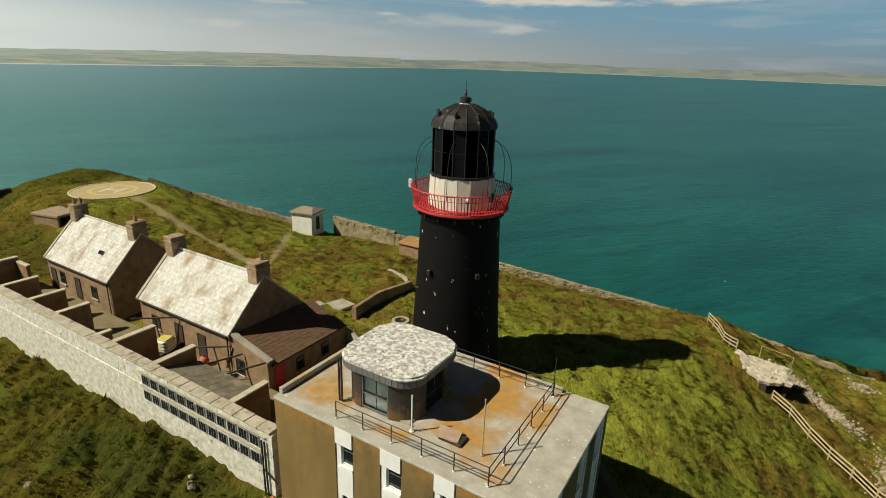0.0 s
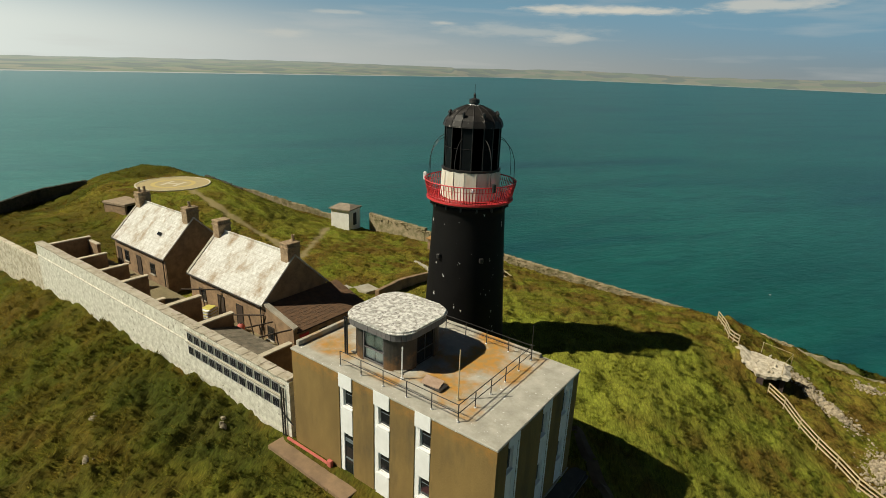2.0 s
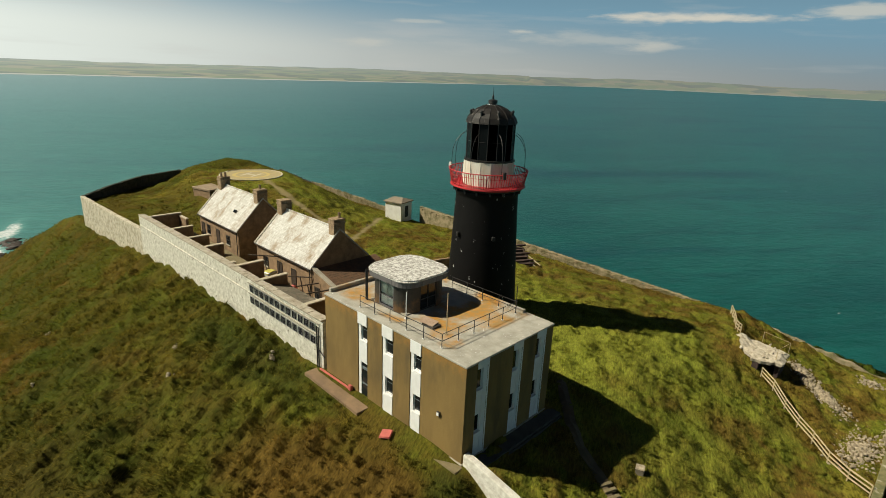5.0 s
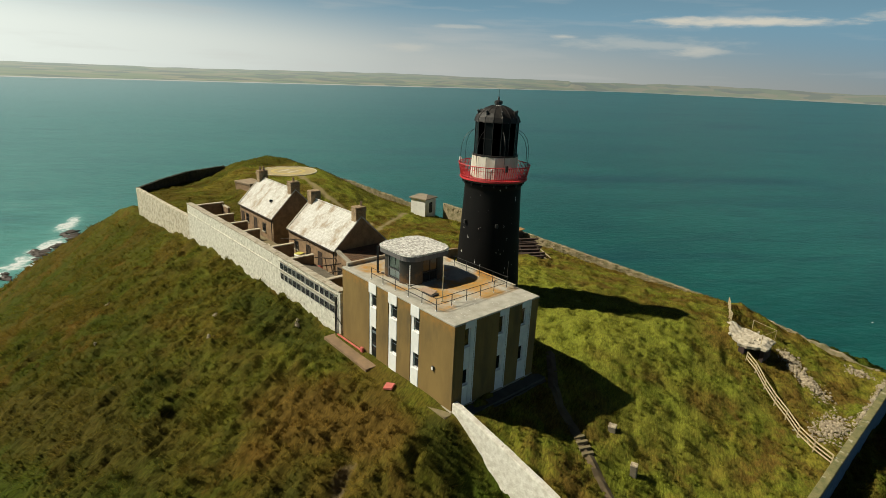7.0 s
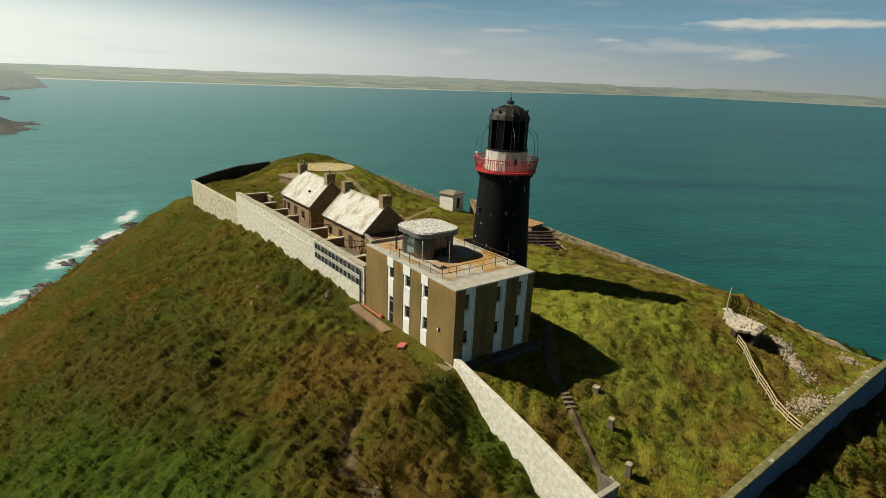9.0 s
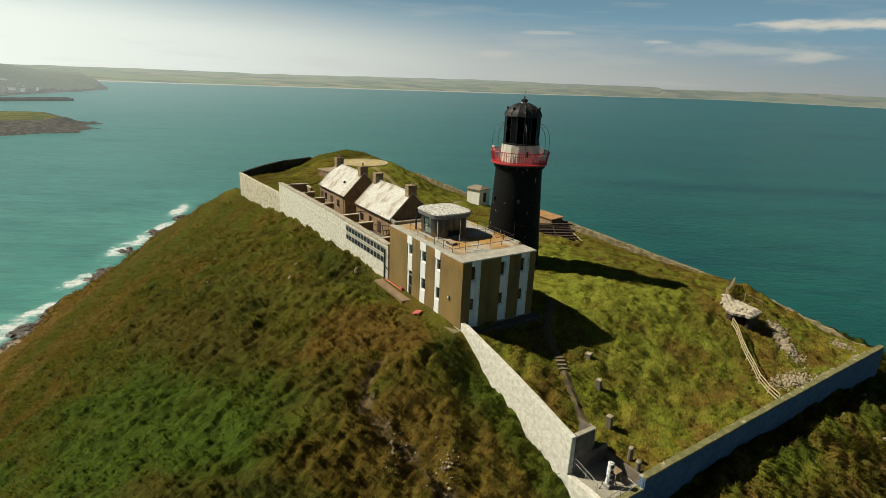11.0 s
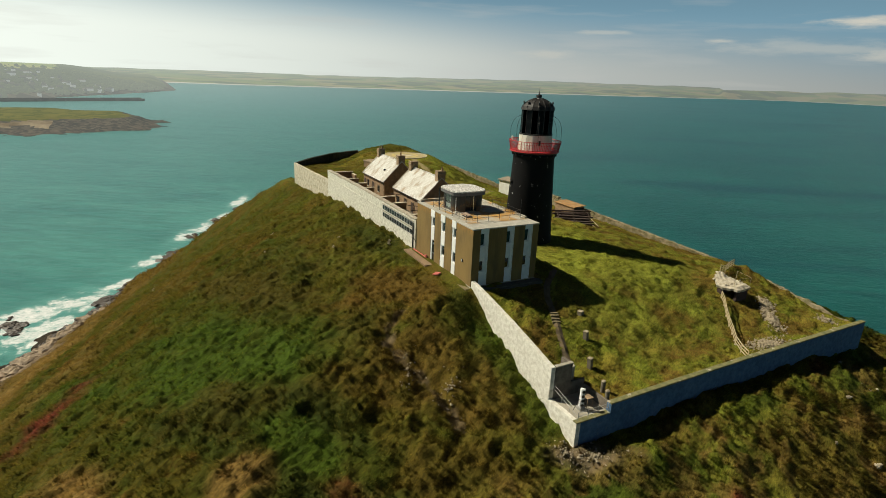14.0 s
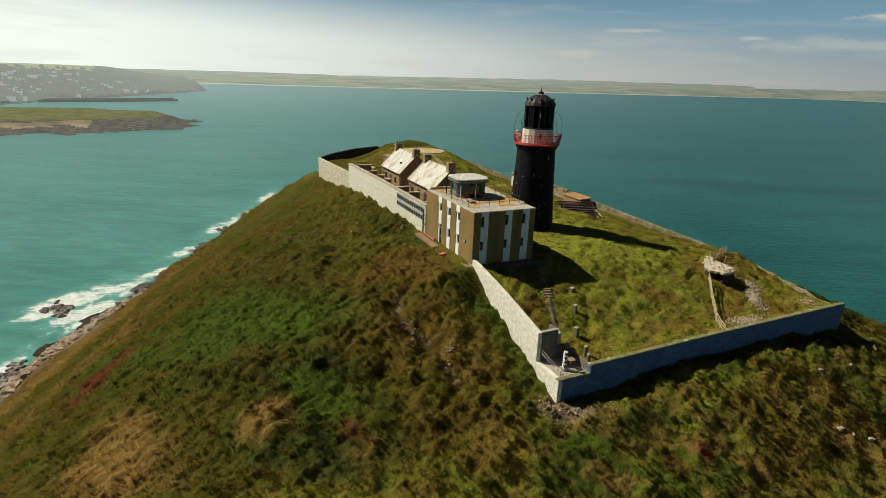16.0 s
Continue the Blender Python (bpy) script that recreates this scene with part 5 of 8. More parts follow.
def roof_cabin():
    cab = thing("lookout_cabin", "rounded dark lookout cabin with pale felt roof on the flat roof", "cabin")
    CX, CY = -13.05, 18.15

    def ring(half, rad, n=8):
        pts = []
        for sx, sy, a in ((1, 1, 0), (-1, 1, 90), (-1, -1, 180), (1, -1, 270)):
            for i in range(n + 1):
                t = radians(a + 90 * i / n)
                pts.append((CX + sx * (half - rad) + rad * math.cos(t), CY + sy * (half - rad) + rad * math.sin(t)))
        return pts

    # rounded corners stand as solid posts, with glazed bays between
    H, R = 1.95, 1.2
    for k, (sx, sy) in enumerate(((1, 1), (-1, 1), (-1, -1), (1, -1))):
        ox, oy = CX + sx * (H - R), CY + sy * (H - R)
        outer = [(ox + R * math.cos(radians(90 * k + 9 * i)), oy + R * math.sin(radians(90 * k + 9 * i))) for i in range(11)]
        inner = [(ox + (R - 0.2) * math.cos(radians(90 * k + 9 * i)), oy + (R - 0.2) * math.sin(radians(90 * k + 9 * i))) for i in range(10, -1, -1)]
        part("corner_panel", prism(outer + inner, 48.5, 50.5), cabin_rust, cab, "curved dark panel streaked with rust")
    part("floor", box(CX - H + 0.15, CX + H - 0.15, CY - H + 0.15, CY + H - 0.15, 48.5, 48.58), pale_concrete, cab)
    part("desk", box(CX - 0.9, CX + 0.9, CY - H + 0.3, CY - H + 0.9, 49.15, 49.22), white_panel, cab, "white desk under the window")
    for side in range(4):
        m = Matrix.Translation((CX, CY, 0)) @ Matrix.Rotation(radians(90 * side), 4, "Z")
        w = H - R
        bm = frame_bm(-w, w, 48.58, 50.45, 0.08, 0.1, -H + 0.03)
        add_box(bm, -w + 0.08, w - 0.08, -H + 0.04, -H + 0.11, 49.3, 49.36)
        if side:
            add_box(bm, -0.03, 0.03, -H + 0.04, -H + 0.11, 48.66, 50.37)
        bmesh.ops.transform(bm, matrix=m, verts=bm.verts)
        fr = part("window", bm, cabin_grey if side == 0 else cabin_dark, cab, "wide lookout window")
        part("pane", box(-w + 0.07, w - 0.07, -H + 0.07, -H + 0.08, 48.66, 50.37, 0, m), sky_glass if side == 0 else pane_mat, fr)
    # pale panels added behind the glass, for the bright sky it reflects
    for k in range(2):
        part("glass_backing", box(CX - 0.7 + 0.72 * k, CX - 0.04 + 0.72 * k, CY - H + 0.16, CY - H + 0.19, 49.38, 50.36, 0.005), pale_backing, cab, "pale panel added behind the glass for its sky reflection")
        part("lower_backing", box(CX - 0.7 + 0.72 * k, CX - 0.04 + 0.72 * k, CY - H + 0.17, CY - H + 0.2, 48.66, 49.3, 0.005), white_panel, cab, "white panel added behind the lower glass for its brightness")
    part("fascia", prism(ring(2.1, 1.02), 50.45, 50.72), cabin_grey, cab, "grey panelled fascia")
    rp = ring(2.14, 1.04, 6)
    for i, (a, b) in enumerate(zip(rp, rp[1:] + rp[:1])):
        L_ = math.hypot(b[0] - a[0], b[1] - a[1])
        n = max(1, round(L_ / 0.32))
        for j in range(n):
            p = Vector((a[0] + (b[0] - a[0]) * (j + 0.5) / n, a[1] + (b[1] - a[1]) * (j + 0.5) / n, 50.6))
            ang = math.atan2(b[1] - a[1], b[0] - a[0])
            q = part("fascia_board", box(-L_ / n / 2 + 0.008, L_ / n / 2 - 0.008, -0.03, 0.03, -0.2, 0.17), cabin_grey, cab)
            q.matrix_basis = Matrix.Translation(p) @ Matrix.Rotation(ang, 4, "Z")
    top = prism(ring(2.2, 1.06), 50.76, 50.9)
    es = [e for e in top.edges if abs(e.verts[0].co.z - e.verts[1].co.z) < 1e-4 and e.verts[0].co.z > 50.85]
    bmesh.ops.bevel(top, geom=es, offset=0.09, segments=3, affect="EDGES")
    part("roof", top, cabin_roof, cab, "pale lichen-crusted felt roof")
    for x in (-14.95, -14.8):
        part("drainpipe", rod((x, 16.05, 48.55), (x, 16.05, 50.7), 0.05, 8), black_iron, cab, "black drainpipe")
    return cab


cabin_rust = rusty_top(cabin_dark, "rusted_black", 50.9, 50.1, (0.17, 0.085, 0.028))
cabin_rust.node_tree.nodes["Principled BSDF"].inputs["Roughness"].default_value = 0.5
pale_backing = material("pale_backing", (0.50, 0.50, 0.43), 0.9, (0.36, 0.36, 0.31), 1.5, 0.8, 0.1, 20)
cabin_grey = material("grey_boards", (0.17, 0.16, 0.155), 0.6, (0.11, 0.10, 0.10), 3, 0.6, 0.15, 18)
roof_cabin()


def railing(name, label, pts, height, spacing, rails, r=0.022, mat=None, post_r=0.026, foot=None):
    """Posts along a line of (x, y, z), with rails at the given shares of the height."""
    ob = thing(name, label, "railing")
    for (a, b) in zip(pts, pts[1:]):
        a, b = Vector(a), Vector(b)
        n = max(1, round((b - a).length / spacing))
        for i in range(n + (1 if b == Vector(pts[-1]) else 0)):
            p = a + (b - a) * i / n
            po = part("post", rod(p, p + Vector((0, 0, height)), post_r, 6), mat, ob)
            if foot:
                part("foot", rod(p, p + Vector((0, 0, 0.05)), 0.06, 8), foot, po)
        for f in rails:
            part("rail", rod(a + Vector((0, 0, height * f)), b + Vector((0, 0, height * f)), r, 6), mat, ob)
    return ob


railing("roof_railing", "black iron railing round the flat roof", [(-14.2, 14.98, 48.5), (-6.75, 15.05, 48.5), (-6.85, 22.0, 48.5), (-12.6, 22.0, 48.5)], 0.88, 1.48, (0.5, 1.0), mat=black_iron, foot=white_panel)


def mast(name, label, x, y, z, h, r, mat, collars=()):
    ob = thing(name, label, "mast", at=(x, y, z))
    part("pole", rod((0, 0, 0), (0, 0, h), r, 8), mat, ob)
    part("base", rod((0, 0, 0), (0, 0, 0.06), r * 3, 10), mat, ob)
    for c in collars:
        part("collar", rod((-0.12, 0, c), (0.12, 0, c), 0.02), black_iron, ob)
    return ob


mast("roof_mast", "thin pale mast standing on the flat roof", -7.75, 16.45, 48.5, 2.65, 0.03, timber)
mast("white_pole", "thin white pole beside the lookout cabin", -10.95, 16.1, 48.5, 1.8, 0.035, white_panel, (0.3, 0.55))
mast("whip_aerial", "thin grey aerial at the roof corner", -6.9, 22.05, 48.5, 2.1, 0.022, black_iron, (0.9,))


hatch_lid = material("faded_lid", (0.50, 0.36, 0.26), 0.8, (0.36, 0.24, 0.16), 3, 0.7, 0.2, 18)


def roof_hatch():
    h = thing("roof_hatch", "rusty roof hatch with its lid propped open", "hatch", at=(-9.25, 16.65, 48.5))
    part("kerb", box(-0.5, 0.55, -0.34, 0.34, 0, 0.12, 0.015), cabin_dark, h)
    lid = part("lid", box(-0.62, 0.38, -0.36, 0.36, -0.025, 0.025, 0.01), hatch_lid, h, "pale rust-stained lid")
    lid.matrix_basis = pose(-0.05, 0, 0.2, 4, 7, 14)


roof_hatch()
ramp_concrete = material("stained_paving", (0.27, 0.175, 0.098), 0.95, (0.18, 0.12, 0.07), 1.2, 0.9, 0.3, 14)
# apron concrete darkened for the shadow it lies in
shade_dark_slab = material("shade_dark_slab", (0.10, 0.09, 0.07), 0.9, (0.06, 0.055, 0.045), 1.5, 0.7, 0.4, 12)
# paving at the foot of the station
pave = thing("door_paving", "sand-coloured concrete paving by the station door", "paving")
part("slab", prism([(-18.7, 13.35), (-12.2, 13.15), (-12.2, 14.52), (-18.7, 14.52)], 41.2, 42.3), ramp_concrete, pave)
part("kerb", box(-18.3, -14.5, 14.36, 14.5, 42.303, 42.44, 0.015), red_kerb, pave, "red-painted kerb")
part("kerb_block", box(-14.75, -14.45, 14.3, 14.5, 42.303, 42.72, 0.02), red_kerb, pave, "red-painted block")
pave2 = thing("foundation_strip", "narrow earthy concrete strip along the station wall", "paving")
part("slab", prism([(-10.4, 13.6), (-4.2, 13.9), (-4.2, 14.5), (-10.4, 14.5)], 41.0, 42.2), dirt, pave2)
bin_lid = thing("red_cover", "red square cover lying on the grass", "cover", at=(-9.35, 13.2, 42.32))
part("plate", box(-0.33, 0.33, -0.33, 0.33, -0.03, 0.03, 0.01), red_kerb, bin_lid).matrix_basis = pose(0, 0, 0, 6, -8, 30)
part("rim", box(-0.36, 0.36, -0.36, 0.36, -0.09, -0.035, 0.01), red_kerb, bin_lid).matrix_basis = pose(0, 0, 0, 6, -8, 30)
apron = thing("east_apron", "concrete apron along the shaded end wall, shade in its colour", "paving")
part("slab", prism([(-4.3, 15.1), (-3.4, 15.1), (-3.4, 23.2), (-4.3, 23.2)], 40.6, 42.22), shade_dark_slab, apron)
part("kerb", box(-3.4, -3.25, 15.1, 23.2, 40.6, 42.05, 0.02), shade_dark_slab, apron)

# ---- the lighthouse ----
TX, TY, TZ = -17.6, 31.3, 41.8


def lighthouse():
    lh = thing("lighthouse", "black round lighthouse tower with red railed gallery and glazed lantern", "lighthouse", at=(TX, TY, TZ))
    H = -TZ
    bm = lathe([(3.35, 41.0 + H), (3.28, 42.6 + H), (3.12, 45 + H), (2.93, 48.5 + H), (2.78, 51.5 + H), (2.7, 53.3 + H), (2.72, 53.6 + H), (2.84, 53.72 + H), (2.84, 53.94 + H), (0, 53.94 + H)], 72)
    part("tower", bm, tower_paint, lh, "black painted masonry with white flaked spots", True)
    part("gallery_floor", lathe([(3.0, 54.2 + H), (3.2, 54.2 + H), (3.23, 54.24 + H), (3.22, 54.36 + H), (2.2, 54.4 + H), (0, 54.4 + H)], 72), red_paint, lh, "red-painted gallery floor")
    part("corbel", lathe([(2.7, 53.95 + H), (2.88, 54.0 + H), (3.06, 54.1 + H), (3.12, 54.195 + H), (0, 54.195 + H)], 72), black_paint, lh, "black moulded corbel under the gallery", True)
    for i in range(16):
        a = 2 * math.pi * i / 16
        q = part("bracket", box(2.72, 2.96, -0.06, 0.06, 53.74 + H, 54.06 + H, 0.03), black_iron, lh, "black gallery bracket")
        q.matrix_basis = Matrix.Rotation(a, 4, "Z")
    # lantern base in white plates
    r0, z0, z1 = 2.28, 54.4 + H, 56.38 + H
    core = part("murette", lathe([(2.2, z0), (2.12, z1), (0, z1)], 16, a0=math.pi / 16), white_panel, lh, "white lantern base")
    for i in range(16):
        a0, a1 = 2 * math.pi * i / 16 + 0.012, 2 * math.pi * (i + 1) / 16 - 0.012
        bm = bmesh.new()
        v = [bm.verts.new((r * math.cos(a), r * math.sin(a), z)) for r, z in ((2.21, z0), (2.13, z1), (2.16, z1), (2.25, z0)) for a in (a0, a1)]
        for f in ((0, 2, 3, 1), (2, 4, 5, 3), (4, 6, 7, 5), (6, 0, 1, 7), (0, 6, 4, 2), (1, 3, 5, 7)):
            bm.faces.new([v[k] for k in f])
        bmesh.ops.recalc_face_normals(bm, faces=bm.faces)
        part("plate", bm, white_rust, core)
    part("lantern_sill", lathe([(2.18, z1 - 0.02), (2.2, z1 + 0.14), (2.02, z1 + 0.16), (2.02, z1 - 0.02)], 16, closed=True, a0=math.pi / 16), black_iron, lh, "black iron sill ring")
    # glazing: posts, rings and panes
    g0, g1, rg = z1 + 0.14, 59.5 + H, 2.02
    part("lantern", lathe([(0.95, g0), (0.95, g0 + 0.5), (0.8, g0 + 0.6), (1.05, g0 + 1.0), (1.05, g0 + 2.1), (0.7, g0 + 2.6), (0, g0 + 2.7)], 24), lens_glass, lh, "large dim lens inside the lantern", True)
    part("lantern_floor", lathe([(2.0, g0 - 0.02), (0, g0)], 16), black_iron, lh)
    for i in range(16):
        a, b = 2 * math.pi * (i + 0.5) / 16, 2 * math.pi * (i + 1.5) / 16
        pa, pb_ = Vector((rg * math.cos(a), rg * math.sin(a), 0)), Vector((rg * math.cos(b), rg * math.sin(b), 0))
        part("astragal", rod(pa + Vector((0, 0, g0)), pa + Vector((0, 0, g1)), 0.035, 6), black_iron, lh)
        z = g0 + (g1 - g0) * 0.5
        part("glazing_bar", rod(pa + Vector((0, 0, z)), pb_ + Vector((0, 0, z)), 0.012, 5), black_iron, lh)
        for lo, hi in ((0, 0.5), (0.5, 1.0)):
            bm = bmesh.new()
            bm.faces.new([bm.verts.new(p * 0.992 + Vector((0, 0, g0 + (g1 - g0) * f))) for p, f in ((pa, lo), (pb_, lo), (pb_, hi), (pa, hi))])
            bmesh.ops.solidify(bm, geom=bm.faces[:], thickness=0.01)
            part("pane", bm, lantern_glass, lh)
    # domed roof in sixteen plates with ribs
    prof = [(2.17, 59.46 + H), (2.15, 59.56 + H), (2.02, 59.92 + H), (1.72, 60.28 + H), (1.25, 60.62 + H), (0.7, 60.86 + H), (0.42, 60.92 + H)]
    part("dome", lathe([(2.0, 59.44 + H)] + prof + [(0, 60.83 + H)], 16, a0=math.pi / 16), dome_iron, lh, "black domed roof of riveted plates")
    for i in range(16):
        a = 2 * math.pi * (i + 0.5) / 16
        bm = bmesh.new()
        for (ra, za), (rb, zb) in zip(prof[1:], prof[2:]):
            add_rod(bm, (ra * math.cos(a), ra * math.sin(a), za), (rb * math.cos(a), rb * math.sin(a), zb), 0.03, 5)
        part("rib", bm, dome_iron, lh)
    for i in range(8):
        a = 2 * math.pi * (i + 0.25) / 8
        v = part("ventilator", lathe([(0.07, 60.05 + H), (0.07, 60.3 + H), (0.12, 60.3 + H), (0.12, 60.42 + H), (0.05, 60.5 + H), (0, 60.5 + H)], 8), black_iron, lh, "small knobbed ventilator")
        v.matrix_basis = Matrix.Translation((1.83 * math.cos(a), 1.83 * math.sin(a), 0.02))
    part("collar", lathe([(0.46, 60.86 + H), (0.46, 60.92 + H), (0.38, 60.94 + H), (0, 60.94 + H)], 16), white_panel, lh, "white collar under the vent")
    part("vent", lathe([(0.3, 60.9 + H), (0.3, 61.02 + H), (0.38, 61.05 + H), (0.38, 61.28 + H), (0.28, 61.34 + H), (0.1, 61.38 + H), (0.07, 61.5 + H), (0.1, 61.58 + H), (0.05, 61.68 + H), (0.02, 61.8 + H), (0.015, 62.3 + H), (0, 62.32 + H)], 16), black_iron, lh, "round roof vent with lightning spike")
    # gallery railing, leaning outwards
    n = 96
    rb, rt, zb, zt = 3.12, 3.38, 54.38 + H, 55.6 + H
    bal = rod((rb, 0, zb), (rt, 0, zt), 0.028, 5)
    me = bpy.data.meshes.new("baluster")
    bal.to_mesh(me)
    bal.free()
    me.materials.append(red_paint)
    for i in range(n):
        ob = new("baluster", me)
        ob.parent = lh
        ob.matrix_basis = Matrix.Rotation(2 * math.pi * i / n, 4, "Z")
    for r, z, rad, nm in ((rt, zt, 0.045, "top_rail"), (rb + 0.03, zb + 0.14, 0.03, "bottom_rail"), (rb + 0.19, zb + 0.85, 0.018, "middle_rail")):
        part(nm, lathe([(r + rad * math.cos(t), z + rad * math.sin(t)) for t in [k * math.pi / 3 for k in range(6)]], 72, closed=True), red_paint, lh)
    # curved stays from the rail to the eaves
    for i in range(8):
        a = 2 * math.pi * (i + 0.3) / 8
        bm = bmesh.new()
        pts = [(3.3, zt - 0.3), (3.3, zt + 0.9), (3.24, zt + 1.7), (3.02, zt + 2.35), (2.68, zt + 2.8), (2.3, zt + 3.05), (2.04, zt + 3.12)]
        for (ra, za), (rb2, zb2) in zip(pts, pts[1:]):
            add_rod(bm, (ra * math.cos(a), ra * math.sin(a), za), (rb2 * math.cos(a), rb2 * math.sin(a), zb2), 0.022, 5)
        part("stay", bm, black_iron, lh, "curved black iron stay")
    # small fittings on the railing
    for az, mt, lab in ((205, white_panel, "white lamp box on the railing"), (-28, black_iron, "dark lamp box on the railing")):
        q = part("lamp_box", box(3.36, 3.58, -0.12, 0.12, zt - 0.3, zt + 0.28, 0.03), mt, lh, lab)
        q.matrix_basis = Matrix.Rotation(radians(az), 4, "Z")
    gl = part("globe_lamp", lathe([(0, zt - 0.25), (0.1, zt - 0.2), (0.15, zt - 0.08), (0.1, zt + 0.05), (0, zt + 0.1)], 12), white_panel, lh, "white globe lamp on a post", True)
    gl.matrix_basis = Matrix.Rotation(radians(-52), 4, "Z") @ Matrix.Translation((2.75, 0, -0.25))
    post = part("lamp_post", rod((0, 0, zb), (0, 0, zt - 0.45), 0.03), black_iron, lh)
    post.matrix_basis = Matrix.Rotation(radians(-52), 4, "Z") @ Matrix.Translation((2.75, 0, 0))
    for az in (150, -35, -100):
        q = part("vent_box", box(2.86, 3.1, -0.14, 0.14, 50.0 + H, 50.35 + H, 0.03), black_iron, lh, "small black wall vent")
        q.matrix_basis = Matrix.Rotation(radians(az), 4, "Z")
    return lh


tower_paint = material("tower_paint", (0.0042, 0.0040, 0.0038), 0.65, (0.007, 0.0065, 0.006), 1.2, 0.6, 0.2, 10, color3=(0.55, 0.53, 0.50), scale3=2.1, lo3=0.67, hi3=0.68, spec=0.15, stretch=(1, 1, 0.6))
dome_iron = material("dome_iron", (0.010, 0.009, 0.009), 0.55, (0.028, 0.024, 0.020), 2.4, 0.6, 0.25, 14, spec=0.3, color3=(0.22, 0.20, 0.18), scale3=2.6, lo3=0.62, hi3=0.70, stretch=(1, 1, 0.5))
white_rust = material("white_plates", (0.70, 0.69, 0.62), 0.65, (0.56, 0.50, 0.38), 1.6, 0.7, 0.15, 15, color3=(0.28, 0.12, 0.04), scale3=1.1, lo3=0.6, hi3=0.72, stretch=(1, 1, 0.3))
lens_glass = material("lens_glass", (0.10, 0.12, 0.12), 0.15, (0.05, 0.06, 0.06), 2, 0.6, 0.0)
lantern_glass = bpy.data.materials.new("lantern_glass")
lantern_glass.use_nodes = True
lg = lantern_glass.node_tree.nodes["Principled BSDF"]
lg.inputs["Roughness"].default_value = 0.04
lg.inputs["Transmission Weight"].default_value = 0.10
lg.inputs["IOR"].default_value = 1.12
lgm = lantern_glass.node_tree
dk = lgm.nodes.new("ShaderNodeTexNoise")
dk.inputs["Scale"].default_value = 1.5
dr = lgm.nodes.new("ShaderNodeMapRange")
dr.inputs["To Min"].default_value, dr.inputs["To Max"].default_value = 0.02, 0.10
lgm.links.new(dk.outputs["Fac"], dr.inputs["Value"])
lgm.links.new(dr.outputs[0], lg.inputs["Roughness"])
lg.inputs["Base Color"].default_value = (0.02, 0.024, 0.026, 1)
lighthouse()

# ---- the cottages and their yard ----
def sloped_slab(x0, x1, ya, za, yb, zb, thick):
    """A slab that runs level along x and slopes from (ya, za) to (yb, zb)."""
    bm = bmesh.new()
    pr = [(ya, za), (yb, zb), (yb, zb + thick), (ya, za + thick)]
    a = [bm.verts.new((x0, y, z)) for y, z in pr]
    b = [bm.verts.new((x1, y, z)) for y, z in pr]
    bm.faces.new(a[::-1])
    bm.faces.new(b)
    for i in range(4):
        j = (i + 1) % 4
        bm.faces.new((a[i], a[j], b[j], b[i]))
    bmesh.ops.recalc_face_normals(bm, faces=bm.faces)
    return bm


def wall_opening(owner, x0, x1, z0, z1, y, kind, mat_in):
    """A framed door or window set in a south wall at y, with reveal and sill."""
    fr = part(kind, frame_bm(x0 - 0.04, x1 + 0.04, z0, z1, 0.08, 0.16, y - 0.03), cottage_trim, owner, "dark weathered " + kind)
    part("pane" if kind == "window" else "door_leaf", box(x0 + 0.03, x1 - 0.03, y - 0.012, y + 0.03, z0 + 0.07, z1 - 0.07), mat_in, fr)
    if kind == "window":
        part("sill", box(x0 - 0.12, x1 + 0.12, y - 0.12, y + 0.02, z0 - 0.12, z0, 0.015), pale_concrete, fr)
        part("glazing_bar", box((x0 + x1) / 2 - 0.02, (x0 + x1) / 2 + 0.02, y - 0.035, y - 0.015, z0 + 0.06, z1 - 0.06), cottage_trim, fr)
        part("meeting_rail", box(x0 + 0.02, x1 - 0.02, y - 0.035, y - 0.015, (z0 + z1) / 2 - 0.025, (z0 + z1) / 2 + 0.025), cottage_trim, fr)


def chimney(owner, x, y, zr, pots):
    c = part("chimney", box(x - 0.46, x + 0.46, y - 0.6, y + 0.6, zr - 0.9, zr + 0.95, 0.02), chimney_stone, owner, "weathered stone chimney")
    part("band", box(x - 0.56, x + 0.56, y - 0.66, y + 0.66, zr + 0.62, zr + 0.74, 0.02), chimney_stone, c)
    part("cap", box(x - 0.5, x + 0.5, y - 0.64, y + 0.64, zr + 0.95, zr + 1.06, 0.03), chimney_stone, c, "worn chimney head")
    for dy in pots:
        part("chimney_pot", lathe([(0.15, zr + 1.06), (0.17, zr + 1.13), (0.13, zr + 1.2), (0.12, zr + 1.5), (0.15, zr + 1.55), (0.1, zr + 1.55), (0.1, zr + 1.3)], 10, x, y + dy), chimney_stone, c, "clay chimney pot")


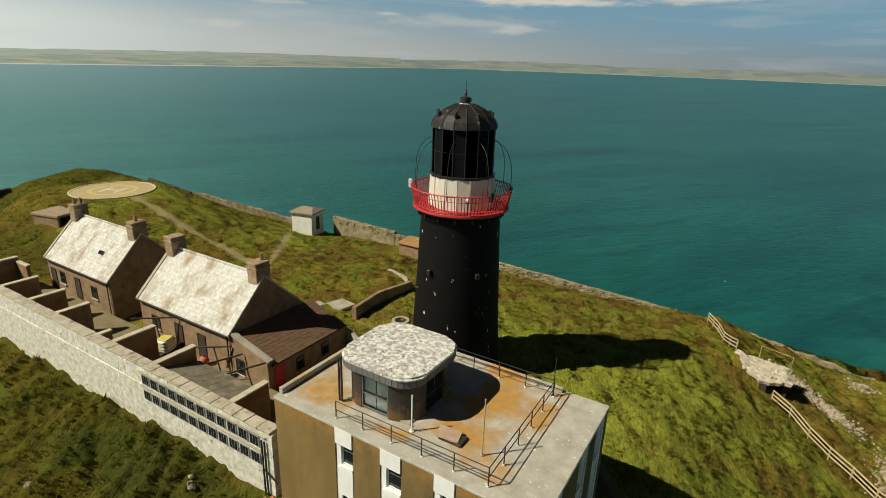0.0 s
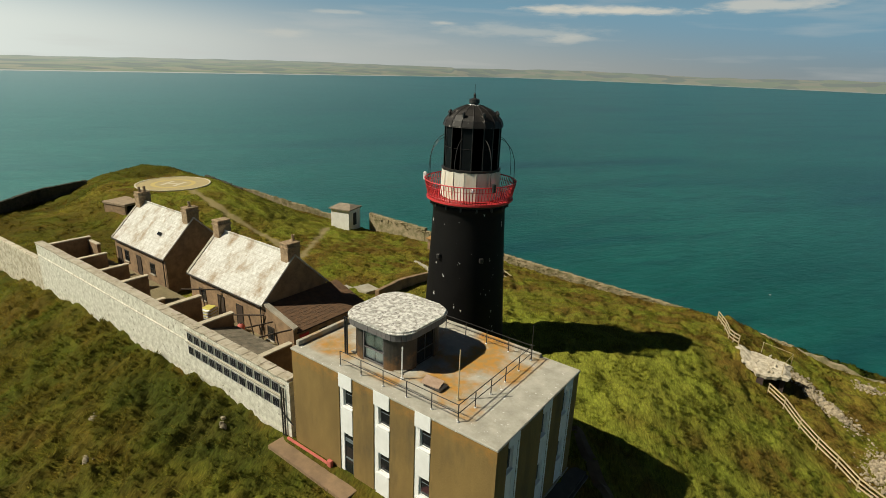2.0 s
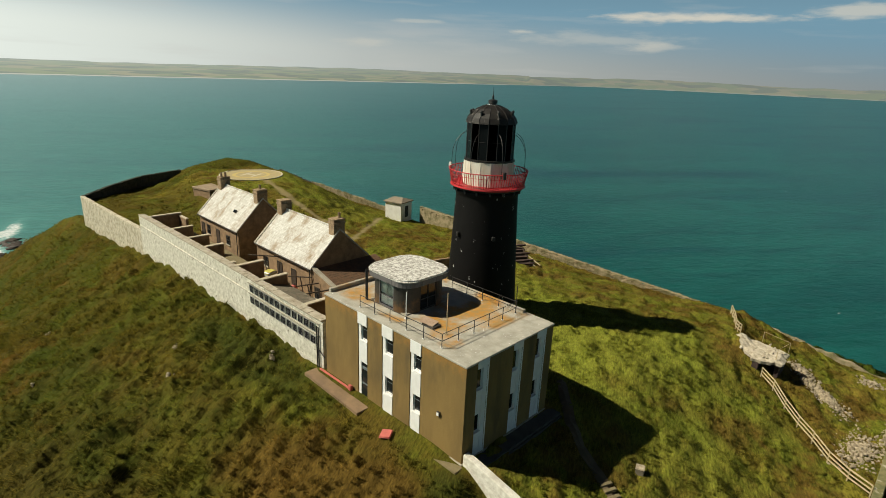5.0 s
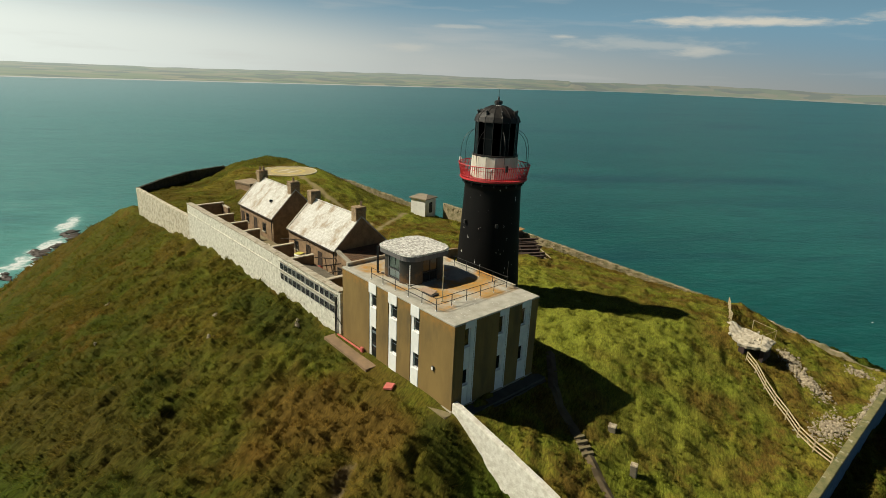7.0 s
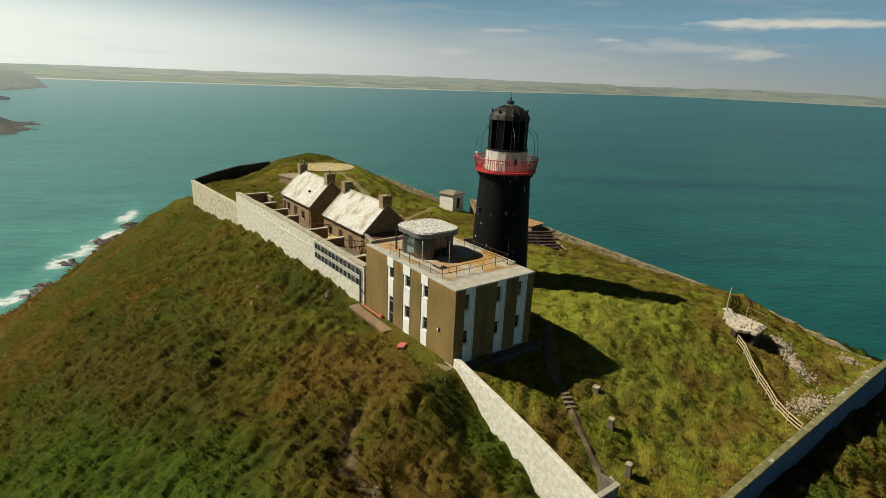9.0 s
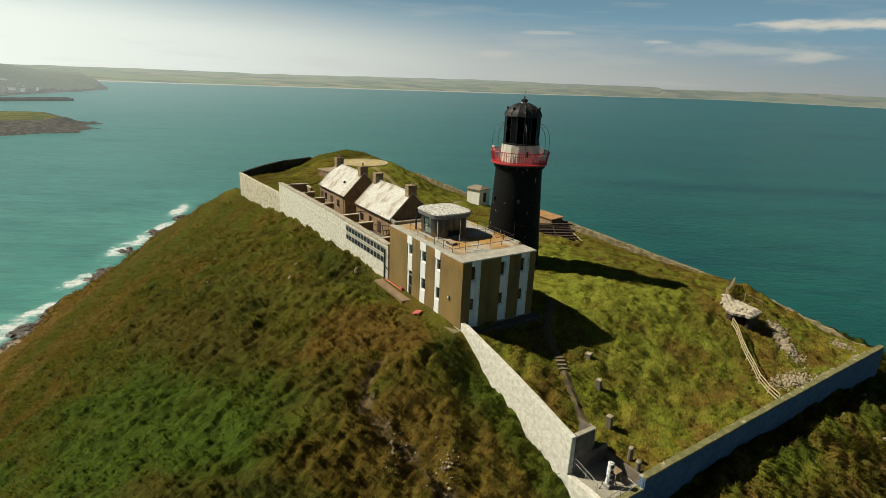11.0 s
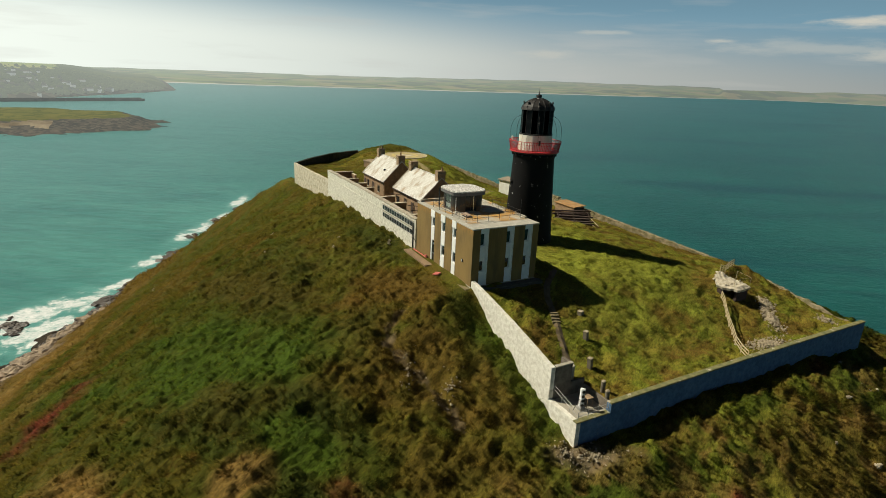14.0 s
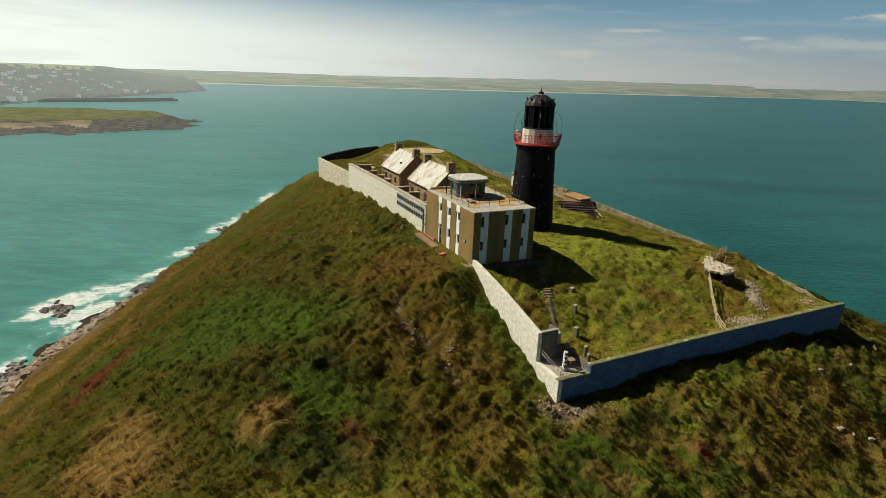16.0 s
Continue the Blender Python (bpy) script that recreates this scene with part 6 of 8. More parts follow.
def cottage(x0, x1, y0, zr, label, openings, pots):
    c = thing("cottage", label, "cottage", "cottages in the yard")
    y1, ye = y0 + 6.2, 46.0
    ym = (y0 + y1) / 2
    bm = bmesh.new()
    prof = [(y0, 42.3), (y1, 42.3), (y1, ye), (ym, zr - 0.05), (y0, ye)]
    a = [bm.verts.new((x0, y, z)) for y, z in prof]
    b = [bm.verts.new((x1, y, z)) for y, z in prof]
    bm.faces.new(a[::-1])
    bm.faces.new(b)
    for i in range(5):
        j = (i + 1) % 5
        bm.faces.new((a[i], a[j], b[j], b[i]))
    part("wall", bm, cottage_wall, c, "brown weathered render")
    sl = (zr - ye) / (ym - y0)
    courses = 15
    for s in (-1, 1):
        yo = ym + s * (ym - y0 + 0.22)
        zo = ye - 0.22 * sl
        for k in range(courses):
            f0, f1 = k / courses, (k + 1) / courses + 0.012
            ya, za = yo + (ym - yo) * f0, zo + (zr - zo) * f0
            yb, zb = yo + (ym - yo) * min(f1, 1), zo + (zr - zo) * min(f1, 1)
            part("slate_course", sloped_slab(x0 + 0.12, x1 - 0.12, ya, za + 0.07, yb, zb + 0.06, 0.03), cottage_roof, c, "limewashed slates patched with lichen" if k == 0 else "")
        for xs, xe in ((x0 - 0.08, x0 + 0.2), (x1 - 0.2, x1 + 0.08)):
            part("verge", sloped_slab(xs, xe, yo, zo + 0.03, ym, zr + 0.03, 0.15), pale_concrete if xs < x0 else cottage_roof, c, "stone verge coping")
        part("gutter", rod((x0, yo - s * -0.05, zo + 0.03), (x1, yo - s * -0.05, zo + 0.03), 0.06, 8), cottage_trim, c, "dark gutter")
    part("ridge", rod((x0 + 0.2, ym, zr + 0.12), (x1 - 0.2, ym, zr + 0.12), 0.09, 8), cottage_roof, c)
    part("downpipe", rod((x1 - 0.25, y0 - 0.12, 43.1), (x1 - 0.25, y0 - 0.12, ye - 0.1), 0.045, 8), cottage_trim, c, "dark downpipe")
    for kind, u0, u1, z0, z1 in openings:
        wall_opening(c, u0, u1, z0, z1, y0 - 0.02, kind, pane_mat if kind == "window" else cottage_door)
    chimney(c, x0 + 0.5, ym, zr, pots[0])
    chimney(c, x1 - 0.5, ym, zr, pots[1])
    return c


cottage_trim = material("dark_trim", (0.035, 0.026, 0.02), 0.6, (0.02, 0.016, 0.012), 4, 0.5, 0.1, 20)
cottage_door = material("faded_door", (0.07, 0.045, 0.03), 0.7, (0.04, 0.028, 0.02), 3, 0.6, 0.15, 14)
cottage(-53.4, -43.3, 20.5, 49.1, "brown-rendered cottage with patched limewashed slate roof and two stone chimneys",
        (("door", -52.9, -52.1, 43.1, 45.0), ("window", -51.35, -50.6, 43.9, 45.0), ("door", -48.9, -48.1, 43.1, 45.0), ("window", -46.3, -45.5, 43.8, 44.85)), ((-0.25, 0.25), (0.0,)))
cottage(-38.8, -28.4, 20.3, 49.0, "brown-rendered cottage with bright limewashed slate roof next to the annex",
        (("window", -37.4, -36.5, 43.85, 44.85), ("door", -34.6, -33.75, 43.1, 45.0), ("door", -32.0, -31.2, 43.1, 44.95)), ((), (0.3,)))
skylight = thing("roof_hole", "small dark skylight in the limewashed slates", "skylight", at=(-46.3, 21.75, 47.38))
part("skylight_frame", box(-0.30, 0.30, -0.17, 0.17, 0.02, 0.1, 0.01), cottage_trim, skylight).matrix_basis = pose(0, 0, 0, 45, 0, 0)
part("skylight_pane", box(-0.26, 0.26, -0.13, 0.13, 0.1, 0.12), pane_mat, skylight).matrix_basis = pose(0, 0, 0, 45, 0, 0)


def annex():
    an = thing("annex", "low brown annex with a single-pitch slate roof against the cottage", "outbuilding")
    xa, xb, ya, yb, za, zb = -28.35, -24.9, 20.3, 27.6, 45.75, 44.65
    bm = bmesh.new()
    a = [bm.verts.new(p) for p in ((xa, ya, 42), (xb, ya, 42), (xb, ya, zb), (xa, ya, za))]
    b = [bm.verts.new(p) for p in ((xa, yb, 42), (xb, yb, 42), (xb, yb, zb), (xa, yb, za))]
    bm.faces.new(a)
    bm.faces.new(b[::-1])
    for i in range(4):
        j = (i + 1) % 4
        bm.faces.new((a[j], a[i], b[i], b[j]))
    part("wall", bm, cottage_wall, an)
    # slates in courses along the slope, each its own piece
    slope = math.atan2(za - zb, xb - xa)
    Ls = math.hypot(xb - xa, za - zb) + 0.12
    nx, ny = 11, 22
    me = bpy.data.meshes.new("slate")
    bm = box(-0.005, Ls / nx + 0.03, 0.004, (yb - ya - 0.5) / ny - 0.004, 0, 0.018)
    bm.to_mesh(me)
    bm.free()
    me.materials.append(annex_roof)
    roof = part("roof", box(xa, xb, ya + 0.3, yb, -0.02, 0.0), annex_roof, an, "brown slate roof")
    roof.data.transform(Matrix.Translation((xa, 0, za + 0.06)) @ Matrix.Rotation(slope, 4, "Y") @ Matrix.Translation((-xa, 0, 0)))
    for i in range(nx):
        for j in range(ny):
            ob = new("slate", me)
            ob.parent = roof
            off = 0.5 * (i % 2) * (yb - ya - 0.5) / ny
            ob.matrix_basis = Matrix.Translation((xa, ya + 0.35 + off, za + 0.065)) @ Matrix.Rotation(slope, 4, "Y") @ Matrix.Translation((i * Ls / nx, j * (yb - ya - 0.5) / ny, 0.004 + 0.006 * random.random())) @ Matrix.Rotation(-0.035, 4, "Y")
    # sloping gable coping on the yard side
    bm = bmesh.new()
    pr = [(xa - 0.05, za + 0.12), (xb + 0.1, zb + 0.3), (xb + 0.1, zb + 0.45), (xa - 0.05, za + 0.32)]
    f = [bm.verts.new((x, ya - 0.06, z)) for x, z in pr]
    g = [bm.verts.new((x, ya + 0.34, z)) for x, z in pr]
    bm.faces.new(f)
    bm.faces.new(g[::-1])
    for i in range(4):
        j = (i + 1) % 4
        bm.faces.new((f[j], f[i], g[i], g[j]))
    part("coping", bm, pale_concrete, an, "pale sloping gable coping")
    bm = bmesh.new()
    pr = [(xa, 45.6), (xb, zb - 0.1), (xb, zb + 0.31), (xa, za + 0.13)]
    f = [bm.verts.new((x, ya - 0.02, z)) for x, z in pr]
    g = [bm.verts.new((x, ya + 0.3, z)) for x, z in pr]
    bm.faces.new(f)
    bm.faces.new(g[::-1])
    for i in range(4):
        j = (i + 1) % 4
        bm.faces.new((f[j], f[i], g[i], g[j]))
    part("gable_top", bm, cottage_wall, an)
    wall_opening(an, -28.0, -27.3, 43.2, 44.3, ya - 0.02, "window", pane_mat)
    # east side openings
    part("door", box(xb, xb + 0.06, 20.75, 21.6, 42.4, 44.35, 0.01), red_paint, an, "red plank door")
    for y in (22.6, 25.0):
        w = part("window", box(xb, xb + 0.05, y, y + 0.75, 43.2, 44.2, 0.01), cottage_trim, an, "dark window")
        part("pane", box(xb + 0.05, xb + 0.056, y + 0.08, y + 0.67, 43.28, 44.12), pane_mat, w)
    part("gutter", rod((xb + 0.1, ya + 0.2, zb - 0.02), (xb + 0.1, yb, zb - 0.02), 0.06, 8), cottage_trim, an)
    return an


annex()
YW = material("yard_wall", (0.58, 0.50, 0.37), 0.9, (0.40, 0.34, 0.24), 1.6, 0.7, 0.4, 12)


def yard_wall(x0, x1, y0, y1, top, label):
    w = thing("yard_wall", label, "wall", "cross walls of the yard")
    part("masonry", box(x0, x1, y0, y1, 42.4, top, 0.015), cottage_wall, w)
    part("coping", box(x0 - 0.06, x1 + 0.06, y0, y1 + 0.06, top + 0.003, top + 0.12, 0.02), YW, w, "pale concrete coping")
    return w


for x, top, y1 in ((-55.9, 45.6, 19.2), (-50.4, 45.3, 18.4), (-45.8, 45.35, 18.3), (-41.8, 45.35, 18.1), (-34.3, 45.45, 18.6), (-29.6, 45.5, 18.4), (-22.6, 45.5, 18.2)):
    yard_wall(x - 0.17, x + 0.17, 15.2, y1, top, "brown rendered cross wall with pale coping")
yard_wall(-37.9, -37.6, 15.2, 17.4, 44.6, "low brown cross wall with pale coping")
yard_wall(-55.7, -53.6, 18.9, 19.2, 45.3, "brown rendered yard wall with pale coping")

lean = thing("lean_to_roof", "mossy grey felt lean-to roof behind the white wall", "roof")
moss = material("mossy_felt", (0.20, 0.165, 0.115), 0.95, (0.11, 0.095, 0.065), 1.6, 0.8, 0.4, 10, color3=(0.30, 0.25, 0.18), scale3=1.2, lo3=0.52, hi3=0.68)
for k in range(9):
    x0 = -29.4 + k * 0.74
    part("roof_sheet", sloped_slab(x0 + 0.01, x0 + 0.73, 15.2, 45.35, 18.5, 44.45, 0.05), moss, lean)
part("front_wall", box(-29.4, -22.8, 18.3, 18.5, 42.6, 44.42), cottage_wall, lean)
yard = thing("yard_floor", "dusty brown concrete yard between wall and cottages", "paving")
part("slab", box(-56, -22.4, 15.2, 20.3, 42.7, 43.12), dirt, yard)
part("slab", box(-24.9, -18.0, 15.2, 27.6, 42.4, 42.75), dirt, yard)


def water_tank():
    t = thing("plastic_tank", "white plastic tank with yellow bands standing in the yard", "tank", at=(-34.5, 19.35, 43.12))
    part("body", box(-0.5, 0.5, -0.5, 0.5, 0.1, 1.0, 0.08), white_panel, t)
    for z in (0.3, 0.55, 0.8):
        part("band", box(-0.515, 0.515, -0.515, 0.515, z, z + 0.1, 0.03), yellow, t, "yellow band")
    part("lid", box(-0.42, 0.42, -0.42, 0.42, 1.0, 1.08, 0.03), yellow, t)
    part("pallet", box(-0.55, 0.55, -0.55, 0.55, 0, 0.1, 0.01), dark_timber, t)
    t.matrix_basis = t.matrix_basis @ Matrix.Rotation(radians(20), 4, "Z")


yellow = material("faded_yellow", (0.62, 0.55, 0.12), 0.6, (0.5, 0.44, 0.1), 3, 0.5, 0.1, 20)
water_tank()
# rounded float shape drawn in place of a flattened pinkish tarp
buoy = thing("red_float", "red rounded float in place of a flattened pinkish tarp on the yard floor", "float", at=(-30.7, 19.7, 43.12))
part("float_body", lathe([(0, 0.02), (0.22, 0.08), (0.36, 0.34), (0.22, 0.6), (0.07, 0.68), (0, 0.7)], 14), red_kerb, buoy, "", True)
part("eye", lathe([(0.07, 0.68), (0.1, 0.76), (0.03, 0.8), (0, 0.8)], 8), black_iron, buoy)
for k, (p, q, r) in enumerate((((-30.4, 19.0, 44.9), (-28.3, 20.2, 45.1), 0.05), ((-28.4, 18.6, 44.6), (-27.2, 20.2, 44.9), 0.05), ((-26.6, 18.5, 44.5), (-25.0, 20.2, 45.0), 0.05), ((-36.6, 18.3, 45.5), (-34.0, 20.2, 45.6), 0.05))):
    b = thing("wooden_prop", "dark wooden prop leaning across the yard", "prop", "props in the yard")
    part("pole", beam(p, q, 0.09, 0.09), dark_timber, b)
    part("leg", beam(((p[0] + q[0]) / 2, (p[1] + q[1]) / 2, (p[2] + q[2]) / 2), ((p[0] + q[0]) / 2 + 0.4, (p[1] + q[1]) / 2 + 0.1, 43.1), 0.07, 0.07), dark_timber, b)


# ---- solar panels on the white wall ----
def solar_panel():
    s = thing("solar_panel", "dark framed solar panel fixed on the white wall", "solar panel", "solar panels on the wall", at=(-28.65, 14.57, 45.35))
    part("panel_frame", frame_bm(-0.33, 0.33, -0.32, 0.32, 0.035, 0.05, -0.03), panel_grey, s, "pale metal frame")
    part("cell_face", box(-0.3, 0.3, -0.025, 0.0, -0.29, 0.29), solar_dark, s)
    for k in (-0.1, 0.1):
        part("cell_line", box(k - 0.006, k + 0.006, -0.029, -0.025, -0.28, 0.28), panel_grey, s)
    return s


solar_dark = material("solar_cells", (0.012, 0.013, 0.02), 0.25, (0.018, 0.018, 0.024), 8, 0.5, 0.0)
panel_grey = material("panel_metal", (0.42, 0.41, 0.38), 0.5, (0.3, 0.29, 0.27), 4, 0.5, 0.05, 20, metal=0.3)
first = solar_panel()
for row, n in ((45.35, 12), (44.32, 12)):
    for k in range(n):
        if row == 45.35 and k == 0:
            continue
        copy_thing(first, pose(-28.65 + k * 0.845, 14.57, row))
for z in (44.85, 45.78):
    b = thing("panel_ledge", "pale concrete ledge along the solar panels", "ledge", "ledges on the white wall")
    part("ledge", box(-29.2, -18.5, 14.5, 14.6, z - 0.04, z + 0.04, 0.015), pale_concrete, b)
    part("bracket", box(-24, -23.9, 14.52, 14.6, z - 0.15, z - 0.05), white_panel, b)
band = thing("panel_ledge", "weathered pale string course along the yard wall", "ledge", "ledges on the white wall")
for k in range(11):
    x = -56.0 + k * 2.45
    part("band_stone", box(x, x + 2.42, 14.53, 14.62, 44.78 + 0.01 * k, 44.87 + 0.01 * k, 0.015), white_wall, band)
pipes = thing("wall_pipes", "black waste pipes down the end of the white wall", "pipe")
for x in (-18.75, -18.55):
    part("pipe", rod((x, 14.5, 41.8), (x, 14.5, 45.6), 0.05, 8), black_iron, pipes)
part("pipe", rod((-18.75, 14.5, 43.9), (-17.8, 14.52, 43.4), 0.04, 8), black_iron, pipes)

# ---- helipad, hut and things about the grounds ----
def helipad():
    h = thing("helipad", "round sand-coloured helipad with a painted H on the grass", "helipad", at=(-76, 38.6, 45.3))
    part("slab", lathe([(5.15, -1.2), (5.15, 0.0), (0, 0.0)], 64), helipad_mat, h)
    part("rim", lathe([(5.2, -0.1), (5.2, 0.07), (5.0, 0.07), (5.0, 0.004)], 64), pale_paint, h, "worn pale rim")
    part("ring", lathe([(3.1, 0.004), (3.1, 0.01), (2.5, 0.01), (2.5, 0.004)], 64), yellow_line, h, "yellow painted ring")
    m = Matrix.Rotation(radians(28), 4, "Z")
    part("letter_stroke", box(-1.25, -0.8, -1.5, 1.5, 0.004, 0.012, 0, m), pale_paint, h, "white painted stroke")
    part("letter_stroke", box(0.8, 1.25, -1.5, 1.5, 0.004, 0.012, 0, m), pale_paint, h, "white painted stroke")
    part("letter_stroke", box(-0.8, 0.8, -0.22, 0.22, 0.004, 0.012, 0, m), pale_paint, h, "white painted stroke")


pale_paint = material("worn_white_paint", (0.62, 0.56, 0.42), 0.9, (0.5, 0.44, 0.3), 2, 0.6, 0.1, 15)
yellow_line = material("worn_yellow_paint", (0.56, 0.44, 0.14), 0.9, (0.48, 0.37, 0.14), 2, 0.6, 0.1, 15)
helipad()


def hut():
    h = thing("white_hut", "small whitewashed hut with a buff flat-pitched roof", "hut", at=(-55.9, 54.6, 39.75))
    m = Matrix.Rotation(radians(14), 4, "Z")
    part("wall", box(-1.6, 1.6, -1.6, 1.6, -0.9, 2.6, 0.02, m), hut_white, h, "whitewashed wall")
    bm = bmesh.new()
    vs = [(-1.85, -1.85, 2.6), (1.85, -1.85, 2.6), (1.85, 1.85, 2.6), (-1.85, 1.85, 2.6), (-1.85, -1.85, 2.75), (1.85, -1.85, 2.75), (1.85, 1.85, 2.75), (-1.85, 1.85, 2.75), (-0.9, 0, 3.3), (0.9, 0, 3.3)]
    v = [bm.verts.new(p) for p in vs]
    for f in ((3, 2, 1, 0), (0, 1, 5, 4), (1, 2, 6, 5), (2, 3, 7, 6), (3, 0, 4, 7), (4, 5, 9, 8), (5, 6, 9), (6, 7, 8, 9), (7, 4, 8)):
        bm.faces.new([v[i] for i in f])
    bmesh.ops.transform(bm, matrix=m, verts=bm.verts)
    part("roof", bm, buff_roof, h, "buff weathered roof")
    d = part("door", box(1.6, 1.65, -0.45, 0.45, 0.1, 2.0, 0.01, m), cottage_trim, h, "dark door")
    part("door_handle", box(1.65, 1.7, 0.3, 0.36, 1.0, 1.08, 0, m), panel_grey, d)


hut_white = material("hut_whitewash", (0.84, 0.83, 0.78), 0.85, (0.70, 0.68, 0.62), 1.5, 0.6, 0.2, 14)
buff_roof = material("buff_felt", (0.30, 0.24, 0.17), 0.9, (0.22, 0.18, 0.13), 1.5, 0.7, 0.3, 10)
hut()
bunker_top = material("bunker_concrete", (0.36, 0.27, 0.175), 0.9, (0.25, 0.185, 0.12), 1.4, 0.8, 0.3, 12)
bunk = thing("bunker", "low concrete bunker with a dark open end in the grass", "bunker", at=(-71.6, 29.6, 43.4))
mB = Matrix.Rotation(radians(14), 4, "Z")
part("roof", box(-2.1, 2.1, -1.7, 1.7, 1.3, 1.6, 0.03, mB), bunker_top, bunk, "weathered concrete roof slab")
part("side_wall", box(-2.0, 1.95, -1.6, -1.3, -0.6, 1.297, 0.02, mB), cottage_wall, bunk)
part("side_wall", box(-2.0, 1.95, 1.3, 1.6, -0.6, 1.297, 0.02, mB), pale_concrete, bunk)
part("back_wall", box(-2.0, -1.7, -1.29, 1.29, -0.6, 1.297, 0.02, mB), pale_concrete, bunk)
part("floor", box(-1.69, 1.9, -1.29, 1.29, -0.6, 0.0, 0, mB), dirt, bunk)

rust_roof = material("rusty_roof", (0.40, 0.21, 0.07), 0.85, (0.26, 0.15, 0.06), 1.2, 0.8, 0.3, 8, color3=(0.42, 0.34, 0.2), scale3=0.8, lo3=0.55, hi3=0.7)
shed = thing("long_shed", "long low brown shed by the cliff wall", "shed", at=(0, 0, 0))
part("wall", box(-39.0, -33.8, 53.7, 56.2, 38.6, 41.2, 0.02), cottage_wall, shed)
part("roof", sloped_slab(-39.2, -33.6, 53.5, 41.22, 56.4, 41.42, 0.1), rust_roof, shed, "rusty orange roof sheet")
# dark sheet added to blacken the shed's shaded east end wall
part("door", box(-33.8, -33.74, 53.8, 56.1, 38.9, 41.16, 0.01), cottage_trim, shed, "dark sheet over the shed's shaded east end")


stack_timber = material("tarred_timber", (0.085, 0.050, 0.036), 0.85, (0.040, 0.026, 0.020), 2.5, 0.7, 0.2, 14)


def timber_stack():
    s = thing("timber_stack", "stepped stack of dark weathered timber sleepers", "timber stack", at=(-27.4, 48.3, 40.35))
    m = Matrix.Rotation(radians(63), 4, "Z")
    for k in range(6):
        for j in range(2):
            y0 = 0.35 + k * 0.62 + j * 0.31 - 1.8
            z = 0.15 + k * 0.3
            q = part("sleeper", box(-3.2 + 0.5 * random.random(), 3.2 - 0.5 * random.random(), y0, y0 + 0.28, z - 0.06 * random.random(), z + 0.16, 0.015), stack_timber, s)
            q.matrix_basis = m @ pose(random.uniform(-0.35, 0.35), 0, random.uniform(-0.03, 0.05), random.uniform(-3, 3), random.uniform(-1.6, 1.6), random.uniform(-3.5, 3.5))
    for k in range(6):
        y0 = 0.35 + k * 0.62 - 1.8
        q = part("riser", box(-2.9, 2.8, y0 + 0.06, y0 + 0.2, -0.5, 0.12 + k * 0.3, 0.01), stack_timber, s)
        q.matrix_basis = m.copy()
    for k, (x, a) in enumerate(((2.9, 28), (2.5, 38), (3.3, 20))):
        q = part("loose_board", box(-0.1, 0.1, -1.3, 1.2, 0, 0.07, 0.01), timber, s, "pale loose board")
        q.matrix_basis = m @ pose(x, -0.5, 0.1 + 0.2 * k, 18, 0, a)
    for x in (-2.6, 0.0, 2.6):
        bm = bmesh.new()
        add_beam(bm, (x, -1.6, 0.05), (x, 1.8, 1.7), 0.12, 0.2)
        add_beam(bm, (x, 1.7, -0.6), (x, 1.7, 1.65), 0.14, 0.14)
        bmesh.ops.transform(bm, matrix=m, verts=bm.verts)
        part("bearer", bm, dark_timber, s)


timber_stack()
# brown render stands in for this wall's shadowed face
wall_run("garden_wall_1", [(-28.2, 32.4, 41.5, 43.3), (-28.9, 36.5, 41.3, 43.1), (-28.5, 41.3, 41.0, 42.7)], 0.4, cottage_wall, "low garden wall with pale top near the lighthouse, coloured dark for its shadowed side", 0.03)
wall_run("garden_wall_2", [(-28.6, 41.3, 40.8, 42.2), (-31, 43.8, 40.6, 41.8), (-34, 45, 40.5, 41.6)], 0.3, pale_concrete, "low curved kerb wall on the grass", 0.04)
wall_run("yard_back_wall", [(-28.2, 28.0, 41.5, 44.4), (-24.7, 27.8, 41.5, 44.2), (-22.0, 27.0, 41.5, 43.6)], 0.3, pale_concrete, "pale wall behind the annex", 0.03)
slab = thing("concrete_slab", "pale cracked concrete slab in the grass", "slab", at=(-31.0, 33.8, 42.25))
part("slab", prism([(-1.1, -0.7), (0.9, -0.9), (1.2, 0.6), (-0.6, 0.9)], -0.3, 0.16), pale_concrete, slab)
part("slab", prism([(-2.2, -1.6), (-1.2, -1.8), (-1.0, -0.8), (-2.0, -0.7)], -0.3, 0.14), pale_concrete, slab)
man = thing("manhole", "round concrete manhole ring in the grass", "manhole", at=(-24.6, 34.2, 42.3))
part("ring", lathe([(0.75, -0.3), (0.75, 0.14), (0.5, 0.14), (0.5, -0.3)], 24), pale_concrete, man)
part("cover", lathe([(0.5, 0.06), (0, 0.08)], 24), black_iron, man)
railing("yard_railing", "rusty thin railing behind the annex", [(-24.4, 28.2, 43.9), (-21.4, 28.6, 43.6)], 0.95, 0.35, (0.1, 1.0), mat=chimney_stone, r=0.02, post_r=0.018)


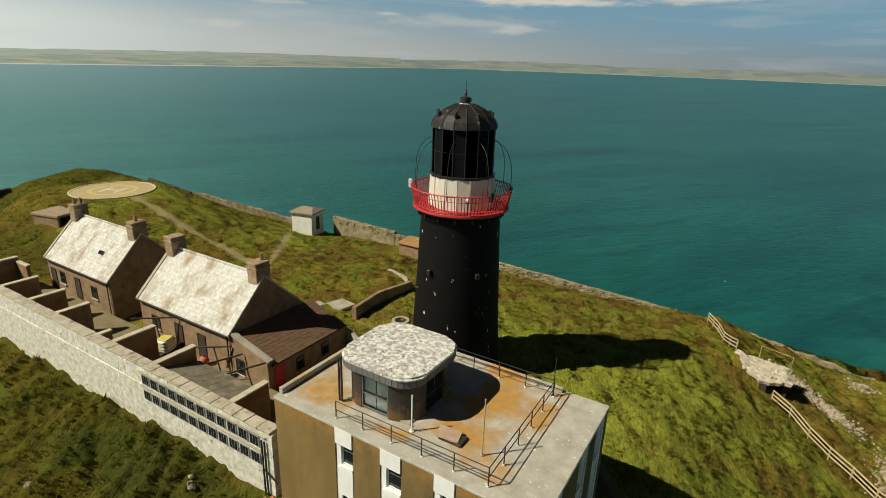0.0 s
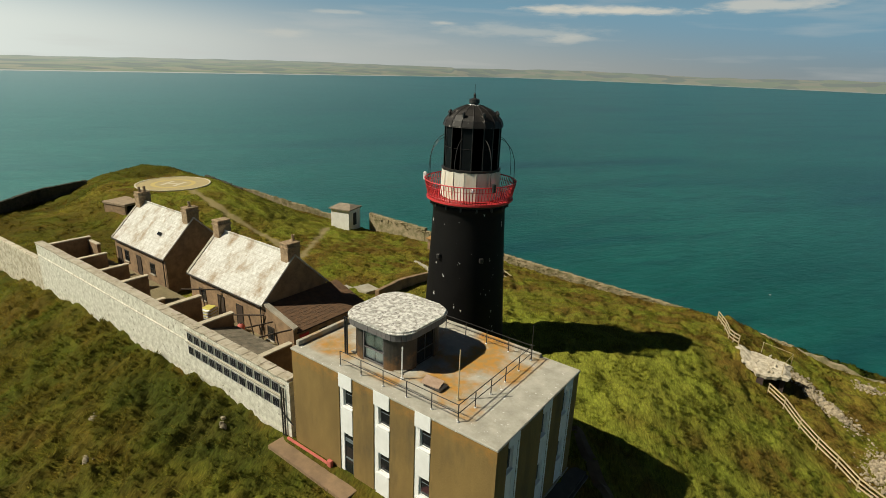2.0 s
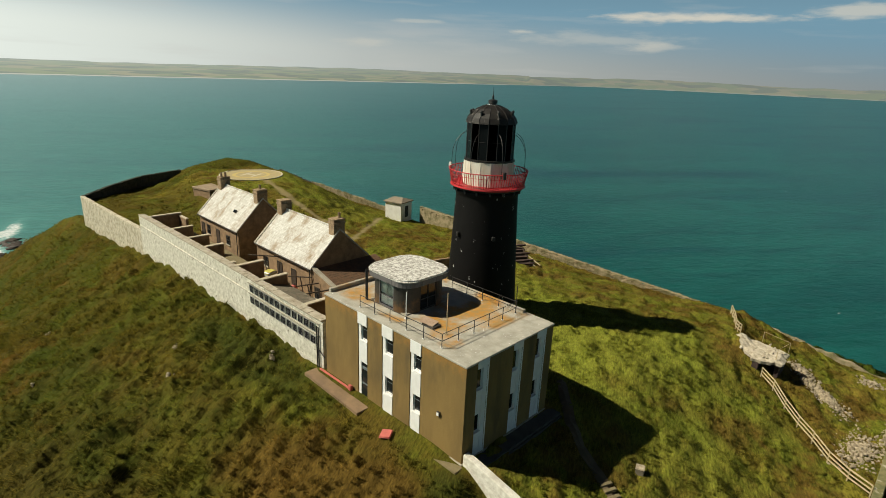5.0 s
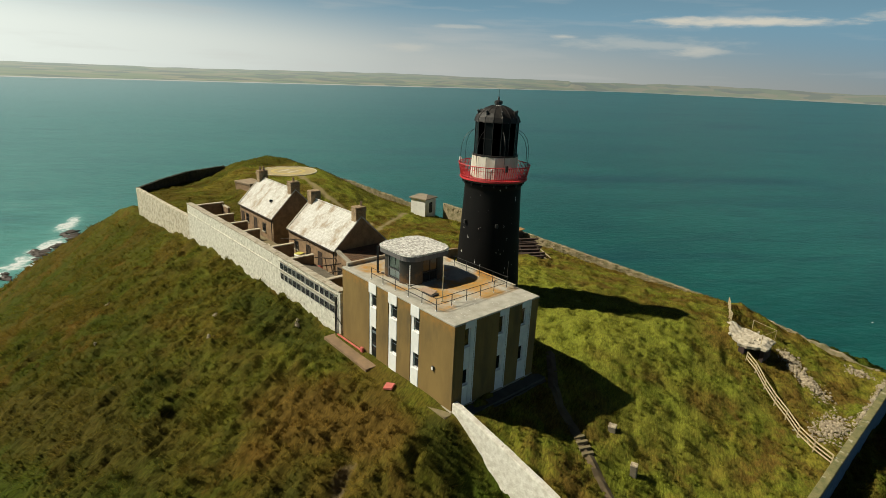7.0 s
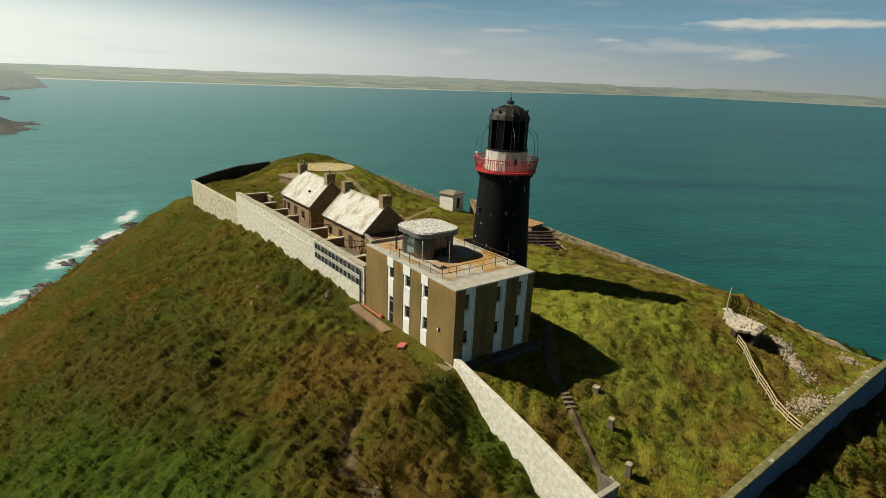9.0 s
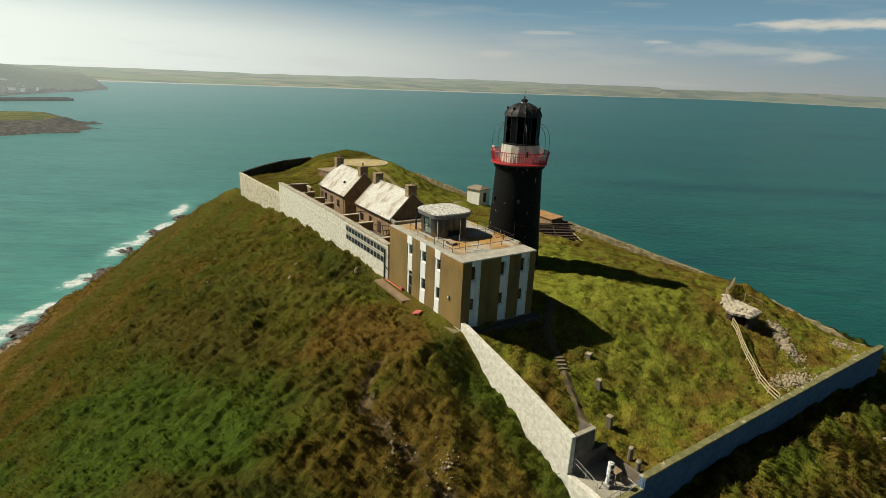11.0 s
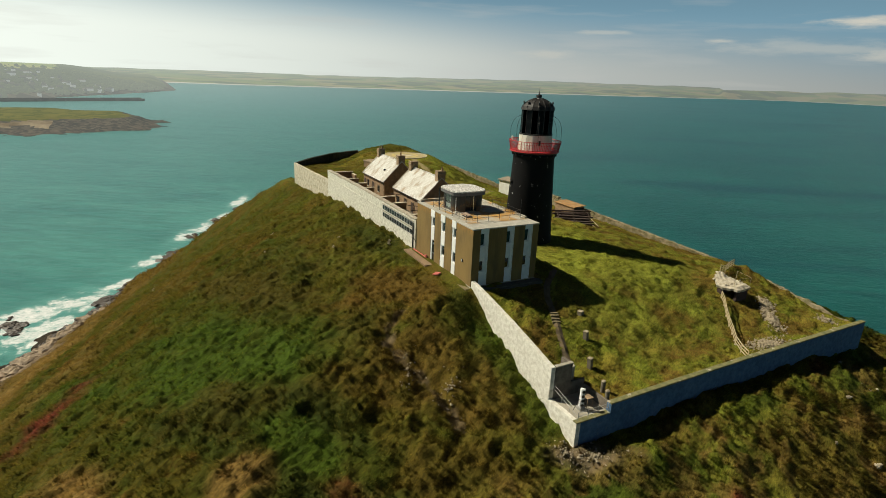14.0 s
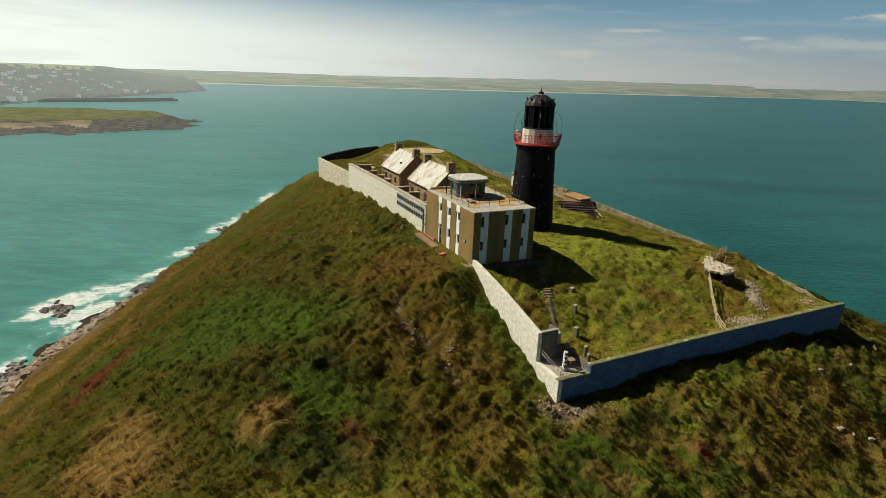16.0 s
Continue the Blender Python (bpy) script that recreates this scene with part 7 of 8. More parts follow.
# ---- broken platform, handrails and rubble on the lawn ----
def platform():
    p = thing("broken_platform", "broken pale concrete platform with a dark hollow beneath", "platform")
    z = 40.75
    outline = [(0.0, 47.6), (0.9, 46.5), (2.2, 45.1), (4.4, 45.9), (4.5, 48.3), (2.6, 48.7), (1.4, 49.1), (0.5, 48.7)]
    # the broken edge wanders; the landward end sinks into the grass
    ring = []
    for (xa, ya), (xb, yb) in zip(outline, outline[1:] + outline[:1]):
        for k in range(6):
            x, y = xa + (xb - xa) * k / 6, ya + (yb - ya) * k / 6
            ring.append((x + 0.32 * noise.noise((x * 1.9, y * 1.9, 3)), y + 0.32 * noise.noise((x * 1.9, y * 1.9, 8))))
    bm = bmesh.new()
    cx, cy = 1.9, 47.4
    rows = []
    for f in (1.0, 0.82, 0.6, 0.35):
        rows.append([bm.verts.new((cx + (x - cx) * f, cy + (y - cy) * f, max(gz(cx + (x - cx) * f, cy + (y - cy) * f) + 0.03, z - 0.22 * (f > 0.9) * (1 + noise.noise((x, y, 1))) + 0.14 * noise.noise((x * 1.3 * f, y * 1.3, f * 3))) if x > 0.6 else gz(cx + (x - cx) * f, cy + (y - cy) * f) + 0.1 + 0.12 * noise.noise((x * 2, y * 2, f * 4)))) for x, y in ring])
    low = [bm.verts.new((v.co.x * 0.97 + cx * 0.03, v.co.y * 0.97 + cy * 0.03, v.co.z - 0.3)) for v in rows[0]]
    mid = bm.verts.new((cx, cy, z + 0.02))
    n = len(ring)
    for i in range(n):
        j = (i + 1) % n
        bm.faces.new((low[i], low[j], rows[0][j], rows[0][i]))
        for a, b in zip(rows, rows[1:]):
            bm.faces.new((a[i], a[j], b[j], b[i]))
        bm.faces.new((rows[-1][i], rows[-1][j], mid))
    bm.faces.new(low[::-1])
    bmesh.ops.recalc_face_normals(bm, faces=bm.faces)
    part("deck", bm, rubble_stone, p, "crumbling concrete deck")
    part("pier", prism([(2.3, 45.3), (2.8, 45.3), (2.8, 48.3), (2.3, 48.3)], 37.5, z - 0.283), dark_stone, p, "dark supporting pier")
    part("pier", prism([(3.9, 46.2), (4.25, 46.2), (4.25, 48.2), (3.9, 48.2)], 37.5, z - 0.283), dark_stone, p, "dark supporting pier")
    rng = random.Random(4)
    for k in range(44):
        a = rng.random() * 6.28
        x, y = 2.3 + 2.0 * math.cos(a) * rng.random() ** 0.4, 47.2 + 1.7 * math.sin(a) * rng.random() ** 0.4
        s = rng.uniform(0.06, 0.22)
        q = part("fragment", rock(s, k), rubble_stone, p)
        q.matrix_basis = Matrix.Translation((x, y, z + s * 0.15)) @ Euler((rng.random() * 6, rng.random() * 6, rng.random() * 6)).to_matrix().to_4x4()
    for a, b in (((3.9, 45.9), (4.3, 48.3)), ((4.3, 48.3), (2.0, 49.0))):
        for pt in (a, b):
            part("post", rod((pt[0], pt[1], z), (pt[0], pt[1], z + 1.0), 0.03, 6), timber, p)
        part("wire", rod((a[0], a[1], z + 0.98), (b[0], b[1], z + 0.98), 0.015, 5), timber, p)


def rock(size, seed):
    bm = bmesh.new()
    bmesh.ops.create_icosphere(bm, subdivisions=1, radius=size)
    for v in bm.verts:
        v.co *= 0.75 + 0.6 * noise.noise(v.co / size * 0.9 + Vector((seed * 3.7, 1, 2)))
        v.co.z *= 0.7
    return bm
rubble_stone = material("rubble_stone", (0.60, 0.53, 0.41), 0.95, (0.33, 0.28, 0.20), 2.5, 0.8, 0.6, 8)
dark_stone = material("dark_stone", (0.06, 0.035, 0.03), 0.95, (0.03, 0.022, 0.02), 2.5, 0.8, 0.5, 8)
platform()


def handrail(label, pts, h=0.95):
    f = thing("timber_handrail", label, "handrail", "timber handrails on the lawn")
    prev = None
    for a, b in zip(pts, pts[1:]):
        n = max(1, round(math.hypot(b[0] - a[0], b[1] - a[1]) / 1.6))
        for i in range(n + (1 if b == pts[-1] else 0)):
            x, y = a[0] + (b[0] - a[0]) * i / n, a[1] + (b[1] - a[1]) * i / n
            p = Vector((x, y, gz(x, y)))
            part("post", beam(p - Vector((0, 0, 0.2)), p + Vector((0, 0, h)), 0.08, 0.08), timber, f)
            if prev is not None:
                for k, g in (("rail", 1.0), ("mid_rail", 0.66), ("low_rail", 0.33)):
                    part(k, beam(prev + Vector((0, 0, h * g)), p + Vector((0, 0, h * g)), 0.05, 0.1), timber, f)
            prev = p
    return f


handrail("weathered timber handrail running down the lawn to the wall", [(3.3, 44.8), (9.7, 38.9), (12.5, 36.8)])
handrail("short weathered timber handrail between cliff wall and platform", [(-2.7, 55.3), (0.2, 48.3)])


def rubble_heap(name, label, spots, n, seed, size=1.0):
    """Loose stones scattered thickly over ragged patches of ground."""
    verts, faces = [], []
    base = bmesh.new()
    bmesh.ops.create_icosphere(base, subdivisions=1, radius=1)
    bv = np.array([v.co[:] for v in base.verts])
    bf = np.array([[v.index for v in f.verts] for f in base.faces])
    base.free()
    r = np.random.RandomState(seed)
    off = 0
    for k in range(n):
        cx, cy, rx, ry, turn = spots[k % len(spots)]
        a, d = r.rand() * 6.283, abs(r.randn()) * 0.55
        u, v = rx * d * math.cos(a), ry * d * math.sin(a)
        x = cx + u * math.cos(turn) - v * math.sin(turn)
        y = cy + u * math.sin(turn) + v * math.cos(turn)
        s = (0.05 + 0.19 * r.rand() ** 2.5) * size
        p = bv * (0.7 + 0.6 * r.rand(len(bv), 1)) * s * (0.7 + 0.6 * r.rand(1, 3))
        c, s_ = math.cos(a * 3), math.sin(a * 3)
        p = p @ np.array([[c, -s_, 0], [s_, c, 0], [0, 0, 1]])
        verts.append(p + np.array([x, y, gz(x, y) + s * 0.25 + 0.12 * (1 - d) * r.rand()]))
        faces.append(bf + off)
        off += len(bv)
    me = bpy.data.meshes.new(name)
    me.from_pydata(np.concatenate(verts).tolist(), [], np.concatenate(faces).tolist())
    me.materials.append(loose_stone)
    return tagged(new(name, me), label, "rubble", kind="stuff")


loose_stone = material("loose_stone", (0.46, 0.385, 0.265), 0.95, (0.20, 0.155, 0.10), 3.5, 0.9, 0.5, 9)
rubble_heap("rubble_heap", "heap of loose pale stones fallen on the lawn", [(11.2, 42.2, 1.4, 3.0, -0.15), (7.6, 48.2, 1.0, 2.8, 0.9), (5.6, 50.2, 0.8, 1.6, 0.7)], 3200, 5, 0.62)
rubble_heap("wall_rubble", "scattered pale stones along the top of the retaining wall", [(12.3, 52, 0.35, 4.8, 0), (10.3, 54.8, 1.4, 0.9, 0), (12.35, 46, 0.3, 3.0, 0)], 900, 6, 0.55)
rubble_heap("gully_stones", "line of loose stones in the worn gully", [(1.5, 5.0, 1.0, 2.6, 1.1), (4.6, 7.6, 1.2, 1.8, 0.9)], 170, 8, 0.5)
rubble_heap("slope_stones", "few pale stones lying in the long grass", [(-31.4, 8.9, 0.5, 0.5, 0), (-27.4, 7.0, 1.2, 0.3, 0), (-39.5, 0, 0.2, 0.2, 0), (-22.8, 13.0, 0.25, 0.25, 0), (-72.5, -15.7, 1.6, 0.5, 0.3), (-50, 3.2, 0.8, 0.3, 0)], 48, 9, 1.0)
rubble_heap("east_stones", "single white stones scattered over the eastern slope", [(21.2, 38.0, 0.1, 0.1, 0), (23.4, 43.1, 0.2, 0.1, 0), (23.6, 40.6, 0.2, 0.2, 0), (24.5, 41.4, 0.1, 0.1, 0), (25.3, 43.1, 0.2, 0.1, 0), (22.0, 49.3, 0.2, 0.2, 0), (18.2, 45.5, 0.3, 0.2, 0), (14.3, 51.1, 0.2, 0.2, 0), (16.5, 59.2, 0.3, 0.2, 0), (17.6, 50.5, 1.2, 0.6, 0.6)], 40, 10, 1.1)
rubble_heap("corner_rubble", "stones washed out at the foot of the corner wall", [(14.6, 15.4, 1.5, 2.8, -0.3), (13.6, 13.6, 1.6, 1.1, 0)], 420, 7, 0.5)


def stone_post(x, y, h, w, label):
    s = thing("stone_post", label, "post", "stone posts on the lawn", at=(x, y, gz(x, y) - 0.15))
    part("shaft", box(-w / 2, w / 2, -w / 2, w / 2, 0, h, 0.03), dark_stone2, s)
    part("cap", box(-w / 2 - 0.02, w / 2 + 0.02, -w / 2 - 0.02, w / 2 + 0.02, h + 0.002, h + 0.06, 0.02), loose_stone, s, "pale weathered top")
    s.matrix_basis = s.matrix_basis @ pose(0, 0, 0, 2, -3, 18)


dark_stone2 = material("post_stone", (0.20, 0.17, 0.12), 0.95, (0.12, 0.10, 0.07), 3, 0.8, 0.4, 10)
stone_post(2.0, 24.2, 0.55, 0.5, "short square stone post on the lawn")
stone_post(4.7, 22.7, 1.05, 0.42, "square stone post leaning on the lawn")
stone_post(7.9, 20.5, 1.15, 0.42, "square stone post near the corner platform")


path_earth = material("path_earth", (0.16, 0.115, 0.06), 0.95, (0.10, 0.072, 0.038), 1.6, 0.7, 0.4, 14)


def garden_path():
    p = thing("garden_path", "worn brown path with concrete steps down the lawn", "path")
    pts = [(-5.5, 26.5), (-2.6, 23.2), (-1.2, 22.2), (1.4, 21.2), (4.0, 20.1), (6.7, 18.9), (8.9, 17.4)]
    bm = bmesh.new()
    rows = []
    for (ax, ay), (bx, by) in zip(pts, pts[1:]):
        d = Vector((bx - ax, by - ay, 0))
        n = max(2, int(d.length / 0.4))
        s = Vector((-d.y, d.x, 0)).normalized() * 0.36
        for i in range(n):
            c = Vector((ax, ay, 0)) + d * i / n
            row = []
            for k in (-1, 0, 1):
                q = c + s * k
                row.append(bm.verts.new((q.x, q.y, gz(q.x, q.y) + 0.12 - 0.1 * abs(k))))
            rows.append(row)
    for a, b in zip(rows, rows[1:]):
        for k in range(2):
            bm.faces.new((a[k], a[k + 1], b[k + 1], b[k]))
    bmesh.ops.recalc_face_normals(bm, faces=bm.faces)
    bmesh.ops.solidify(bm, geom=bm.faces[:], thickness=0.15)
    part("trodden_earth", bm, path_earth, p)
    for k in range(4):
        f = k / 3
        x, y = 1.2 + 1.1 * f, 21.3 - 0.48 * f
        z = gz(x, y) + 0.05
        q = part("step", box(-0.42, 0.42, -0.12, 0.12, -0.1, 0.11, 0.02), dirt, p)
        q.matrix_basis = Matrix.Translation((x, y, z)) @ Matrix.Rotation(radians(67), 4, "Z")


garden_path()


# ---- the corner platform with its instruments ----
# render darkened: the nook's shade is put into its colour
nook_wall = material("nook_shade_render", (0.20, 0.165, 0.125), 0.95, (0.10, 0.083, 0.065), 1.5, 0.9, 0.5, 9)
def corner():
    c = thing("corner_platform", "concrete platform in the corner of the boundary wall", "platform")
    part("deck", box(9.45, 12.62, 15.08, 18.3, 34.5, 36.93, 0.02), pale_concrete, c)
    part("side_wall", box(9.2, 9.44, 16.9, 18.5, 35.0, 38.2, 0.02), nook_wall, c)
    part("screen_wall", box(9.2, 9.45, 15.08, 16.9, 36.0, 40.0, 0.02), nook_wall, c, "screen wall coloured dark for the nook's shade")
    part("screen_coping", box(9.14, 9.52, 15.08, 16.95, 40.003, 40.12, 0.02), pale_concrete, c, "pale coping")
    part("buttress", prism([(8.3, 16.95), (9.2, 16.95), (8.9, 17.7), (8.1, 18.0)], 36.0, 39.3), pale_concrete, c, "pale buttress beside the path")
    part("screen_step", box(8.2, 9.2, 16.62, 16.9, 36.0, 40.1, 0.02), nook_wall, c)
    part("back_wall", box(9.46, 12.6, 18.3, 18.5, 35.5, 37.75, 0.02), nook_wall, c)
    railing("corner_railing", "thin pale handrail round the corner platform", [(9.6, 15.0, 37.6), (12.85, 14.9, 36.95), (12.9, 18.1, 37.0)], 0.8, 1.1, (0.55, 1.0), mat=panel_grey, r=0.02, post_r=0.02)
    f = thing("fog_signal", "white stacked round fog-signal drums on a frame", "fog signal", at=(11.55, 16.35, 36.9))
    for k in range(4):
        part("drum", lathe([(0.0, 0.32 + k * 0.42), (0.19, 0.32 + k * 0.42), (0.21, 0.34 + k * 0.42), (0.21, 0.68 + k * 0.42), (0.19, 0.70 + k * 0.42), (0, 0.70 + k * 0.42)], 16), white_panel, f, "white drum")
        part("mouth", lathe([(0.0, 0), (0.13, 0), (0.13, 0.03), (0, 0.03)], 12), black_iron, f, "dark horn mouth").matrix_basis = pose(0.2, -0.08, 0.51 + k * 0.42, 0, 90, -20)
        part("spacer", lathe([(0.12, 0.70 + k * 0.42), (0.12, 0.74 + k * 0.42)], 12), black_iron, f)
    part("base", box(-0.28, 0.28, -0.28, 0.28, 0, 0.32, 0.02), panel_grey, f)
    for a in (20, 140, 260):
        part("leg", rod((0.2 * math.cos(radians(a)), 0.2 * math.sin(radians(a)), 1.05), (0.72 * math.cos(radians(a)), 0.72 * math.sin(radians(a)), 0.02), 0.025), black_iron, f, "dark stay leg")
    t = thing("metal_frame", "small rusty metal frame beside the fog signal", "frame", at=(11.3, 17.2, 36.9))
    for x in (-0.4, 0.4):
        for y in (-0.3, 0.3):
            part("leg", rod((x, y, 0), (x * 0.8, y * 0.8, 0.85), 0.03), chimney_stone, t)
    part("top", box(-0.42, 0.42, -0.34, 0.34, 0.85, 0.92, 0.01), chimney_stone, t, "rusty top plate")
    for x, y, h in ((10.9, 19.3, 1.25), (12.0, 18.75, 1.0)):
        b = thing("bollard", "short pale bollard at the edge of the platform", "bollard", "bollards by the platform", at=(x, y, gz(x, y) - 0.15))
        part("shaft", lathe([(0.2, 0), (0.19, h), (0, h)], 12), dark_stone2, b)
        part("cap", lathe([(0.2, h), (0.17, h + 0.08), (0.08, h + 0.12), (0, h + 0.12)], 12), loose_stone, b)


corner()

# ---- coping stones along the white wall ----
me_cope = bpy.data.meshes.new("coping_stone")
bm = box(-0.43, 0.43, -0.36, 0.36, 0, 0.12, 0.02)
bm.to_mesh(me_cope)
bm.free()
me_cope.materials.append(material("coping_stone", (0.50, 0.45, 0.35), 0.9, (0.34, 0.29, 0.21), 1.3, 0.8, 0.4, 9, color3=(0.2, 0.16, 0.1), scale3=1.7, lo3=0.56, hi3=0.7))
south = bpy.data.objects["wall_south"]
for k in range(43):
    ob = new("coping_stone", me_cope)
    ob.parent = south
    x = -55.8 + k * 0.885
    z = 45.9 + 0.2 * min(1, (x + 56.2) / 16.2) - 0.05 * max(0, (x + 40) / 21.9)
    ob.matrix_basis = pose(x, 14.9 + random.uniform(-0.02, 0.02), z + 0.03 + random.uniform(-0.015, 0.015), random.uniform(-1, 1), random.uniform(-1, 1), random.uniform(-1.2, 1.2))


# ---- rocks in the surf and along the shore ----
def shore_rocks():
    r = np.random.RandomState(12)
    base = bmesh.new()
    bmesh.ops.create_icosphere(base, subdivisions=2, radius=1)
    bv = np.array([v.co[:] for v in base.verts])
    bf = np.array([[v.index for v in f.verts] for f in base.faces])
    base.free()

    def stones(places, flat=1.0):
        V, F, off = [], [], 0
        for x, y, z, s in places:
            p = bv * s
            q = p / max(s, 0.01) * 1.3 + r.rand(3) * 20
            lump = 0.75 + 0.8 * np.abs(np.sin(q[:, :1] * 1.7 + q[:, 1:2]) * np.cos(q[:, 2:3] * 1.9 - q[:, 1:2])) + 0.15 * r.rand(len(bv), 1)
            p = p * lump * np.array([1 + 0.9 * r.rand(), 1, flat * (0.55 + 0.3 * r.rand())])
            a = r.rand() * 6.28
            p = p @ np.array([[math.cos(a), -math.sin(a), 0], [math.sin(a), math.cos(a), 0], [0, 0, 1]])
            V.append(p + np.array([x, y, z]))
            F.append(bf + off)
            off += len(bv)
        return np.concatenate(V).tolist(), np.concatenate(F).tolist()

    for k, (sx, sy, sr) in enumerate(SKERRIES):
        t = thing("sea_rock", "dark wet rock outcrop in the white surf", "rock", "rocks in the surf", at=(sx, sy, 0))
        for _ in range(16):
            v, f = stones([(sr * 0.6 * r.randn(), sr * 0.32 * r.randn(), 0.1, 0.4 + sr * 0.2 * r.rand() ** 1.5)], 0.55)
            me = bpy.data.meshes.new("boulder")
            me.from_pydata(v, [], f)
            me.materials.append(wet_rock)
            new("boulder", me).parent = t
    pl = []
    for _ in range(2400):
        u = r.rand()
        x = -62 - 75 * u
        y = (-78.5 - 0.413 * x) / 0.911 + 1.0 + 9.0 * r.rand() ** 1.3
        z = gz(x, y)
        if -1.5 < z < 9:
            pl.append((x, y, z, 0.16 + 0.7 * r.rand() ** 3))
    for name, label, own, kept in (("shore_boulders", "pale tan boulders tumbled above the waterline", pale_rock, lambda q: q[2] > 1.6 and q[0] > -108), ("tide_boulders", "dark wet boulders along the waterline", wet_rock, lambda q: q[2] <= 1.6)):
        v, f = stones([q for q in pl if kept(q)])
        me = bpy.data.meshes.new(name)
        me.from_pydata(v, [], f)
        me.materials.append(own)
        tagged(new(name, me), label, "boulders", kind="stuff")


wet_rock = material("wet_rock", (0.035, 0.026, 0.02), 0.6, (0.075, 0.055, 0.04), 0.8, 0.8, 0.6, 3)
pale_rock = material("pale_rock", (0.44, 0.335, 0.225), 0.9, (0.13, 0.098, 0.068), 0.5, 0.9, 0.6, 3)
shore_rocks()


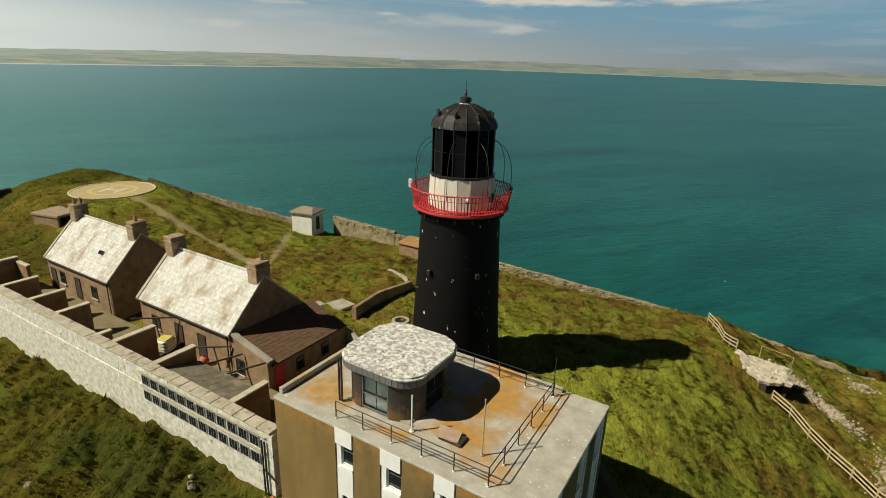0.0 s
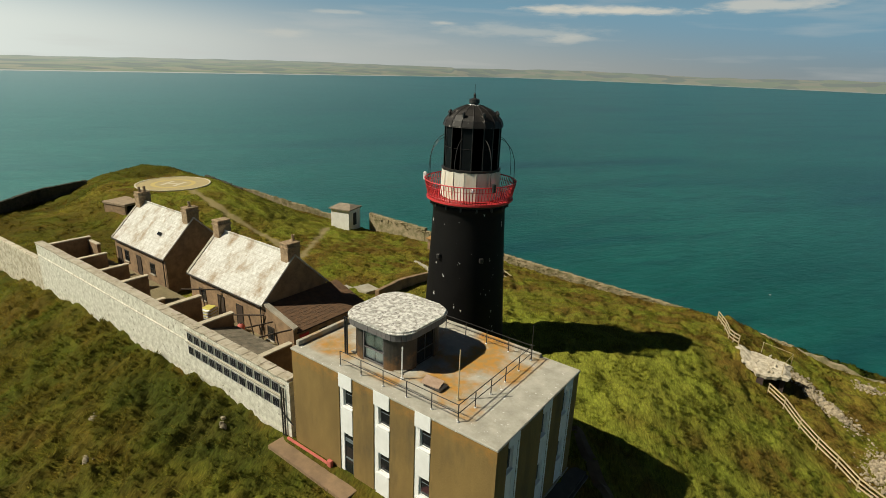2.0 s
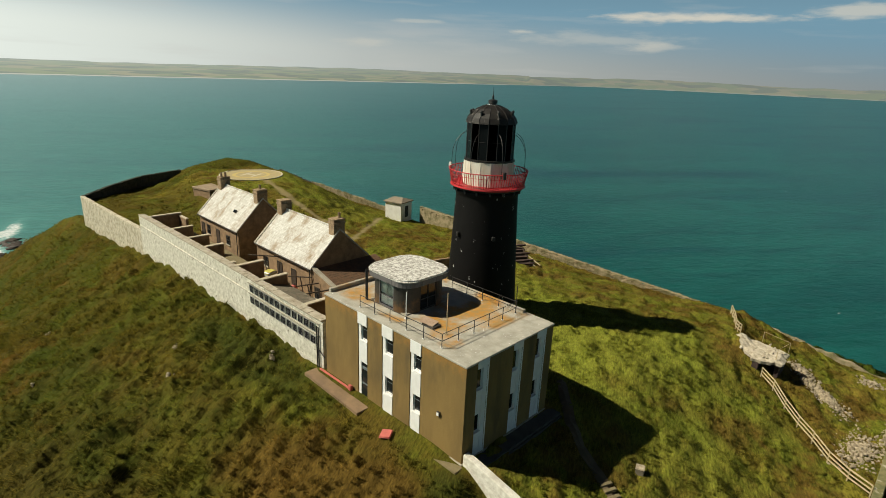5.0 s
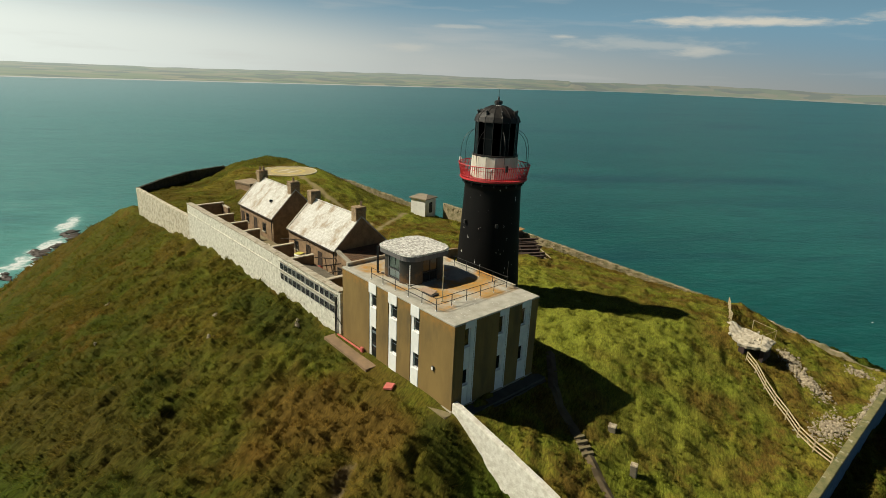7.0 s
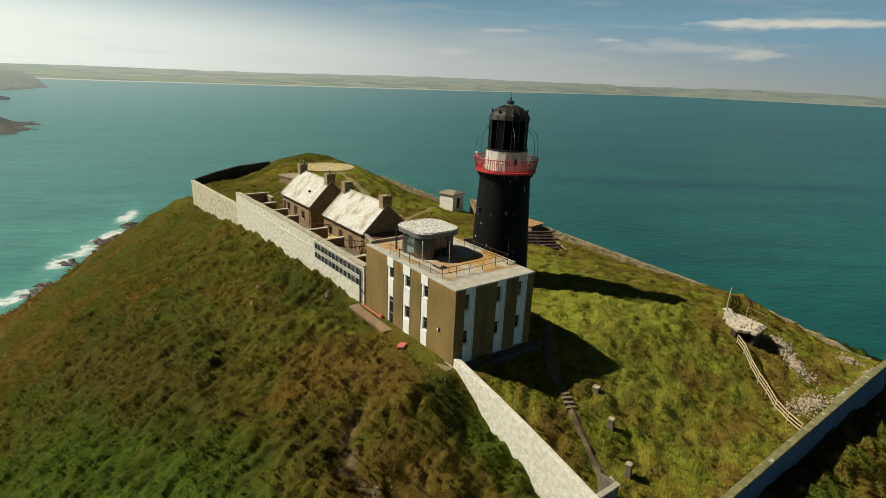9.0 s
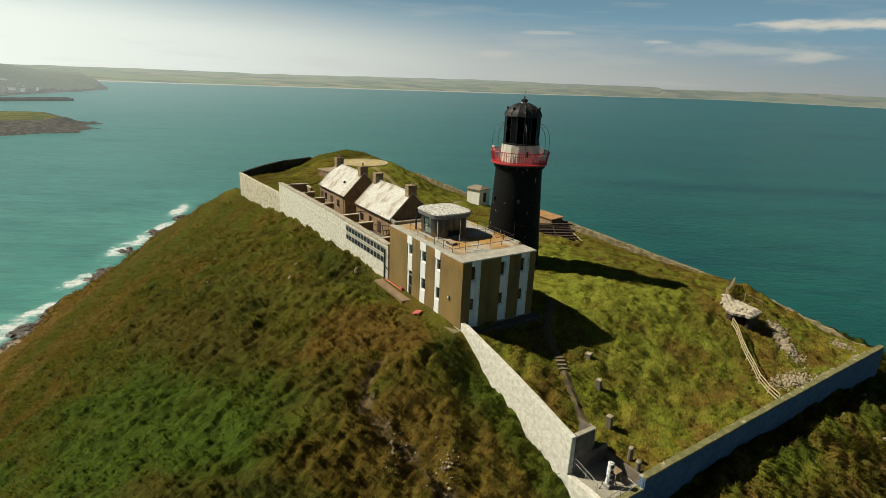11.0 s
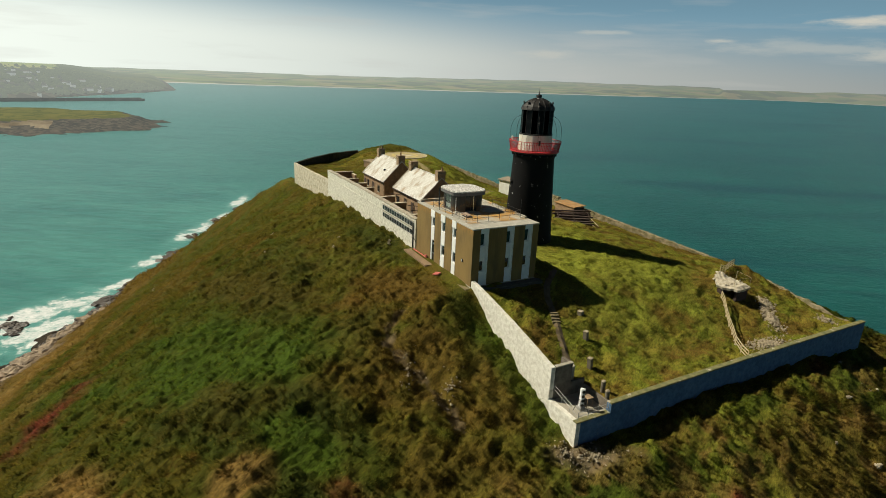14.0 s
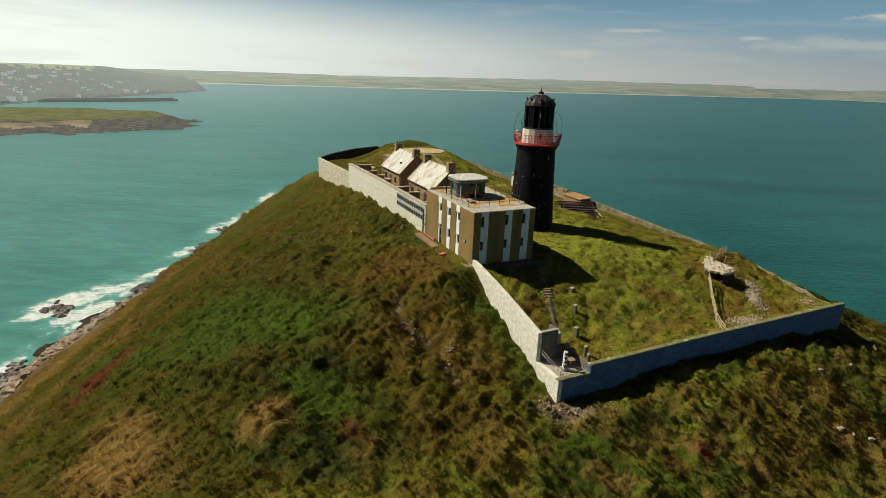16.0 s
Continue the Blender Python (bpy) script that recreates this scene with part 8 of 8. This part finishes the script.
# ---- grass ----
def tussocks(name, label, n, x0, x1, y0, y1, h0, h1, seed, keep, width=0.085, blades=7):
    r = np.random.RandomState(seed)
    x, y = x0 + (x1 - x0) * r.rand(n), y0 + (y1 - y0) * r.rand(n)
    ok = keep(x, y)
    x, y = x[ok], y[ok]
    z = ground_z(x, y)
    m = cover(x, y, z)
    ok = (m["path"] < 0.4) & (m["rock"] < 0.6 + 0.4 * r.rand(len(x))) & (z > 2.2)
    x, y, z = x[ok], y[ok], z[ok]
    m = {k: v[ok] for k, v in m.items()}
    n = len(x)
    clump = np.clip(0.75 + 1.8 * fbm((x + 0.5 * y) / 1.6, (y - 0.5 * x) / 0.9, seed + 1, 3), 0.15, 2.0) * (1 - 0.35 * m["lush"])
    h = (h0 + (h1 - h0) * r.rand(n)) * clump
    e = 0.28
    gxn, gyn = (ground_z(x + e, y) - z) / e, (ground_z(x, y + e) - z) / e
    lean = np.stack([np.clip(-gxn, -0.8, 0.8) + 0.25, np.clip(-gyn, -0.8, 0.8) - 0.15], 1)
    a = r.rand(n, blades) * 6.283
    d = r.rand(n, blades) * 0.16
    bx, by = x[:, None] + d * np.cos(a), y[:, None] + d * np.sin(a)
    w = width * (0.7 + 0.8 * r.rand(n, blades))
    px, py = -np.sin(a) * w, np.cos(a) * w
    hh = h[:, None] * (0.6 + 0.6 * r.rand(n, blades))
    tx = bx + hh * (lean[:, :1] + 0.55 * np.cos(a) + 0.25 * r.randn(n, blades))
    ty = by + hh * (lean[:, 1:] + 0.55 * np.sin(a) + 0.25 * r.randn(n, blades))
    zb = z[:, None] - 0.05 + 0 * bx
    # the upper side of every blade is its front
    flip = np.sign((2 * px) * (ty - by + py) - (2 * py) * (tx - bx + px))
    flip[flip == 0] = 1
    px, py = px * flip, py * flip
    co = np.stack([np.stack([bx - px, by - py, zb], -1), np.stack([bx + px, by + py, zb], -1), np.stack([tx, ty, zb + hh + 0.03], -1)], 2).reshape(-1, 3)
    nt = n * blades
    me = bpy.data.meshes.new(name)
    me.vertices.add(nt * 3)
    me.vertices.foreach_set("co", co.ravel())
    me.loops.add(nt * 3)
    me.loops.foreach_set("vertex_index", np.arange(nt * 3, dtype=np.int32))
    me.polygons.add(nt)
    me.polygons.foreach_set("loop_start", np.arange(0, nt * 3, 3, dtype=np.int32))
    me.update(calc_edges=True)
    me.shade_smooth()
    nrm = np.stack([-gxn, -gyn, 1 + 0 * gxn], 1)
    nrm /= np.linalg.norm(nrm, axis=1, keepdims=True)
    own = np.stack([np.cos(a), np.sin(a), 0 * a + 0.4], -1)
    mixed = nrm[:, None, :] * 1.0 + own * 0.4 + 0.10 * r.randn(n, blades, 3)
    mixed /= np.linalg.norm(mixed, axis=2, keepdims=True)
    free = me.attributes.new("custom_normal", "FLOAT_VECTOR", "POINT")
    free.data.foreach_set("vector", np.repeat(mixed.reshape(-1, 3), 3, axis=0).astype(np.float32).ravel())
    me.materials.append(tuft_mat)
    ob = new(name, me)
    for k, v in m.items():
        attribute(ob, k, np.repeat(v, blades * 3))
    return tagged(ob, label, "grass", kind="stuff")


def clear_of_things(x, y):
    ok = np.hypot(x + 17.6, y - 31.3) > 3.5
    ok &= np.hypot(x + 76, y - 38.6) > 5.3
    for ax, bx_, ay, by_ in ((-17.9, -2.8, 14, 23.3), (-57, -17.5, 14, 27.9), (-57.8, -54, 52.6, 56.6), (-42, -32, 52.4, 57), (-74.2, -69.2, 27, 32), (0, 4.6, 44.8, 49.3), (9, 13, 14, 18.6), (-31.0, -23.5, 44.5, 52.5)):
        ok &= ~((x > ax) & (x < bx_) & (y > ay) & (y < by_))
    ok &= along(x, y, ((-5.5, 26.5), (-2.6, 23.2), (1.4, 21.2), (6.7, 18.9), (8.9, 17.4))) > 0.5
    return ok


def slope_keep(x, y):
    far = np.clip((-x - 45) / 60, 0, 1) + np.clip((-y - 25) / 40, 0, 1)
    return ~((x > -18.9) & (x < -4) & (y > 13.1)) & (hash2(np.floor(x * 97), np.floor(y * 89), 5) > 0.85 * np.clip(far, 0, 1))


tussocks("slope_grass", "long wind-combed brown and green grass on the slope", 165000, -112, 36, -58, 14.3, 0.14, 0.38, 3, slope_keep, 0.034, 6)
tussocks("lawn_grass", "short yellow-green tussocky grass inside the walls", 70000, -90, 12.5, 15.2, 56.7, 0.06, 0.17, 5, clear_of_things, 0.035, 6)
tussocks("east_grass", "coarse dark green growth below the retaining wall", 36000, 13.3, 44, -6, 70, 0.12, 0.34, 7, lambda x, y: (y > 14.4) | (x > 36), 0.045, 6)
tussocks("cliff_grass", "grass on the cliff edge beyond the stone wall", 9000, -60, 13, 57.5, 66, 0.08, 0.2, 9, lambda x, y: y > 57.4, 0.07, 6)
tussocks("shore_grass", "rusty coarse grass above the western rocks", 22000, -235, -111, -58, 24, 0.25, 0.6, 13, lambda x, y: (y < 14) & (hash2(np.floor(x * 97), np.floor(y * 89), 7) > 0.2), 0.12, 5)
